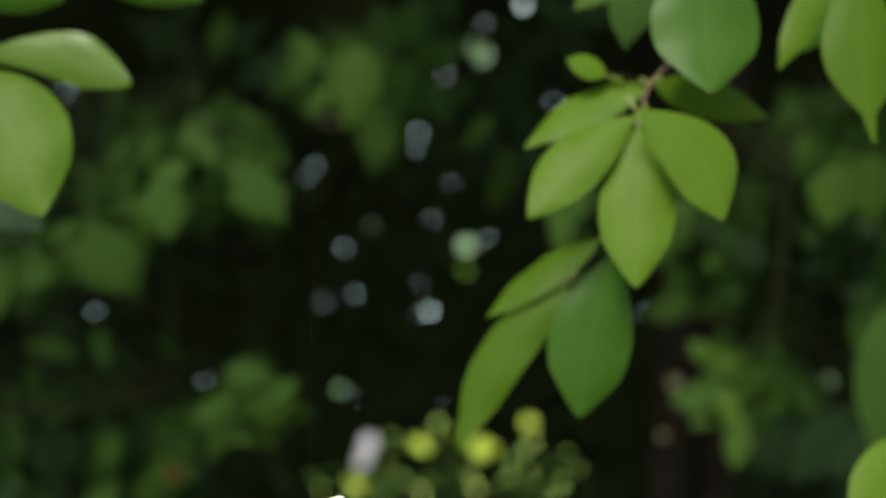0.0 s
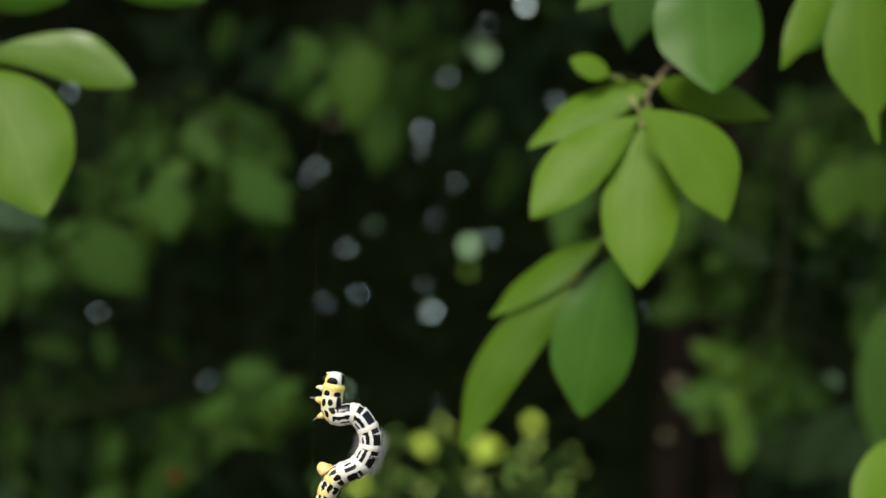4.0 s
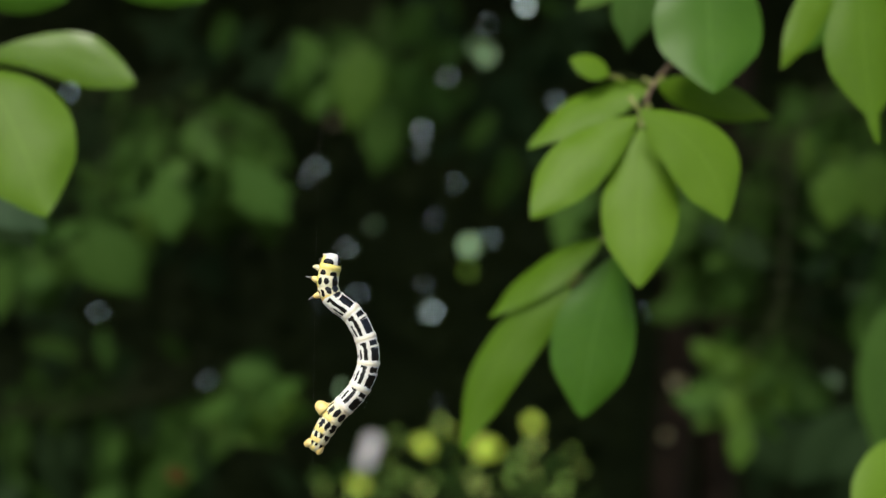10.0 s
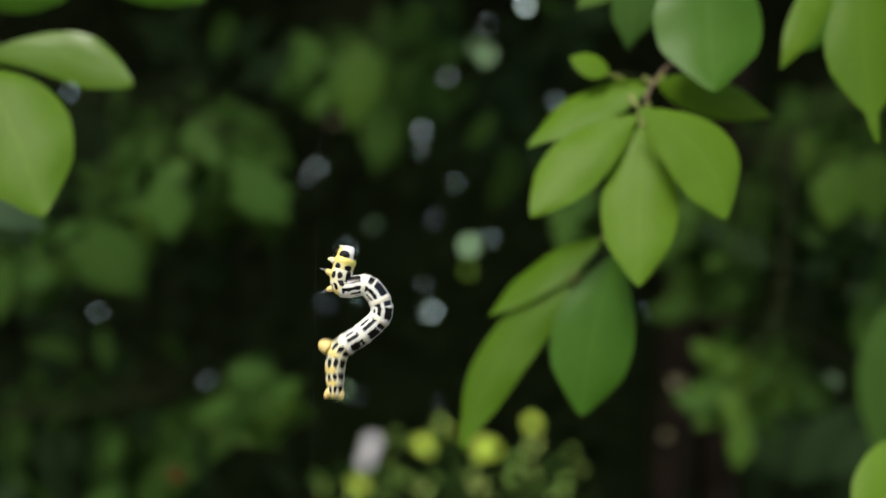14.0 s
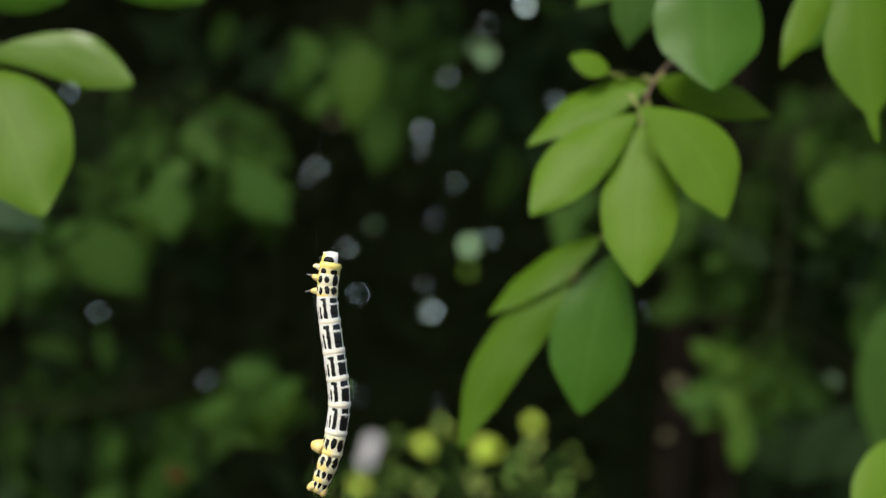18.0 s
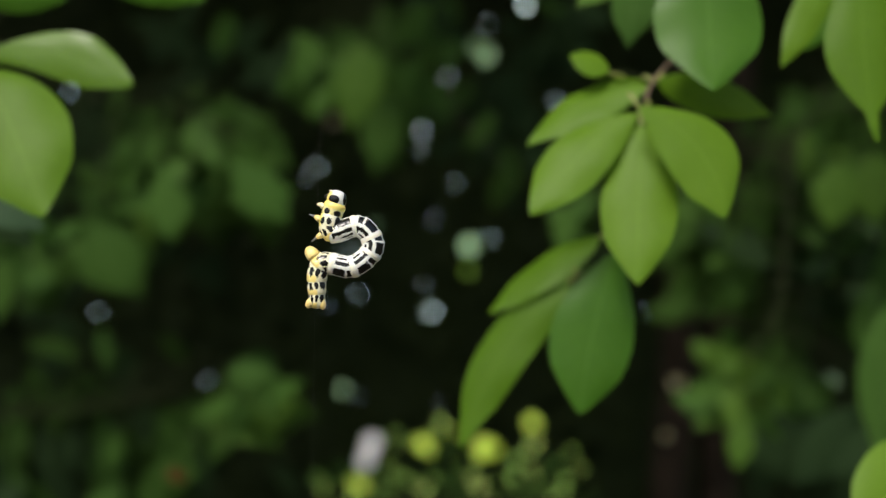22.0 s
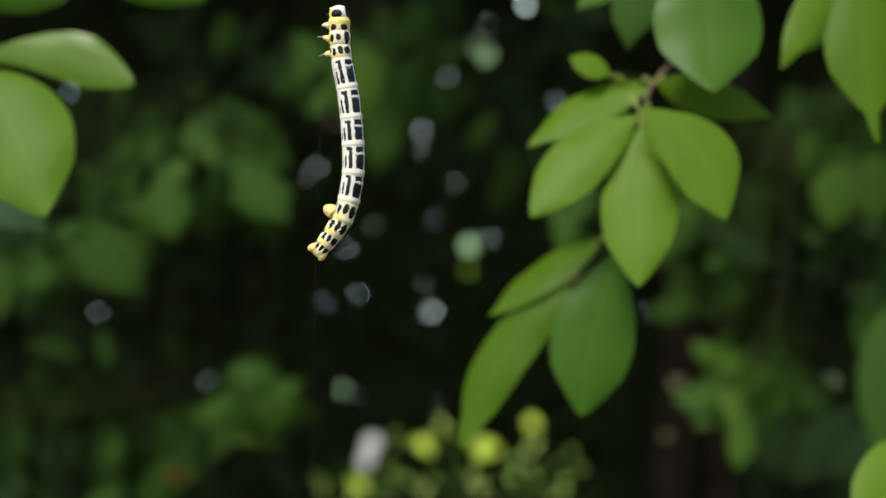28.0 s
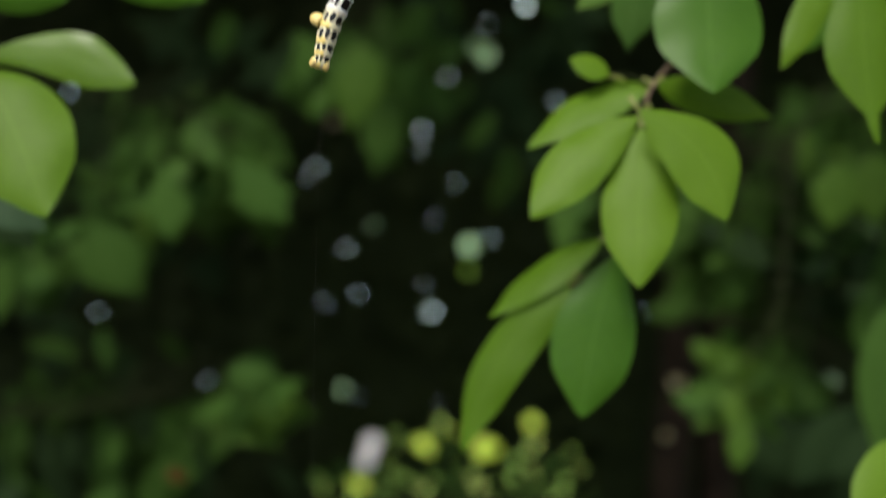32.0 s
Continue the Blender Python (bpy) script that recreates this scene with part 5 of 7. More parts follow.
leaf(twig_6, (-0.0967, 0.6715, 1.1301), (-0.1001, 0.6707, 1.1080), 0.0108, M_SHADE, -14)
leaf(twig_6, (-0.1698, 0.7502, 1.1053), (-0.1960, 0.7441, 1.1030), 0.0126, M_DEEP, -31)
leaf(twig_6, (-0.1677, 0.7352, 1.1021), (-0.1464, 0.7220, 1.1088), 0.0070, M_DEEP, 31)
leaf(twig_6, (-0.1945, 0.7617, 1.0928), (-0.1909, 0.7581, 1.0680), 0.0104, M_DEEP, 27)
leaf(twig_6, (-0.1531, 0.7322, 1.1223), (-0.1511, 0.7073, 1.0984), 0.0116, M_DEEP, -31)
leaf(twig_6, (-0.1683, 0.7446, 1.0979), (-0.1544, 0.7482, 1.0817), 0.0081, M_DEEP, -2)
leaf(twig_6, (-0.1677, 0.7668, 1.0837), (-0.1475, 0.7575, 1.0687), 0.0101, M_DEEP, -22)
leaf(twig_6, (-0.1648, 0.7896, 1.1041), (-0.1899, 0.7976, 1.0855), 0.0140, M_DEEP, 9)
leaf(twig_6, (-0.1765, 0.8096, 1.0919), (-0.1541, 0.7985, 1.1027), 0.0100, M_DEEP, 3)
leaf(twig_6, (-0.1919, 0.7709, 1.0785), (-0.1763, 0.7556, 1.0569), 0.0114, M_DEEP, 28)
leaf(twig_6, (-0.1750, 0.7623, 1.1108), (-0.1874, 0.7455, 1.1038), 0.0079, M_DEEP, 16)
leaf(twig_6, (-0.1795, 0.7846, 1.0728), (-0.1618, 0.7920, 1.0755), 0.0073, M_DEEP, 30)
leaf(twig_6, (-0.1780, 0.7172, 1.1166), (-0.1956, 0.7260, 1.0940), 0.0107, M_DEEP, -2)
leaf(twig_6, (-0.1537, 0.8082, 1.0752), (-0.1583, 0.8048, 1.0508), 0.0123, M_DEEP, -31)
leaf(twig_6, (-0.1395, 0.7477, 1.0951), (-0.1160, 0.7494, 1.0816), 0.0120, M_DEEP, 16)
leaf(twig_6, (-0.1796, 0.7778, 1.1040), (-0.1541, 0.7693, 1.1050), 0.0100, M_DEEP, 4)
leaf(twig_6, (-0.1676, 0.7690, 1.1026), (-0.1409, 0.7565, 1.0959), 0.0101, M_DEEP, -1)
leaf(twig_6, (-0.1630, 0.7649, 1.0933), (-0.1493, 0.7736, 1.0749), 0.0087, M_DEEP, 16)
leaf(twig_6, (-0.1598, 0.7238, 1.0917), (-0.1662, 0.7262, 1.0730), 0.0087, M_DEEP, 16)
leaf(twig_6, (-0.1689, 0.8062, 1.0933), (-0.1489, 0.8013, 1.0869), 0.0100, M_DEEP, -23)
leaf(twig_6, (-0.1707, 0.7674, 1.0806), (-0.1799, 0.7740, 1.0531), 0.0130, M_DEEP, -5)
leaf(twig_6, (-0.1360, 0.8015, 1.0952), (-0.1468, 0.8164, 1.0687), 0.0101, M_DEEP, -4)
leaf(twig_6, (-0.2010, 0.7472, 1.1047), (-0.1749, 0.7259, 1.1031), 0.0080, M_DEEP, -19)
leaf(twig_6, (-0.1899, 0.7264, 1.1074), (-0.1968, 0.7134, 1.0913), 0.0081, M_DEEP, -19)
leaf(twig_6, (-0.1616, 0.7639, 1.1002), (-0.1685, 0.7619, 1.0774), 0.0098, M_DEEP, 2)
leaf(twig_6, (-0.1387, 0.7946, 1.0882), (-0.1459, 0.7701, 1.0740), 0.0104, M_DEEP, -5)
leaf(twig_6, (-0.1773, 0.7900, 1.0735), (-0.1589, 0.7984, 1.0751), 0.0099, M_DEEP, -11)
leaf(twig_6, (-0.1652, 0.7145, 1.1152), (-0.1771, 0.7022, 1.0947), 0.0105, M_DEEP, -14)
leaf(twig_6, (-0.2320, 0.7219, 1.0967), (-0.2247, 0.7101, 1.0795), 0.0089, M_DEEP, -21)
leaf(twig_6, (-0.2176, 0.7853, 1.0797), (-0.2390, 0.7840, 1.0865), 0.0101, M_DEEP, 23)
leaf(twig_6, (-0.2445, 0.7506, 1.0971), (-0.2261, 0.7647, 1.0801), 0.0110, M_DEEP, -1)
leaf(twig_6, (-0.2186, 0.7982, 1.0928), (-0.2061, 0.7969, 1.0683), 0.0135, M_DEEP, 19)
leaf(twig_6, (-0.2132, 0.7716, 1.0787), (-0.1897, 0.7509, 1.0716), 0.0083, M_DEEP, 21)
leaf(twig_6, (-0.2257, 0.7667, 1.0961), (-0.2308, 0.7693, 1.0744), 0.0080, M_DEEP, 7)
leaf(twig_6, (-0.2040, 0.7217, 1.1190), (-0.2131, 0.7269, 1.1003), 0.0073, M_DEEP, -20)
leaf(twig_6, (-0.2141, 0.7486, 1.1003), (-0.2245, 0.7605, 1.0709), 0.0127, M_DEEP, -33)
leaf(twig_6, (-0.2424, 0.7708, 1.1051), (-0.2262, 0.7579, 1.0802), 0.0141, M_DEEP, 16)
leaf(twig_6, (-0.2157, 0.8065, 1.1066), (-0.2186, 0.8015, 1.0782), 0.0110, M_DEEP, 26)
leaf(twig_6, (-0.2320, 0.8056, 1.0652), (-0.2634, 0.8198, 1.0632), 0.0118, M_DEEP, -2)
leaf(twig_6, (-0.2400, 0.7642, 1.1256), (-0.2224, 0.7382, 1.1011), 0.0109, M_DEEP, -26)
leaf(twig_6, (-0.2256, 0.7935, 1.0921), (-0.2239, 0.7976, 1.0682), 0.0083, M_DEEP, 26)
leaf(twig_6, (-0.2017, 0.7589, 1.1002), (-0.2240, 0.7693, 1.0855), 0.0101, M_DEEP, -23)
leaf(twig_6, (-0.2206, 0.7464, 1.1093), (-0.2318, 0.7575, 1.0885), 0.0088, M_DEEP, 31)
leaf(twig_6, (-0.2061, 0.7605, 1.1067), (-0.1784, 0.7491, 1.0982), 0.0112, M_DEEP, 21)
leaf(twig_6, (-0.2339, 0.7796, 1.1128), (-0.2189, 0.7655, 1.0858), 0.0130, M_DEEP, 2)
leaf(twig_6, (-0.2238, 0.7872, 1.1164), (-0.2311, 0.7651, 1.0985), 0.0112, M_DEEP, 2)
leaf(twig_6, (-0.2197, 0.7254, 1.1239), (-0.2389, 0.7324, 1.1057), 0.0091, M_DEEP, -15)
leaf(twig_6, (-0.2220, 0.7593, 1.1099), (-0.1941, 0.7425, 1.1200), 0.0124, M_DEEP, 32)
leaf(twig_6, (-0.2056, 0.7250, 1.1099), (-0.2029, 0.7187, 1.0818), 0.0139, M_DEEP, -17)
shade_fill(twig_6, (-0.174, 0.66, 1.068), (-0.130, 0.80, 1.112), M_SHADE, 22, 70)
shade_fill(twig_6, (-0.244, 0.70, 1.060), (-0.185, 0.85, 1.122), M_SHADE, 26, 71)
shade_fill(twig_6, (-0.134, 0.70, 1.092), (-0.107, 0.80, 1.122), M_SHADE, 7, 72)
twig_7 = thing("leafy_twig", "dim twig of leaves with deep shade in their colour", "twig", Matrix.Translation((-0.3200, 0.9000, 1.2402)), "leafy twigs")
twig_stem(twig_7, [(-0.7000, 1.7400, 1.1200), (-0.6000, 1.3000, 1.2200), (-0.4647, 0.9000, 1.2510), (-0.3200, 0.9000, 1.2402), (-0.2295, 0.9000, 1.2076), (-0.1752, 0.9000, 1.2004), (-0.1317, 0.9000, 1.1895)], 0.0022, 0.0008, M_GREEN_TWIG)
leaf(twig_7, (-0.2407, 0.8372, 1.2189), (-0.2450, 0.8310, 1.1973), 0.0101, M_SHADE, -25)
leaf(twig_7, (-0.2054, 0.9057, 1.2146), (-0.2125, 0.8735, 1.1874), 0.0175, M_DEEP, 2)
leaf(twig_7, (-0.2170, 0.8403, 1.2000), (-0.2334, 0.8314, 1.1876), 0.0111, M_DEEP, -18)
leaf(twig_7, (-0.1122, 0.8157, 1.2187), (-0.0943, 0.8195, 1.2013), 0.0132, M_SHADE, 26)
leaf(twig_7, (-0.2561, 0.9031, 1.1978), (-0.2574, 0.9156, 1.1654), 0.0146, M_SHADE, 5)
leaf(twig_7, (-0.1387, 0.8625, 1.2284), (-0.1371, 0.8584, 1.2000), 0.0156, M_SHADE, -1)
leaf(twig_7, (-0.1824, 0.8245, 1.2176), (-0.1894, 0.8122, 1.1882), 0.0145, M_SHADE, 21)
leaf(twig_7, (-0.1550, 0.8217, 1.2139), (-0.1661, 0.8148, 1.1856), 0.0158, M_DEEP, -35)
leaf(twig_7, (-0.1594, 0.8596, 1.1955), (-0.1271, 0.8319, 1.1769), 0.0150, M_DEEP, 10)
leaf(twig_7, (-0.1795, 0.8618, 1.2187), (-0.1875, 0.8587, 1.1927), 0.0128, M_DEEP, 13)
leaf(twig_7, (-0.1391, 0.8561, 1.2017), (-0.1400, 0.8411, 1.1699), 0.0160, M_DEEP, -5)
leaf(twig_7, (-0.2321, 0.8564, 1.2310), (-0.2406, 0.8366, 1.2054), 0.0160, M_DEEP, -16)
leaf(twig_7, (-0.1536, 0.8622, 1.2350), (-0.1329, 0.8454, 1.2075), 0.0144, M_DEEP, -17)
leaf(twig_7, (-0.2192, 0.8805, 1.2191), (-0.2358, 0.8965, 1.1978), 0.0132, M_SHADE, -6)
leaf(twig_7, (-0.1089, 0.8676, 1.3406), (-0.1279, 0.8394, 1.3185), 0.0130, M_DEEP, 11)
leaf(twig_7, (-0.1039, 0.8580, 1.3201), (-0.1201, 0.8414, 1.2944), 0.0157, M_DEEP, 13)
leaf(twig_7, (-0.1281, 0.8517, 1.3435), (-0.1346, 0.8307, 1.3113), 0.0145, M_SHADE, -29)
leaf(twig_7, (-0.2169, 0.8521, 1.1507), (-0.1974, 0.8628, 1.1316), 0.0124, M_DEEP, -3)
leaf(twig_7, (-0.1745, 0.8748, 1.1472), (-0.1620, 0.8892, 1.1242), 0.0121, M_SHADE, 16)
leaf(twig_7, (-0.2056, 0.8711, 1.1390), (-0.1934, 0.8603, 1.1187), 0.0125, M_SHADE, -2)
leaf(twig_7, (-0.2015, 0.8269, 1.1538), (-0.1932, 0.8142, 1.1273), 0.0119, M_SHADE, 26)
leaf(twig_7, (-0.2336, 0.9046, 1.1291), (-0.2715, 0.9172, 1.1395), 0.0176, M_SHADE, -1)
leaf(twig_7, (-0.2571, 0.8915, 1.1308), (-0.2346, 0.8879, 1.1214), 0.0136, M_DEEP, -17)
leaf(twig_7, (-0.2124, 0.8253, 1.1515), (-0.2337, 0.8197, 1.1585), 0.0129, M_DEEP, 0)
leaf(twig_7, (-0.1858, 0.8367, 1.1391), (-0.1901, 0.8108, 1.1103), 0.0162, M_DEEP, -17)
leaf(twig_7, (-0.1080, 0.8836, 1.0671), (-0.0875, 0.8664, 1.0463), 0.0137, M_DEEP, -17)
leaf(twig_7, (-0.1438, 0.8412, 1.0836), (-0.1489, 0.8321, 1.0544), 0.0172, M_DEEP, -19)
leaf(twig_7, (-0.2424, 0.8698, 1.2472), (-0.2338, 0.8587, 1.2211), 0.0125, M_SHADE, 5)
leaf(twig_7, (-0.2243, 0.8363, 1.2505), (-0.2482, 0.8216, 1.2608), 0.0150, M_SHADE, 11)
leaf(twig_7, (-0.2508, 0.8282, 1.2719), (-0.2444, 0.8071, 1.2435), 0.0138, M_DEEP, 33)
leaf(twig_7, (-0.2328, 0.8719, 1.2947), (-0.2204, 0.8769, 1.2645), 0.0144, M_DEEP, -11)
twig_8 = thing("leafy_twig", "dim twig of leaves with deep shade in their colour", "twig", Matrix.Translation((0.3134, 0.9000, 1.2402)), "leafy twigs")
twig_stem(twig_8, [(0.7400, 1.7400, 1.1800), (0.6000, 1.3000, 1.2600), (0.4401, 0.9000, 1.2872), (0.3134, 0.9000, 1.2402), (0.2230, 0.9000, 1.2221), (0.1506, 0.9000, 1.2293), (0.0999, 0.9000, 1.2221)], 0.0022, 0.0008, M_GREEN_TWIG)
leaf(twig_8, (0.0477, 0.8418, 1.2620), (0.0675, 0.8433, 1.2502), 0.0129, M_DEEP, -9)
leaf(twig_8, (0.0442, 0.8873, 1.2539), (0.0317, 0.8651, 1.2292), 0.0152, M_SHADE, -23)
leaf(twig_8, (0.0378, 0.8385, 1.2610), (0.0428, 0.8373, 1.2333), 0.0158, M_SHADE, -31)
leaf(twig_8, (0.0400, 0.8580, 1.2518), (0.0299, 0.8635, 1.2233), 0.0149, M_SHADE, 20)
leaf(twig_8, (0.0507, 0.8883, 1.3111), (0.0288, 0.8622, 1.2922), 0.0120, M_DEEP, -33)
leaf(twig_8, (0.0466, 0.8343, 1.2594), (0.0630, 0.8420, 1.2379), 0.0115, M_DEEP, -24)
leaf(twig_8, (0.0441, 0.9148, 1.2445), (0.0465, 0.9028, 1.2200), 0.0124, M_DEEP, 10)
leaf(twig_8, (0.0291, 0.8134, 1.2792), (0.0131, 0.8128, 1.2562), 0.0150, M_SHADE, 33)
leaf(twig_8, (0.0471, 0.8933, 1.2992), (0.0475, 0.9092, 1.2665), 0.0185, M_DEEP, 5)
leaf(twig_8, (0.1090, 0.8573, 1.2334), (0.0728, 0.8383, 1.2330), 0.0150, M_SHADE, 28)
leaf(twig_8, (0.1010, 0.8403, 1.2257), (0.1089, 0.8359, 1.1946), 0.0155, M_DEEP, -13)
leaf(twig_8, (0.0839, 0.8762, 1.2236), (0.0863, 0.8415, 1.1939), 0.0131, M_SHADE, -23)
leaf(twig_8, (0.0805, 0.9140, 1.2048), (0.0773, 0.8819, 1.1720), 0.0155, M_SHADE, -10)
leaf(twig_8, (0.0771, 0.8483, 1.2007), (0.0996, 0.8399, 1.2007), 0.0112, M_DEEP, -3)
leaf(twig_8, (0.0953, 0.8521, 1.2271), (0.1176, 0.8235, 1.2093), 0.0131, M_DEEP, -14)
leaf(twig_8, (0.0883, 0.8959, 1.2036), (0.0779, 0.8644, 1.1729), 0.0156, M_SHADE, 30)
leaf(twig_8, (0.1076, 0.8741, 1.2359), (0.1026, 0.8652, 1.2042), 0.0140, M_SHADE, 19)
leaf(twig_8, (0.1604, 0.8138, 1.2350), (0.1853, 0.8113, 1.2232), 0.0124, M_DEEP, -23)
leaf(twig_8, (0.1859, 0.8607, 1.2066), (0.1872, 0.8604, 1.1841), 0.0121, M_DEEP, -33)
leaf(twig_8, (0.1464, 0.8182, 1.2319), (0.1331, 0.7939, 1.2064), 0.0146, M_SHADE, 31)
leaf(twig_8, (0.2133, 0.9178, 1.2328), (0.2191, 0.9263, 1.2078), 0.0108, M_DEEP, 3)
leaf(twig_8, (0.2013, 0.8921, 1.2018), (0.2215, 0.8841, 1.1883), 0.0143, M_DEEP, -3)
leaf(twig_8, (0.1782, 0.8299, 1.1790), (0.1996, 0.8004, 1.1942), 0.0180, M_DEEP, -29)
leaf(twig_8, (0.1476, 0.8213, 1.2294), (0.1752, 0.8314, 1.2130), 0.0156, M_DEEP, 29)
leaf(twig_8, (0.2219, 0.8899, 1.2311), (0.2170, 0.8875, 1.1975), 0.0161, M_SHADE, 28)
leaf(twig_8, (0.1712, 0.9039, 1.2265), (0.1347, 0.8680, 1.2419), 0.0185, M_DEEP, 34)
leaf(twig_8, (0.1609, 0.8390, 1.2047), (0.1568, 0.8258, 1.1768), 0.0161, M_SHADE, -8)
leaf(twig_8, (0.1542, 0.8956, 1.2252), (0.1377, 0.8939, 1.2032), 0.0133, M_DEEP, 25)
leaf(twig_8, (0.1807, 0.8692, 1.2426), (0.1561, 0.8802, 1.2205), 0.0183, M_SHADE, -14)
leaf(twig_8, (0.2093, 0.8434, 1.1512), (0.2012, 0.8215, 1.1224), 0.0157, M_SHADE, 6)
leaf(twig_8, (0.2189, 0.8597, 1.1710), (0.2127, 0.8290, 1.1500), 0.0112, M_DEEP, 12)
leaf(twig_8, (0.2437, 0.8201, 1.1380), (0.2597, 0.8363, 1.1115), 0.0150, M_DEEP, 0)
leaf(twig_8, (0.2638, 0.8597, 1.1502), (0.2684, 0.8680, 1.1148), 0.0163, M_SHADE, 33)
leaf(twig_8, (0.2082, 0.8686, 1.1382), (0.1896, 0.8781, 1.1181), 0.0155, M_DEEP, 2)
leaf(twig_8, (0.2227, 0.8239, 1.1675), (0.1959, 0.7999, 1.1524), 0.0111, M_DEEP, -8)
leaf(twig_8, (0.1061, 0.8170, 1.2325), (0.1160, 0.7943, 1.2115), 0.0120, M_SHADE, 8)
leaf(twig_8, (0.1109, 0.8645, 1.2393), (0.0849, 0.8517, 1.2260), 0.0159, M_DEEP, 24)
leaf(twig_8, (0.1169, 0.8191, 1.2474), (0.1203, 0.8217, 1.2185), 0.0135, M_SHADE, 33)
leaf(twig_8, (0.1402, 0.8760, 1.2641), (0.1177, 0.8925, 1.2398), 0.0178, M_SHADE, 4)
leaf(twig_8, (0.1168, 0.9020, 1.2657), (0.1035, 0.9030, 1.2443), 0.0142, M_DEEP, -18)
leaf(twig_8, (0.1112, 0.8107, 1.2502), (0.1067, 0.8039, 1.2278), 0.0117, M_DEEP, 6)
leaf(twig_8, (0.0898, 0.8620, 1.1688), (0.0749, 0.8580, 1.1441), 0.0145, M_DEEP, 20)
leaf(twig_8, (0.1044, 0.8772, 1.1587), (0.0734, 0.8645, 1.1670), 0.0168, M_SHADE, -25)
leaf(twig_8, (0.1043, 0.8391, 1.1710), (0.0820, 0.8391, 1.1470), 0.0172, M_DEEP, -17)
leaf(twig_8, (0.0733, 0.8934, 1.3437), (0.0560, 0.9037, 1.3163), 0.0181, M_DEEP, 33)
leaf(twig_8, (0.0818, 0.8307, 1.3333), (0.0816, 0.8243, 1.3031), 0.0150, M_DEEP, 9)
leaf(twig_8, (0.0753, 0.8321, 1.3479), (0.0807, 0.8224, 1.3168), 0.0153, M_DEEP, -24)
leaf(twig_8, (0.0858, 0.8929, 1.3296), (0.0613, 0.8666, 1.3181), 0.0124, M_DEEP, -26)
leaf(twig_8, (0.0621, 0.9141, 1.3658), (0.0839, 0.9034, 1.3424), 0.0154, M_SHADE, -28)
leaf(twig_8, (0.0757, 0.8119, 1.3427), (0.0982, 0.8059, 1.3271), 0.0143, M_DEEP, 2)

# ---- the low plants below: yellow-green leaves, pale flowers ----
low_plant = thing("low_shrub", "low shrub of thin yellow-green leaves behind the hedge", "shrub", pose(0.04, 2.05, 0))
rng = random.Random(5)
for k in range(9):
    x = (k - 4) * 0.05
    v, f = tube(smooth_line([(x * 0.4, 0.02, 0.0), (x * 0.8, 0.03, 0.35), (x, 0.03, 0.7), (x * 1.1, 0.04, 0.95 + rng.uniform(-0.04, 0.03))], 5), [0.004 - 0.00018 * i for i in range(16)], 6, 0.05, k)
    part("stem", mesh_from("stem", v, f, M_GREEN_TWIG), low_plant)


def small_leaf(x, z, size, mat, seed):
    """A thin leaf of the low shrub, the day behind it."""
    r = random.Random(seed)
    v, f, uv = blade(size * 1.25, size, 0.5, 0.15, 0.1, seed=seed, rows=6, cols=4)
    part("leaf", mesh_from("leaf", v, f, mat, uv), low_plant, "",
         pose(x - 0.04, r.uniform(-0.05, 0.05), z, 90 + r.uniform(-15, 15), 0, 0) @ pose(0, 0, 0, 0, 0, r.uniform(0, 360)) @ pose(-size * 0.62, 0, 0))


small_leaf(0.063, 1.484, 0.033, M_PALE_LEAF, 200)
small_leaf(0.049, 1.496, 0.033, M_PALE_LEAF, 201)
small_leaf(0.059, 0.908, 0.077, M_YELLOW_LEAF, 202)
small_leaf(0.130, 0.945, 0.047, M_YELLOW_LEAF, 203)
small_leaf(-0.032, 0.916, 0.050, M_YELLOW_LEAF, 205)
small_leaf(-0.119, 0.853, 0.039, M_YELLOW_LEAF, 211)
small_leaf(0.038, 1.205, 0.039, M_PALE_LEAF, 225)
small_leaf(0.036, 1.168, 0.033, M_DIM_LEAF, 226)
small_leaf(-0.102, 1.234, 0.033, M_PALE_LEAF, 227)
small_leaf(-0.146, 0.995, 0.033, M_PALE_LEAF, 228)
small_leaf(0.566, 1.007, 0.033, M_PALE_LEAF, 229)
small_leaf(-0.160, 1.388, 0.033, M_DRY_THIN, 230)
small_leaf(0.077, 0.908, 0.033, M_YELLOW_LEAF, 232)

white_flower = thing("flower", "small pinkish white flower head on a thin stalk", "flower", pose(-0.108, 2.03, 0.9))
v, f = tube([(0.02, 0.02, -0.9), (0.0, 0.01, -0.4), (0.003, 0.012, -0.02), (0.002, 0.012, 0.01)], [0.003, 0.002, 0.0015, 0.001], 6)
part("stalk", mesh_from("stalk", v, f, M_GREEN_TWIG), white_flower)
for cx, cz, n in ((0.007, 0.019, 7), (-0.0095, -0.007, 6)):
    for k in range(n):
        v, f, uv = blade(0.026, 0.021, 0.6, 0.2, 0.2, seed=k, rows=5, cols=4)
        part("petal", mesh_from("petal", v, f, M_PETAL, uv), white_flower, "", pose(cx, -0.004, cz, 85, 0, 0) @ pose(0, 0, 0, 0, -8, 360 * k / n))

dry_leaf = thing("dry_leaf", "curled orange-brown dry leaf caught on a twig", "leaf", Matrix.Translation((-0.1037, 0.5500, 1.1113)))
v, f, uv = blade(0.010, 0.007, 0.5, 0.4, 0.3, seed=3)
part("blade", mesh_from("blade", v, f, M_DRY_LEAF, uv), dry_leaf, "", pose(-0.005, 0, 0, 60, 0, 30))


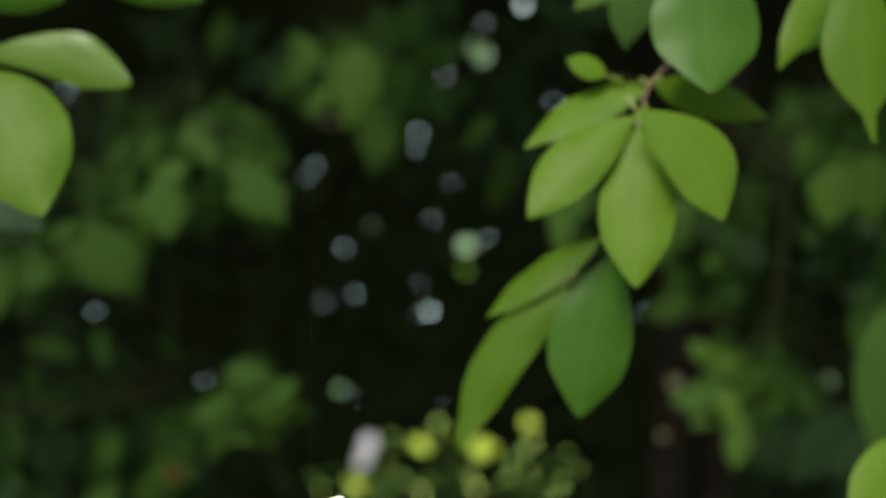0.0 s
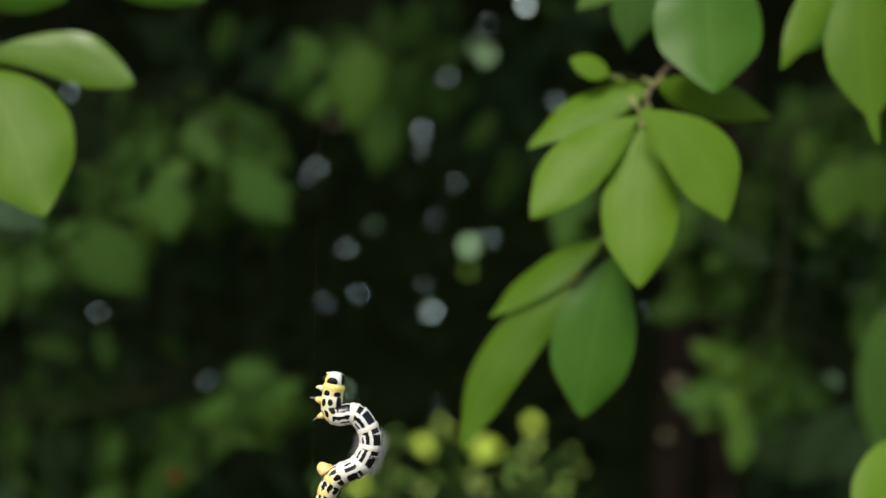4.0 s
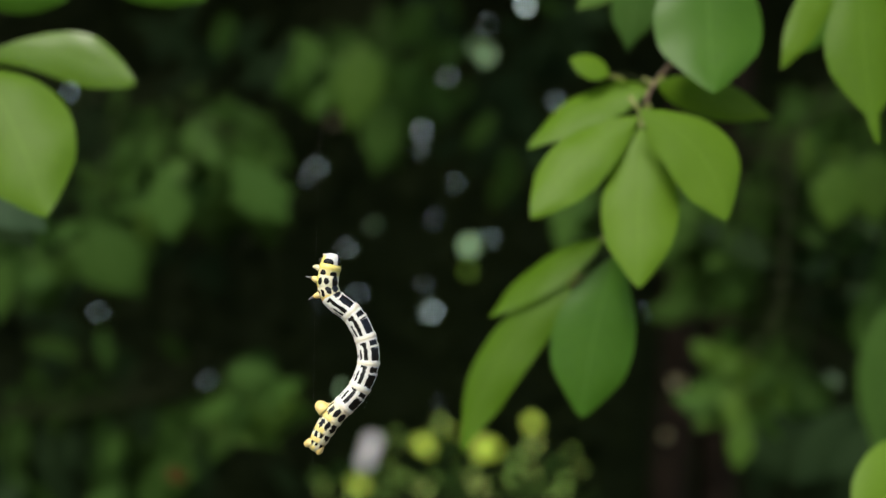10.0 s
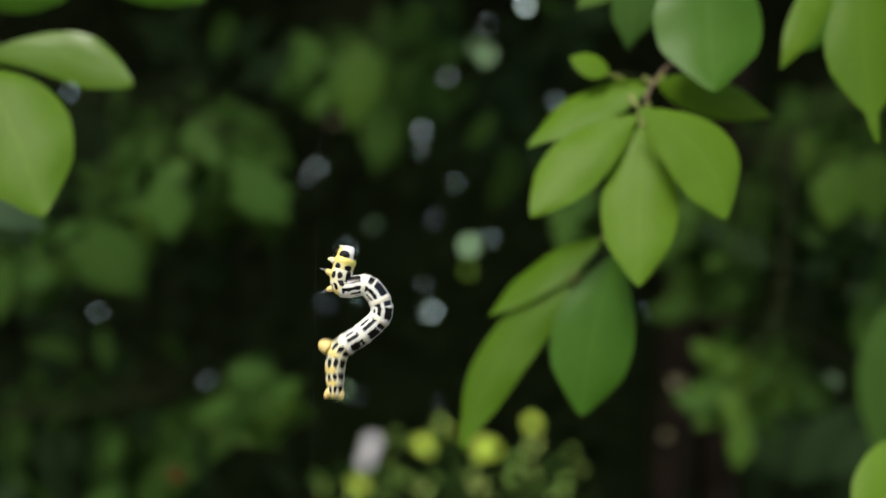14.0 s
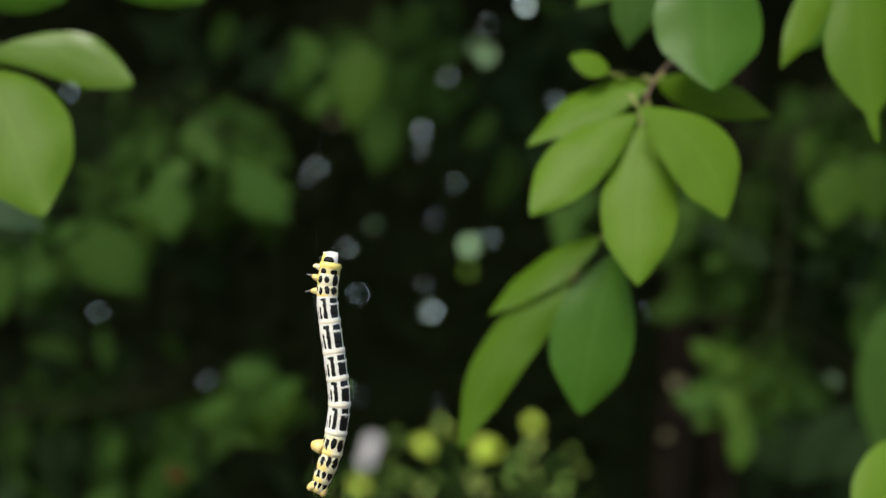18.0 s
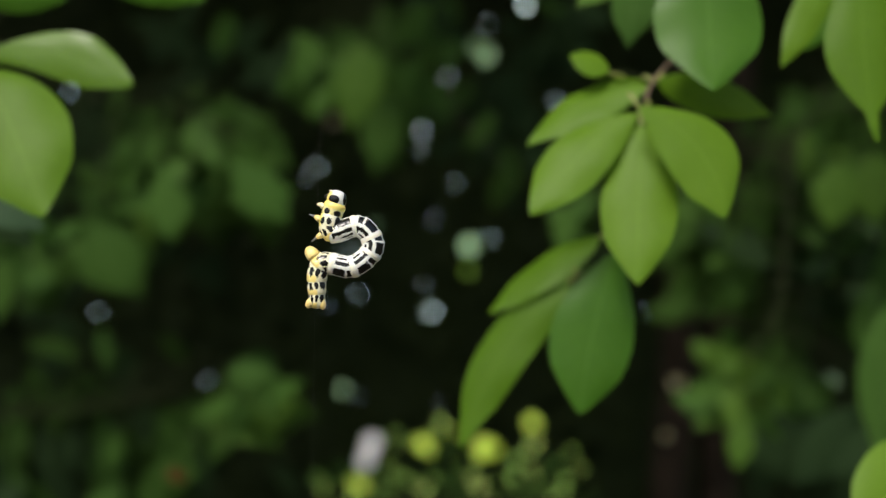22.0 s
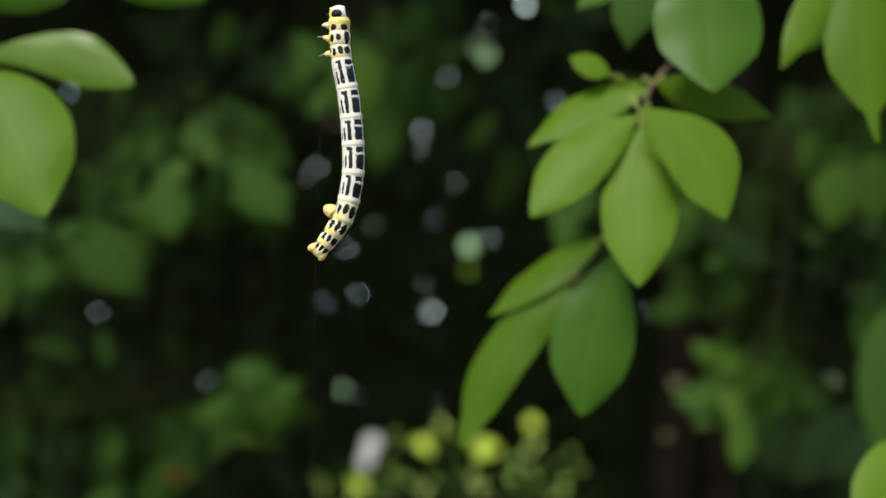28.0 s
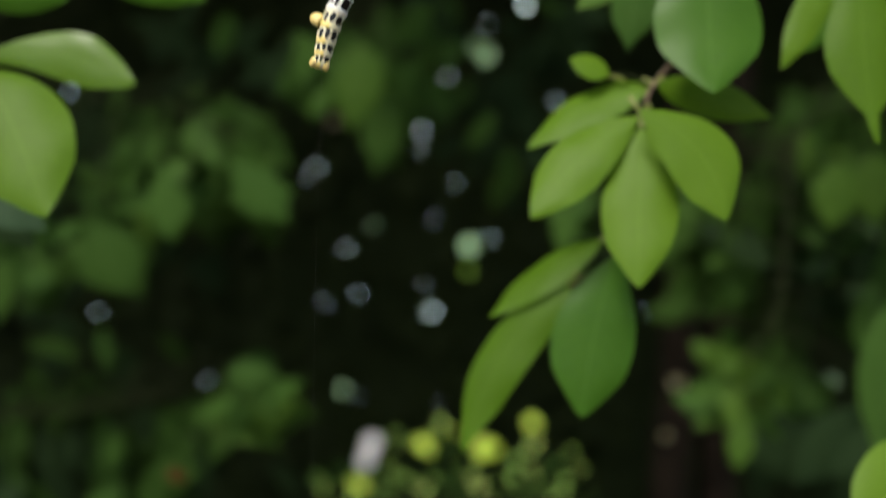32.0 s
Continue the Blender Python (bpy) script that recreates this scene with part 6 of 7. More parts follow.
# ---- a gnat that flies past ----
gnat = thing("gnat", "tiny pale brown flying gnat", "insect")
v, f = tube([(-0.0016, 0, 0), (-0.0012, 0, 0), (-0.0004, 0, 0), (0.0004, 0, 0.0001), (0.0009, 0, 0.0001), (0.0012, 0, 0)], [0.0001, 0.0003, 0.0004, 0.00045, 0.0004, 0.0001], 8)
part("body", mesh_from("body", v, f, M_GNAT), gnat)
for side in (-1, 1):
    v, f, uv = blade(0.0024, 0.0009, 0.6, 0.1, 0.05, rows=6, cols=4)
    part("wing", mesh_from("wing", v, f, M_GNAT, uv), gnat, "", pose(0.0003, 0, 0.0004, 0, -25, 60 * side))

# ---- the caterpillar ----
BODY = 0.0369
SEGMENTS = (("head", 0.0, 0.058, 1.5), ("thorax_segment", 0.05, 0.095, 1.62), ("thorax_segment", 0.09, 0.14, 1.66), ("thorax_segment", 0.135, 0.19, 1.6),
            ("abdomen_ring", 0.185, 0.29, 1.66), ("abdomen_ring", 0.29, 0.40, 1.70), ("abdomen_ring", 0.40, 0.505, 1.72),
            ("abdomen_ring", 0.505, 0.62, 1.72), ("abdomen_ring", 0.62, 0.725, 1.70), ("abdomen_ring", 0.725, 0.805, 1.66),
            ("abdomen_ring", 0.805, 0.88, 1.56), ("abdomen_ring", 0.88, 0.94, 1.42), ("tail_segment", 0.935, 1.0, 1.22))
THIRDS = ((0.0, 0.34), (0.34, 0.67), (0.67, 1.0))
PIECES = []


def ring(z, radius, sides, squash=1.0):
    return [(math.cos(2 * math.pi * k / sides) * radius, math.sin(2 * math.pi * k / sides) * radius * squash, z) for k in range(sides)]


def barrel(name, length, radius, mat, profile, index, middle=0.5, sides=28):
    """A body segment about its middle, head end to +z, back to +x: profile gives radius by place from head end to tail end."""
    verts, faces, uvs, own = [], [], [], []
    for v, r in profile:
        for k in range(sides + 1):
            a = 2 * math.pi * k / sides
            belly = 1 - 0.06 * max(0, -math.cos(a)) ** 3
            verts.append((math.cos(a) * r * radius * belly, math.sin(a) * r * radius, (middle - v) * length))
            own.append((index * 7.3 + math.cos(a), v * length / radius * 0.8 + math.sin(a) * 1.3))
            uvs.append((abs(math.atan2(math.sin(a), math.cos(a))) / math.pi, v))
    for i in range(len(profile) - 1):
        for k in range(sides):
            a = i * (sides + 1) + k
            faces.append((a, a + sides + 1, a + sides + 2, a + 1))
    me = mesh_from(name, verts, faces, mat, uvs)
    layer = me.uv_layers.new(name="marking")
    layer.data.foreach_set("uv", [c for f in faces for i in f for c in own[i]])
    me.uv_layers.active_index = 0
    return me


SKIN = ((-0.2, 0.93), (0.0, 0.95), (0.08, 0.965), (0.2, 0.985), (0.35, 1.0), (0.5, 1.0), (0.65, 0.99), (0.78, 0.975), (0.83, 0.985), (0.87, 1.01), (0.92, 1.025), (0.97, 1.01), (1.0, 0.97), (1.2, 0.93))


def third(a, b):
    """The profile of one ring of a segment, its ends tucked in under the next."""
    def radius(v):
        for (v0, r0), (v1, r1) in zip(SKIN, SKIN[1:]):
            if v0 <= v <= v1:
                return r0 + (r1 - r0) * (v - v0) / (v1 - v0)
    lap = 0.1
    return ([(a - lap, 0.5), (a - lap * 0.8, 0.94 * radius(a))] + [(a + (b - a) * k / 6, radius(a + (b - a) * k / 6) * 1.0) for k in range(7)]
            + [(b + lap * 0.8, 0.94 * radius(b)), (b + lap, 0.5)])


SHORT = ((-0.3, 0.25), (-0.25, 0.6), (-0.12, 0.86), (0.0, 0.94), (0.15, 0.99), (0.35, 1.02), (0.55, 1.03), (0.75, 1.0), (0.9, 0.96), (1.05, 0.9), (1.2, 0.62), (1.26, 0.25))
FLARED = ((-0.3, 0.25), (-0.25, 0.6), (-0.14, 0.9), (-0.02, 0.98), (0.1, 1.03), (0.26, 1.04), (0.38, 1.0), (0.5, 0.98), (0.7, 1.0), (0.9, 0.98), (1.05, 0.9), (1.2, 0.62), (1.26, 0.25))
DOME = ((-0.02, 0.02), (0.0, 0.32), (0.06, 0.56), (0.15, 0.76), (0.28, 0.91), (0.5, 1.0), (0.7, 1.0), (0.9, 0.93), (1.1, 0.75), (1.25, 0.4))
END = ((-0.3, 0.3), (-0.2, 0.7), (-0.05, 0.9), (0.1, 1.0), (0.35, 1.04), (0.6, 1.03), (0.78, 0.94), (0.92, 0.74), (1.0, 0.45), (1.03, 0.1))


def stub(length, radius, taper, claw, skin_mat):
    """A short leg along -x, yellow; one that ends in a claw is stout at the root, its outer half a thin grey hook."""
    places = (0, 0.2, 0.4, 0.5, 0.65, 0.8, 0.93, 1.0)
    lift = 0.20 if claw else -0.22
    line = [(-length * t, 0, (0.10 * math.sin(3.1 * t) + lift * t * t) * length) for t in places]
    shape = (1.15, 1, 0.85, 0.5, 0.42, 0.36, 0.28, 0.08) if claw else (1, 1, 1, 0.97, 0.94, 0.86, 0.55, 0.1)
    radii = [radius * (1 - taper * t) * shape[i] for i, t in enumerate(places)]
    v, f = tube(line, radii, 10)
    slots = [1 if claw and i // 10 >= 3 else 0 for i in range(len(f))]
    return mesh_from("leg", v, f, [skin_mat, M_SHANK], None, slots)


caterpillar = thing("caterpillar", "black and white looper caterpillar, yellow-necked, climbing a silk thread", "caterpillar")
me_leg, me_claw_leg = stub(0.00105, 0.00048, 0.45, False, M_LEG), stub(0.0018, 0.00048, 0.3, True, M_YELLOW_SKIN)
me_proleg, me_clasper = stub(0.0017, 0.00105, 0.1, False, M_YELLOW_SKIN), stub(0.0012, 0.00075, 0.3, False, M_YELLOW_SKIN)
for index, (name, a, b, radius) in enumerate(SEGMENTS):
    length, radius = (b - a) * BODY, radius / 1000
    if index == 0:
        me = barrel(name, length, radius, M_HEAD, DOME, index)
        ob = part(name, me, caterpillar, "cream head capsule with black spots")
        bv, bf = tube([(0, 0, 0), (0, 0, -0.0003), (0, 0, -0.0008), (0, 0, -0.001)], [0.0002, 0.0004, 0.0004, 0.0002], 8)
        pv, pf = tube([(0, 0, 0), (0, 0, 0.0001), (0, 0, 0.0003), (0, 0, 0.0004)], [0.0001, 0.0002, 0.00018, 0.00005], 8)
        for y in (-0.0003, 0.0003):
            part("feeler", mesh_from("feeler", pv, pf, M_LEG), ob, "short pale feeler", pose(-0.0010, y, 0.0006, 0, -65, 0))
        part("jaw", mesh_from("jaw", bv, bf, M_CLAW), ob, "", pose(-0.0011, 0, 0.0002, 0, 50, 0))
    elif index < 4:
        me = barrel(name, length, radius, (M_COLLAR, M_NECK, M_SPOTTED)[index - 1], FLARED if index == 1 else SHORT, index)
        ob = part(name, me, caterpillar, "cream ring with black spots and a yellow lip" if index == 1 else "cream ring with black spots")
        for y in (-0.0007, 0.0007):
            part("leg", me_claw_leg if index > 1 else me_leg, ob, "yellow leg with a thin grey claw" if index > 1 else "", pose(-radius * 0.8, y, 0, 0, (14, 0, -18)[index - 1], -18 if y > 0 else 18))
    elif index < 10:
        for v0, v1 in THIRDS:
            ob = part(name, barrel(name, length, radius, M_SPOTTED if index == 9 else M_BANDED, third(v0, v1), index, (v0 + v1) / 2), caterpillar)
            PIECES.append((a + (b - a) * v0, a + (b - a) * v1, ob))
        if index == 9:
            for y in (-0.0007, 0.0007):
                part("proleg", me_proleg, ob, "stout yellow proleg", pose(-radius * 0.72, y, 0.0001, 0, 0, -14 if y > 0 else 14))
        continue
    elif index < 12:
        ob = part(name, barrel(name, length, radius, M_SPOTTED, SHORT, index), caterpillar)
    else:
        me = barrel(name, length * 1.1, radius, M_SPOTTED, END, index)
        ob = part(name, me, caterpillar, "blunt spotted tail end")
        for y in (-0.0006, 0.0006):
            part("clasper", me_clasper, ob, "yellow clasper", pose(-radius * 0.35, y, -0.0003, 0, -48, -12 if y > 0 else 12))
        av, af = tube([(0, 0, 0.0006), (0.0001, 0, 0), (0.0002, 0, -0.0007), (0.0002, 0, -0.0011), (0.0001, 0, -0.0013)], [0.0006, 0.00075, 0.00065, 0.0004, 0.0001], 12)
        part("anal_flap", mesh_from("anal_flap", av, af, M_YELLOW_SKIN), ob, "yellow flap at the tail end", pose(radius * 0.4, 0, -0.0003, 0, -15, 0))
    PIECES.append((a, b, ob))

KNOTS = (0, 0.185, 0.29, 0.45, 0.62, 0.78, 1.0)
ROWS = []


def crawl(t, *places):
    """The caterpillar's line at t seconds: x and height of seven marks from head to tail, in millimetres from the lens axis."""
    ROWS.append((t, [Vector((places[2 * i], 0, places[2 * i + 1])) / 1000 for i in range(7)]))


def on_line(marks, f):
    """The place at the fraction f of the body, on a smooth curve through its marks."""
    i = 0
    while i < 5 and f > KNOTS[i + 1]:
        i += 1

    def slope(k):
        if k == 0:
            return (marks[1] - marks[0]) / (KNOTS[1] - KNOTS[0])
        if k == 6:
            return (marks[6] - marks[5]) / (KNOTS[6] - KNOTS[5])
        h0, h1 = KNOTS[k] - KNOTS[k - 1], KNOTS[k + 1] - KNOTS[k]
        return ((marks[k] - marks[k - 1]) / h0 * h1 + (marks[k + 1] - marks[k]) / h1 * h0) / (h0 + h1)

    h = KNOTS[i + 1] - KNOTS[i]
    s = (f - KNOTS[i]) / h
    return ((2 * s ** 3 - 3 * s * s + 1) * marks[i] + (s ** 3 - 2 * s * s + s) * h * slope(i)
            + (3 * s * s - 2 * s ** 3) * marks[i + 1] + (s ** 3 - s * s) * h * slope(i + 1))


def sway(twig, rows):
    """A twig lifts (millimetres) and turns (degrees, about the line of sight) by a little."""
    rest = twig.matrix_basis.copy()
    walk(twig, [(t, Matrix.Translation((0, 0, lift / 1000)) @ rest @ pose(0, 0, 0, 0, turn, 0)) for t, lift, turn in rows])


def motions():
    crawl(0.0, -15.0, -36.2, -14.4, -43.0, -13.6, -46.7, -12.9, -52.5, -12.6, -58.7, -12.0, -64.7, -12.5, -72.7)
    crawl(0.5, -14.9, -32.6, -14.0, -39.3, -13.4, -43.2, -12.8, -49.0, -12.6, -55.3, -12.2, -61.2, -12.8, -68.9)
    crawl(1.0, -15.3, -28.3, -13.8, -34.9, -12.9, -38.4, -11.9, -44.2, -11.9, -50.5, -12.0, -56.3, -13.3, -64.0)
    crawl(1.5, -15.3, -24.0, -16.0, -30.8, -15.1, -34.3, -14.5, -40.1, -14.2, -46.3, -14.0, -52.1, -15.0, -59.8)
    crawl(2.0, -13.0, -19.9, -12.3, -27.2, -11.7, -30.9, -11.4, -36.1, -11.3, -42.6, -10.9, -48.4, -11.7, -56.1)
    crawl(2.5, -15.6, -19.4, -16.2, -26.3, -15.4, -30.4, -14.6, -36.0, -14.2, -42.2, -13.7, -48.1, -14.4, -55.9)
    crawl(3.0, -13.8, -18.3, -14.2, -25.6, -13.9, -29.5, -13.7, -35.2, -13.6, -41.5, -13.2, -47.3, -13.8, -55.3)
    crawl(3.3, -16.0, -19.0, -17.0, -25.2, -15.1, -27.7, -12.2, -31.2, -13.3, -35.0, -13.8, -40.2, -14.6, -46.6)
    crawl(3.5, -16.5, -18.8, -17.1, -24.7, -14.2, -24.7, -12.1, -27.7, -14.4, -31.1, -17.4, -32.0, -18.6, -36.1)
    crawl(4.1, -15.6, -17.3, -15.9, -23.9, -12.9, -23.9, -10.5, -27.8, -11.9, -31.9, -15.7, -34.2, -17.8, -39.4)
    crawl(4.7, -15.9, -14.7, -16.4, -21.5, -15.1, -24.9, -12.6, -30.4, -12.8, -36.4, -14.6, -40.8, -17.0, -46.4)
    crawl(5.5, -16.7, -11.2, -17.1, -18.0, -16.2, -21.9, -15.5, -27.5, -14.9, -33.6, -14.4, -39.3, -15.2, -47.0)
    crawl(6.0, -14.0, -11.7, -16.1, -17.8, -13.3, -17.9, -10.8, -20.1, -11.7, -24.1, -14.5, -26.8, -16.0, -32.1)
    crawl(6.3, -15.1, -11.6, -16.7, -17.8, -12.4, -16.2, -9.1, -19.1, -11.8, -22.4, -16.9, -21.5, -18.2, -27.5)
    crawl(6.5, -15.7, -10.9, -16.1, -17.1, -12.8, -15.2, -9.4, -18.9, -11.5, -22.8, -16.6, -24.7, -18.9, -29.8)
    crawl(6.8, -14.9, -10.9, -15.2, -16.7, -12.1, -16.5, -9.1, -21.2, -10.8, -24.9, -14.3, -27.4, -17.8, -31.1)
    crawl(7.0, -14.7, -10.3, -14.4, -16.9, -11.9, -18.1, -9.2, -22.3, -10.6, -26.9, -14.3, -29.0, -17.8, -31.9)
    crawl(7.3, -15.7, -7.4, -16.3, -14.8, -14.0, -17.4, -10.5, -21.5, -10.9, -25.8, -14.2, -28.3, -18.3, -32.1)
    crawl(7.5, -16.9, -5.5, -17.1, -12.8, -14.8, -16.2, -11.8, -20.6, -10.9, -25.8, -14.6, -29.3, -19.3, -33.7)
    crawl(7.8, -15.5, -4.1, -16.2, -10.2, -14.7, -13.7, -12.1, -19.6, -10.9, -25.4, -13.7, -30.2, -18.4, -33.8)
    crawl(8.0, -14.4, -1.4, -15.1, -8.8, -14.3, -12.3, -13.1, -18.5, -11.3, -25.3, -13.4, -30.1, -16.5, -33.7)
    crawl(8.3, -15.7, -0.7, -15.7, -8.0, -15.1, -11.9, -14.1, -18.5, -12.7, -25.4, -14.8, -31.3, -17.8, -35.6)
    crawl(8.5, -16.2, -0.7, -16.9, -8.0, -15.8, -11.9, -14.4, -18.5, -13.0, -25.4, -15.3, -31.3, -18.6, -35.7)
    crawl(8.8, -15.1, -0.9, -16.3, -7.0, -15.1, -10.0, -12.7, -16.2, -13.3, -22.6, -15.4, -28.5, -15.2, -35.2)
    crawl(9.0, -15.2, -1.3, -17.6, -7.4, -13.4, -8.4, -10.7, -12.0, -12.9, -16.5, -15.2, -20.7, -17.5, -25.4)
    crawl(9.3, -14.7, -1.1, -16.5, -7.0, -12.7, -5.6, -8.7, -8.8, -11.8, -12.1, -17.1, -12.7, -17.8, -18.3)
    crawl(9.5, -15.3, -0.9, -15.8, -7.4, -11.4, -6.0, -8.4, -10.3, -11.9, -13.7, -16.7, -16.2, -18.1, -21.9)
    crawl(9.8, -15.1, -0.9, -15.5, -7.0, -12.5, -9.1, -10.8, -13.9, -12.5, -19.1, -15.3, -22.5, -17.6, -27.1)
    crawl(10.0, -16.2, -0.7, -16.5, -6.9, -13.3, -9.5, -10.9, -15.1, -12.3, -20.4, -16.0, -24.4, -18.8, -29.0)
    crawl(10.3, -15.7, -0.2, -15.7, -7.4, -14.1, -10.9, -11.8, -16.2, -11.8, -21.5, -14.8, -26.5, -18.5, -31.6)
    crawl(10.5, -15.5, 1.6, -15.1, -5.6, -14.1, -9.9, -12.7, -16.0, -11.6, -22.3, -14.4, -27.3, -17.8, -32.1)
    crawl(10.8, -15.1, 2.2, -15.1, -5.5, -14.6, -9.5, -13.3, -16.0, -12.3, -22.6, -14.2, -28.5, -17.5, -34.0)
    crawl(11.0, -15.3, 2.4, -15.7, -5.8, -15.5, -9.9, -14.9, -16.5, -14.1, -23.4, -15.1, -28.9, -16.4, -34.3)
    crawl(11.3, -16.2, 1.6, -16.2, -6.0, -15.5, -10.2, -14.9, -16.8, -14.4, -23.5, -16.2, -29.3, -17.7, -35.2)
    crawl(11.5, -15.5, 1.9, -15.1, -6.0, -14.1, -9.9, -13.3, -16.5, -13.0, -23.4, -15.2, -29.3, -17.4, -35.5)
    crawl(11.8, -14.2, 1.1, -15.7, -5.3, -14.1, -8.5, -11.9, -14.1, -12.5, -20.2, -14.5, -26.7, -12.2, -32.5)
    crawl(12.0, -15.5, 0.5, -17.9, -5.6, -13.3, -5.8, -10.8, -9.7, -13.3, -13.5, -16.6, -16.9, -17.6, -21.0)
    crawl(12.3, -15.3, 0.8, -17.1, -5.6, -13.5, -4.7, -10.4, -7.4, -13.5, -10.5, -17.8, -11.4, -18.1, -17.1)
    crawl(12.5, -14.4, 1.2, -15.1, -5.3, -11.6, -5.6, -9.9, -10.2, -12.3, -14.9, -15.6, -18.6, -15.2, -24.7)
    crawl(12.8, -14.2, 0.5, -14.4, -6.0, -13.3, -9.5, -12.7, -15.2, -13.5, -21.5, -14.5, -27.1, -15.0, -33.6)
    crawl(13.0, -16.1, 0.4, -16.7, -6.3, -16.2, -10.4, -15.9, -16.2, -15.8, -22.5, -15.9, -28.6, -17.3, -36.1)
    crawl(13.3, -16.5, 0.3, -16.7, -6.5, -16.5, -10.4, -16.0, -16.5, -15.8, -22.6, -16.8, -29.0, -16.7, -36.0)
    crawl(13.5, -15.5, 0.2, -17.1, -5.3, -14.1, -7.4, -12.0, -12.3, -14.1, -17.9, -15.6, -21.8, -14.0, -26.8)
    crawl(13.8, -13.3, 0.5, -14.2, -5.6, -10.7, -4.2, -8.0, -7.6, -10.7, -10.5, -15.0, -10.4, -15.7, -16.9)
    crawl(14.0, -13.7, 0.5, -14.7, -5.6, -11.3, -5.3, -8.9, -9.1, -11.9, -12.5, -15.3, -15.0, -15.8, -21.6)
    crawl(14.3, -16.5, 0.3, -16.2, -6.0, -13.5, -8.6, -12.1, -13.3, -14.1, -18.8, -17.1, -23.3, -18.4, -28.7)
    crawl(14.5, -15.3, 0.7, -14.9, -5.6, -13.2, -9.1, -11.9, -14.4, -12.7, -19.5, -15.3, -25.0, -17.3, -30.6)
    crawl(15.3, -15.5, 1.6, -15.2, -5.6, -14.2, -9.5, -13.3, -15.8, -13.0, -22.3, -14.8, -28.1, -17.0, -34.5)
    crawl(16.0, -14.9, 0.7, -15.2, -6.4, -14.4, -10.4, -13.4, -16.7, -13.3, -23.3, -15.0, -29.2, -16.4, -36.0)
    crawl(16.5, -14.6, -0.0, -15.1, -7.0, -14.2, -10.7, -13.2, -16.8, -13.3, -23.4, -15.6, -29.6, -15.3, -36.5)
    crawl(16.8, -15.5, -0.9, -17.4, -6.3, -13.9, -8.5, -12.0, -12.5, -14.4, -16.5, -16.3, -20.0, -16.4, -22.9)
    crawl(17.0, -15.3, -0.2, -17.1, -6.3, -13.0, -5.5, -10.3, -8.8, -13.5, -11.9, -17.5, -11.6, -18.5, -17.9)
    crawl(17.3, -14.4, -0.0, -15.1, -6.3, -11.3, -6.0, -8.7, -10.2, -11.9, -14.2, -16.0, -18.0, -16.6, -24.1)
    crawl(17.5, -13.8, -0.2, -14.0, -6.4, -12.1, -9.2, -11.1, -13.3, -12.7, -19.5, -14.7, -24.3, -15.2, -31.0)
    crawl(17.8, -15.5, -0.2, -15.7, -7.5, -15.2, -10.9, -14.2, -16.9, -14.2, -22.6, -15.7, -28.6, -17.0, -34.7)
    crawl(18.0, -16.2, -0.4, -17.0, -7.0, -16.6, -10.9, -15.7, -17.3, -15.2, -23.0, -16.2, -29.2, -18.4, -35.4)
    crawl(18.3, -15.1, -0.2, -15.5, -7.0, -14.8, -10.9, -14.2, -17.3, -14.2, -23.5, -15.6, -29.7, -17.0, -35.6)
    crawl(18.5, -14.2, -0.4, -14.8, -6.9, -13.3, -10.7, -11.6, -15.4, -13.2, -21.4, -15.3, -26.7, -13.3, -31.3)
    crawl(18.8, -15.5, -0.4, -17.0, -7.0, -12.3, -4.9, -9.7, -8.1, -12.7, -11.5, -16.7, -11.8, -18.4, -16.7)
    crawl(19.0, -15.2, 0.2, -16.2, -5.9, -12.1, -4.6, -9.0, -7.3, -11.9, -10.9, -16.1, -11.8, -18.0, -18.1)
    crawl(19.3, -14.8, -0.0, -14.7, -6.6, -11.2, -7.0, -9.5, -10.8, -12.3, -15.0, -15.7, -18.4, -17.1, -23.6)
    crawl(19.5, -14.8, -0.0, -15.1, -6.9, -12.1, -8.4, -10.4, -12.7, -12.1, -17.5, -15.2, -21.0, -17.6, -24.8)
    crawl(19.8, -14.8, 4.1, -14.8, -1.9, -13.2, -5.1, -11.6, -10.0, -12.7, -15.0, -15.8, -20.1, -17.7, -24.7)
    crawl(20.0, -15.5, 4.5, -15.0, -2.2, -13.0, -5.8, -12.2, -11.1, -12.8, -15.8, -15.1, -20.5, -17.6, -24.2)
    crawl(20.3, -14.8, 6.0, -14.2, -0.8, -13.2, -4.3, -12.3, -10.4, -12.5, -16.5, -15.0, -20.8, -17.4, -25.1)
    crawl(20.5, -14.7, 8.3, -13.8, 1.5, -12.7, -2.3, -11.8, -8.8, -11.6, -15.2, -14.3, -21.0, -17.4, -25.6)
    crawl(20.8, -14.8, 9.4, -15.2, 2.3, -14.2, -1.3, -12.9, -7.7, -12.5, -14.1, -15.0, -20.8, -17.3, -25.9)
    crawl(21.0, -15.3, 9.8, -15.5, 2.3, -14.7, -1.5, -13.8, -8.0, -13.4, -14.3, -15.3, -20.7, -17.5, -25.8)
    crawl(21.3, -15.1, 9.2, -14.7, 2.3, -13.8, -1.5, -12.9, -8.0, -13.2, -14.3, -15.6, -20.7, -17.3, -26.1)
    crawl(21.5, -14.0, 8.5, -15.5, 1.7, -13.6, -1.1, -11.7, -6.0, -13.2, -12.1, -15.3, -18.6, -14.1, -24.3)
    crawl(21.8, -15.2, 8.5, -15.9, 2.2, -12.3, 2.6, -11.3, -0.4, -13.3, -3.6, -15.8, -3.7, -16.7, -8.5)
    crawl(22.0, -15.2, 8.7, -16.3, 2.3, -12.6, 3.4, -10.2, 0.4, -13.3, -2.6, -17.8, -2.1, -18.5, -8.4)
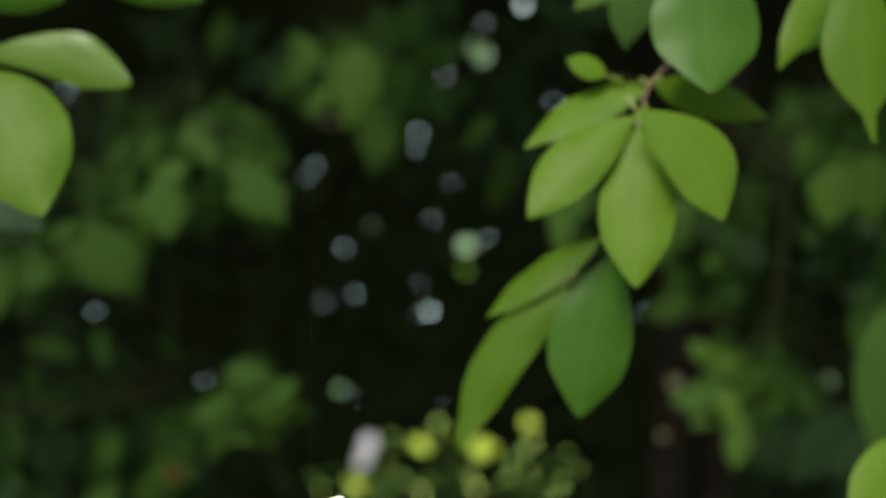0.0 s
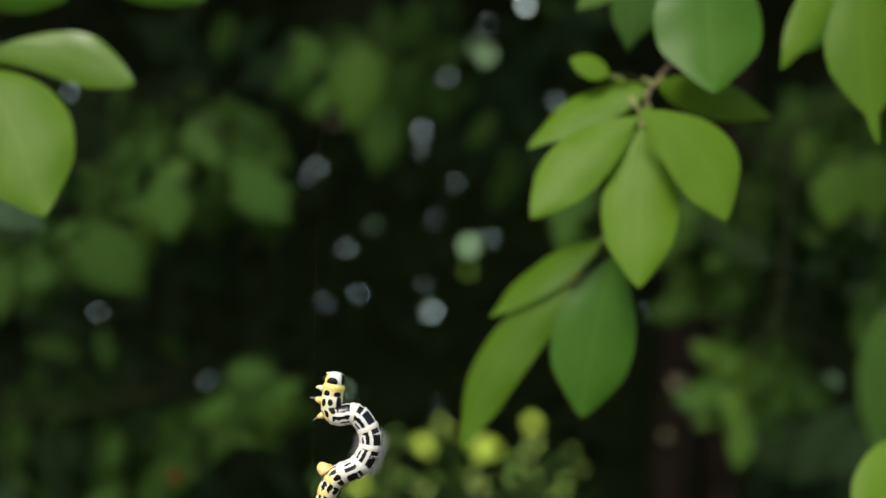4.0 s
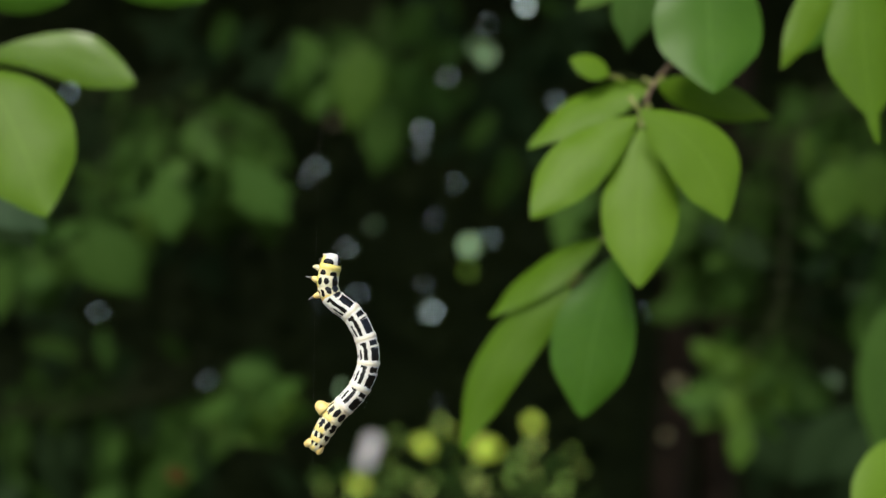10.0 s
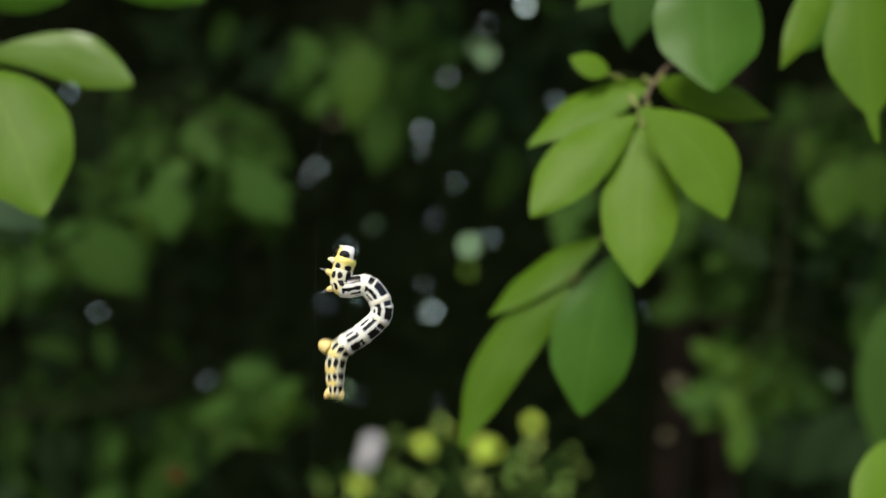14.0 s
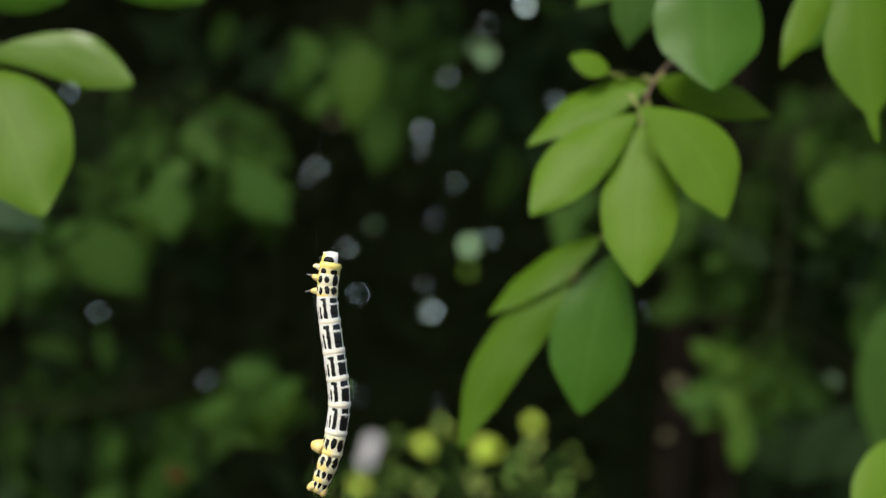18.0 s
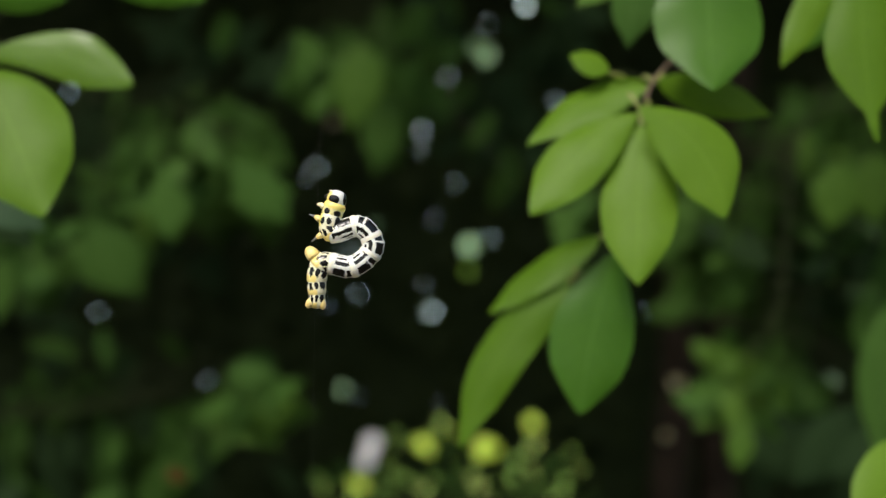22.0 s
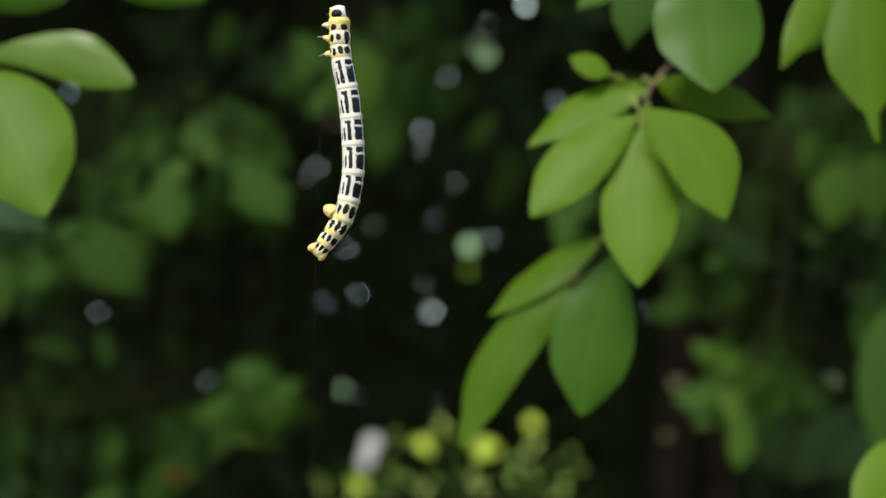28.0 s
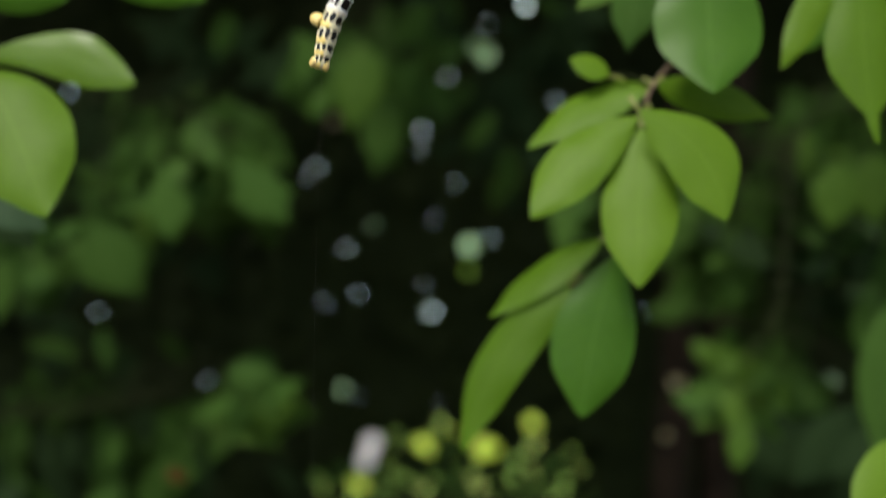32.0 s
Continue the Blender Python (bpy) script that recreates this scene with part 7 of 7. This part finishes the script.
    crawl(22.3, -14.0, 8.9, -14.7, 2.6, -11.0, 2.6, -9.7, -0.5, -12.3, -4.6, -15.7, -7.5, -16.3, -13.7)
    crawl(22.5, -13.6, 8.1, -13.8, 1.7, -10.6, 0.7, -9.5, -3.7, -12.1, -8.9, -15.4, -12.0, -17.3, -17.0)
    crawl(22.8, -14.7, 10.2, -14.4, 3.8, -12.1, 1.1, -10.6, -3.6, -12.1, -8.3, -15.0, -12.3, -17.1, -17.1)
    crawl(23.0, -15.5, 12.8, -14.6, 6.5, -13.2, 3.0, -11.9, -2.8, -13.3, -8.6, -15.2, -12.5, -18.3, -16.7)
    crawl(23.3, -14.8, 14.9, -14.7, 8.1, -13.6, 4.5, -12.8, -1.5, -12.9, -6.8, -15.2, -12.3, -17.3, -17.1)
    crawl(23.5, -14.7, 14.9, -14.0, 8.3, -13.3, 4.5, -12.8, -1.5, -12.3, -7.2, -14.7, -13.3, -17.1, -18.0)
    crawl(23.8, -14.8, 16.6, -14.7, 9.8, -13.6, 6.0, -12.5, -0.4, -12.3, -6.8, -14.7, -13.3, -17.1, -18.4)
    crawl(24.0, -14.7, 17.4, -14.3, 10.0, -13.4, 6.1, -12.5, -0.4, -12.5, -6.8, -14.3, -13.3, -16.9, -18.3)
    crawl(24.3, -14.7, 17.0, -15.1, 9.8, -14.2, 6.0, -13.6, -0.4, -14.2, -6.8, -15.3, -12.6, -15.5, -18.5)
    crawl(24.5, -16.3, 16.2, -17.4, 10.6, -14.8, 8.5, -12.9, 3.6, -14.8, -2.3, -16.2, -6.6, -14.7, -11.5)
    crawl(24.8, -15.5, 16.8, -16.6, 10.2, -13.2, 11.9, -11.4, 9.4, -13.6, 6.0, -16.1, 5.7, -16.1, 0.9)
    crawl(25.0, -14.7, 17.2, -15.7, 10.6, -11.5, 12.7, -9.1, 9.4, -12.2, 6.1, -16.0, 5.1, -18.1, -0.0)
    crawl(25.3, -14.4, 16.8, -14.8, 10.2, -10.8, 11.9, -8.2, 8.9, -11.4, 6.0, -15.7, 3.8, -17.3, -0.4)
    crawl(25.5, -15.7, 17.3, -15.5, 11.2, -11.3, 12.4, -8.7, 8.9, -11.6, 4.7, -15.3, 2.8, -18.8, -0.5)
    crawl(26.1, -16.1, 21.8, -16.2, 15.2, -13.4, 13.7, -10.7, 9.2, -11.9, 4.4, -15.2, 2.0, -18.8, -1.1)
    crawl(26.8, -15.6, 28.9, -15.6, 22.0, -14.2, 18.5, -12.3, 12.7, -11.9, 7.4, -14.7, 3.1, -17.7, -0.9)
    crawl(27.5, -14.9, 34.8, -15.1, 27.4, -14.6, 23.4, -13.8, 17.3, -13.0, 10.4, -15.1, 4.6, -16.4, -0.6)
    crawl(27.8, -15.7, 35.1, -15.3, 27.8, -14.7, 23.8, -14.6, 17.3, -14.6, 10.9, -16.1, 4.6, -18.1, -0.8)
    crawl(28.0, -15.3, 35.9, -14.9, 27.8, -14.0, 23.3, -13.3, 17.1, -13.2, 10.9, -14.5, 5.0, -18.5, -0.7)
    crawl(28.3, -15.7, 33.7, -16.9, 27.8, -13.8, 26.4, -11.9, 22.2, -14.1, 17.0, -15.2, 12.6, -14.4, 7.5)
    crawl(28.5, -16.2, 33.9, -17.2, 27.8, -13.3, 29.9, -10.6, 27.3, -13.0, 23.9, -16.8, 23.2, -18.9, 18.6)
    crawl(28.8, -15.3, 34.8, -16.2, 28.3, -11.9, 31.0, -8.9, 27.8, -11.8, 24.9, -16.7, 23.2, -18.9, 17.8)
    crawl(29.0, -14.3, 35.4, -14.7, 28.8, -11.1, 30.7, -8.5, 27.4, -11.5, 24.5, -15.1, 22.4, -17.0, 17.6)
    crawl(29.3, -15.5, 35.3, -15.5, 29.7, -11.3, 29.6, -9.0, 26.3, -11.6, 22.7, -14.7, 20.5, -18.3, 17.0)
    crawl(29.5, -16.9, 36.4, -16.9, 31.0, -13.0, 29.6, -10.6, 25.8, -12.7, 22.2, -15.7, 20.2, -19.0, 16.8)
    crawl(29.8, -18.6, 39.4, -17.6, 33.2, -13.5, 30.2, -10.4, 26.3, -12.3, 22.2, -15.8, 20.0, -19.3, 16.8)
    crawl(30.0, -17.7, 41.5, -16.7, 35.0, -13.2, 31.5, -10.1, 27.1, -10.6, 22.7, -14.5, 19.7, -18.1, 15.9)
    crawl(30.5, -16.1, 46.5, -15.7, 39.4, -14.2, 35.5, -12.5, 30.2, -11.9, 24.7, -14.2, 20.0, -18.0, 16.3)
    crawl(31.0, -17.6, 47.3, -17.1, 40.4, -16.2, 36.4, -14.7, 31.2, -13.8, 25.5, -14.7, 20.8, -19.0, 16.7)
    crawl(31.5, -15.2, 48.1, -14.4, 41.1, -13.5, 37.2, -11.9, 31.6, -12.2, 25.8, -14.2, 20.4, -17.2, 16.1)
    crawl(32.0, -15.4, 54.3, -16.1, 48.1, -13.4, 48.1, -11.9, 43.2, -14.2, 37.8, -16.4, 33.1, -18.0, 26.8)
    base = Vector((0, THREAD_Y, LENS_HEIGHT))
    walk(caterpillar, [(t, Matrix.Translation(base + marks[3])) for t, marks in ROWS])
    for a, b, ob in PIECES:
        rows = []
        for t, marks in ROWS:
            head_end, tail_end = on_line(marks, a), on_line(marks, b)
            z = (head_end - tail_end).normalized()
            x = Vector((z.z, 0, -z.x))
            y = z.cross(x)
            m = Matrix((x, y, z)).transposed().to_4x4()
            m.translation = (head_end + tail_end) / 2 - marks[3]
            rows.append((t, m @ pose(0, 0, 0, 0, 0, -22)))
        walk(ob, rows)
    # the twigs sway a little in the air
    sway(twig_0, [(0, 0, 0), (12, 0, 0), (14, 0.25, 0.1), (17, 0.45, 0.2), (20, 0.45, 0.2), (24, 0.7, 0.3), (26, 0.45, 0.2), (28, 0.2, 0.1), (30, 0, 0), (32, 0, 0)])
    sway(twig_1, [(0, 0, 0), (6, 0.2, 0.1), (9, -0.15, -0.2), (10.5, -0.15, -0.2), (13, 0.2, 0.2), (22, 0.3, 0.3), (24.5, 0.55, 0.5), (27.5, 0.15, 0.1), (29, 0, 0), (32, -0.1, -0.1)])
    walk(gnat, [(t, Matrix.Translation(p) @ pose(0, 0, 0, 0, 40, 0)) for t, p in ((0, (-0.2619, 0.5500, 1.5851)), (21.9, (-0.1071, 0.5500, 1.3971)), (22.0, (0.0135, 0.5500, 1.2440)), (22.1, (0.1340, 0.5500, 1.0910)), (32, (0.2690, 0.5500, 0.8994)))])


motions()
